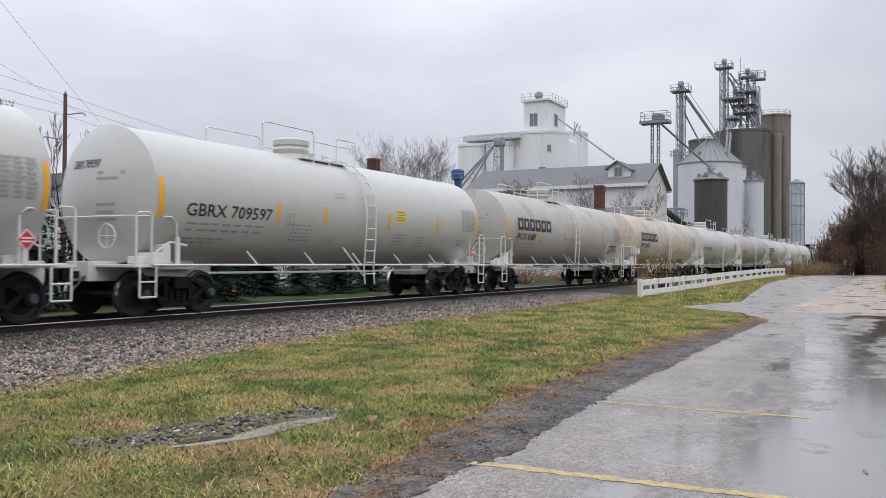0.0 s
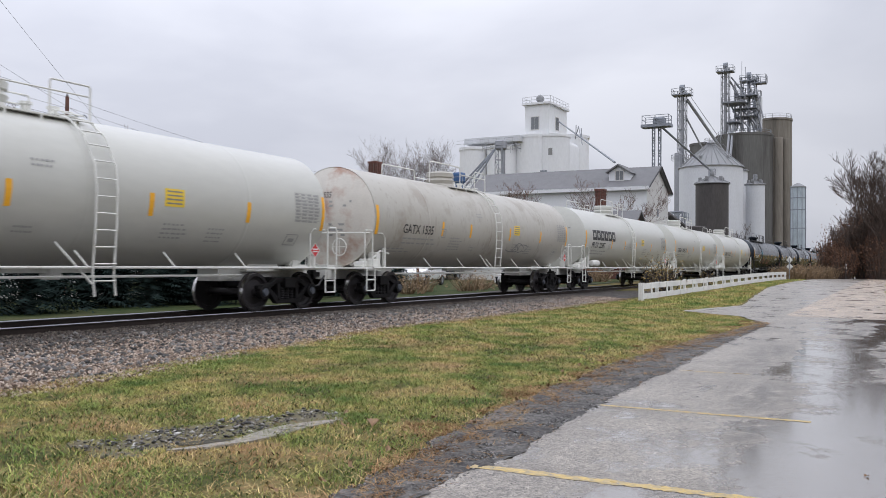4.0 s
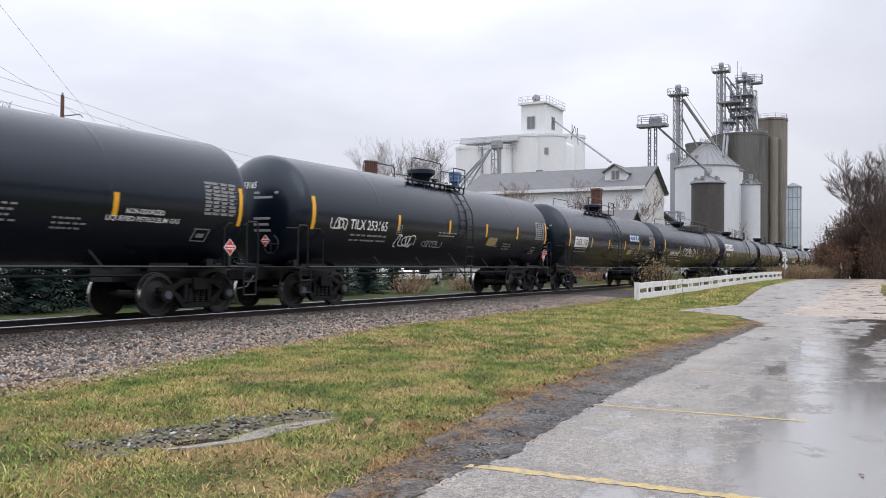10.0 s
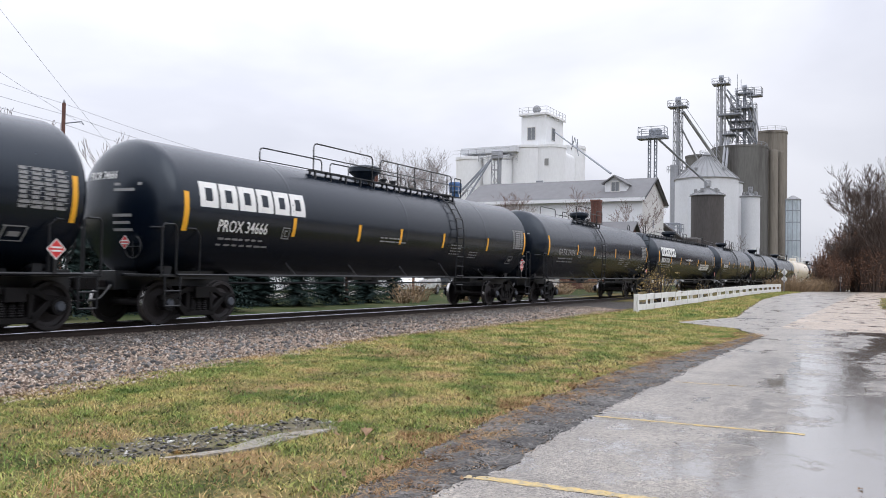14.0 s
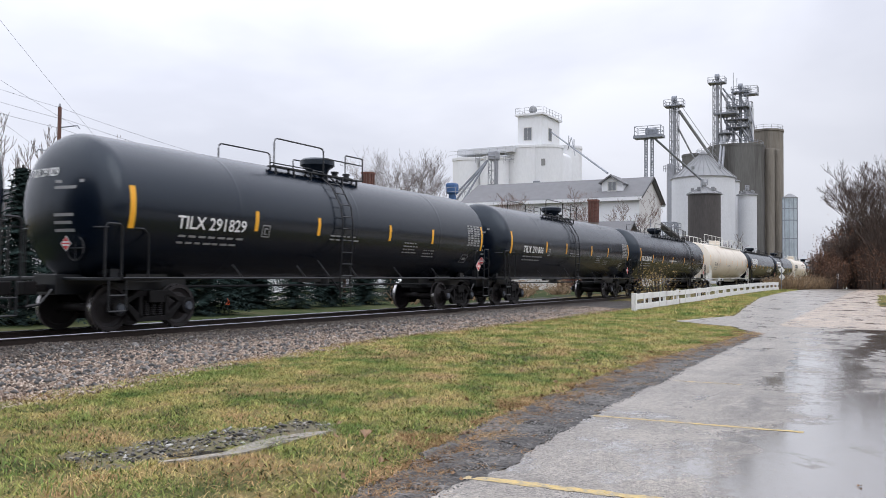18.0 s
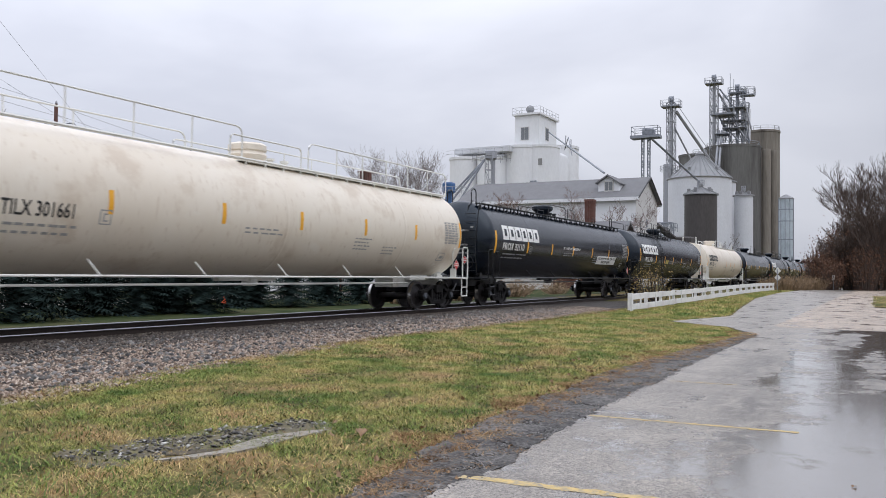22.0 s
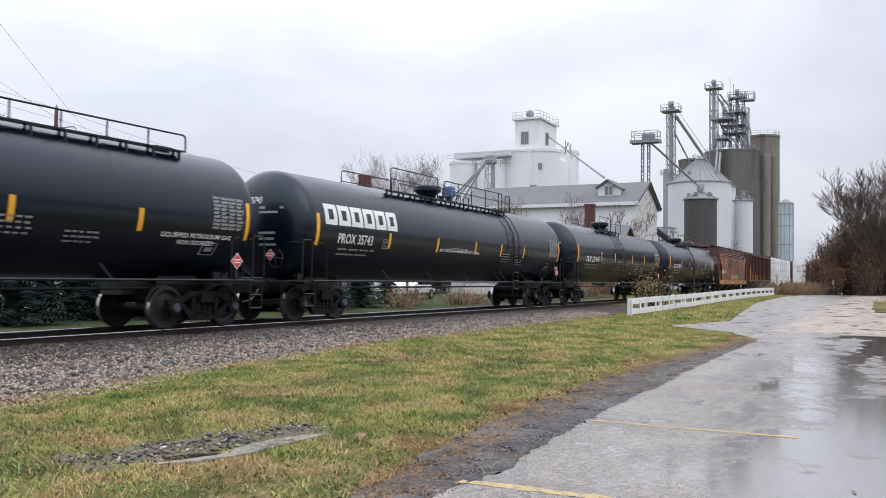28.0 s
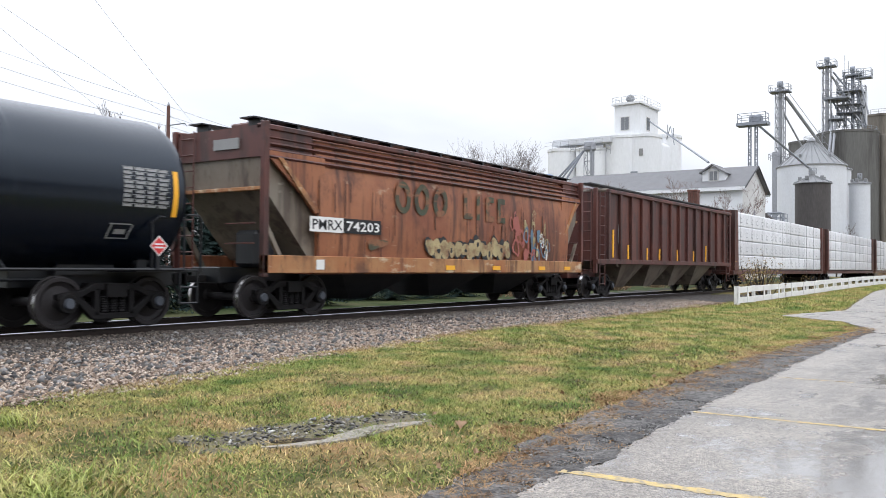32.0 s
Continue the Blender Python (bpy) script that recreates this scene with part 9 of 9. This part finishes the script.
def parked_car(x, y, turn, paint, label, tall=1.45):
    c = thing("parked_car", pose(x, y, ground_z(x, y) + 0.02, 0, 0, turn), label, "car", "parked cars")
    prof = [(-2.2, 0.35), (-2.25, 0.75), (-1.9, 0.92), (-1.3, 0.98), (-0.75, tall - 0.05), (0.9, tall), (1.6, 1.05), (2.2, 0.95), (2.25, 0.4)]
    bm = slab(bmesh.new(), prof, -0.85, 0.85)
    bmesh.ops.recalc_face_normals(bm, faces=list(bm.faces))
    part("body", soft(bm, 0.07, 2), paint, c, smooth=True)
    for s in (-1, 1):
        g = slab(bmesh.new(), [(-1.15, 0.98), (-0.7, tall - 0.12), (0.8, tall - 0.1), (1.35, 1.02)], s * 0.852, s * 0.862)
        part("side_window", g, GLASS, c)
        for wx in (-1.4, 1.4):
            ty = part("wheel", lathe(bmesh.new(), [(0.18, -0.1), (0.31, -0.1), (0.33, -0.06), (0.33, 0.06), (0.31, 0.1), (0.18, 0.1)], 18, "y", (wx, s * 0.78, 0.33)), RUBBER, c)
            part("hubcap", lathe(bmesh.new(), [(0.18, -0.105), (0.17, 0.105)], 12, "y", (wx, s * 0.78, 0.33)), LEG_STEEL, ty)
        part("headlight", bm_box(-2.26, -2.18, s * 0.6 - 0.18, s * 0.6 + 0.18, 0.62, 0.76), INK_WHITE, c)
    return c


parked_car(44.5, 26.3, 10, CAR_PAINTS[0], "white parked car on the side street")
parked_car(50.5, 30.0, 0, CAR_PAINTS[0], "white parked van on the side street", 1.9)
parked_car(56.0, 31.5, 0, CAR_PAINTS[1], "dark parked car on the side street")
parked_car(64.0, 31.0, 0, CAR_PAINTS[2], "silver parked car on the side street")
cone = thing("marker_flag", pose(24.0, 22.5, ground_z(24, 22.5)), "small orange-red marker flag in the lawn", "marker flag")
part("stick", tube(bmesh.new(), [(0, 0, 0), (0, 0, 0.45)], 0.008, 4), LEG_STEEL, cone)
part("flag", slab(bmesh.new(), [(-0.10, 0.25), (0.10, 0.25), (0.02, 0.5)], -0.03, 0.03), RED_ORANGE, cone)
gate = thing("yard_gate", pose(16.2, 26.4, ground_z(16, 26)), "white yard gate of upright slats between posts", "gate")
for i in range(12):
    part("slat", bm_box(i * 0.13, i * 0.13 + 0.07, 0, 0.03, 0.1, 1.35), FENCE_WHITE, gate)
for z in (0.3, 1.1):
    part("rail", bm_box(-0.1, 1.65, 0.03, 0.07, z, z + 0.09), FENCE_WHITE, gate)
for x in (-0.15, 1.62):
    part("post", bm_box(x - 0.06, x + 0.06, 0, 0.12, -0.1, 1.5), POLE, gate)
for x, y in ((33.2, 23.6), (36.0, 24.2), (38.5, 23.0)):
    pb = thing("timber_post", pose(x, y, ground_z(x, y)), "dark upright timber post in the lawn", "post", "lawn posts")
    part("shaft", tube(bmesh.new(), [(0, 0, -0.2), (0, 0, 1.7)], 0.08, 8), POLE, pb)


# ---- what moves ----
# slack running in and out of the train: small leads and lags, in metres, at whole seconds
SLACK = {3: 0.35, 8: 0.25, 11: 0.1, 12: 0.2, 17: 0.1, 18: 0.35, 19: -0.05, 20: 0.4, 21: 0.2, 24: -0.3, 29: 0.2, 31: -0.25, 32: 0.3}


def train_shift(t):
    k = min(31, max(0, int(t)))
    u = smoothstep(0.0, 1.0, t - k)
    lag = SLACK.get(k, 0.0) * (1 - u) + SLACK.get(k + 1, 0.0) * u
    return SPEED * (t - 16) + GAIN * (t - 16) ** 2 - lag


def motions():
    for car, x16, half, wheels in MOVERS:
        walk(car, [(t, pose(x16 - train_shift(t), TRACK_Y, RAIL_Z)) for t in range(33)])
        # wheels turn while the car is near enough to see them turn
        near = [k for k in range(0, 32 * FPS + 1) if -16 - half < x16 - train_shift(k / FPS) < 48]
        if len(near) < 2:
            continue
        ticks = sorted({0, *near, 32 * FPS})
        first = near[0]
        for w in wheels:
            place = w.matrix_basis.translation.copy()
            rows = []
            for k in ticks:
                kk = min(max(k, first), near[-1])
                turn = -math.degrees((train_shift(kk / FPS) - train_shift(first / FPS)) / WHEEL_R)
                rows.append((k / FPS, pose(place.x, place.y, place.z, 0, turn % 360, 0)))
            walk(w, rows)


motions()
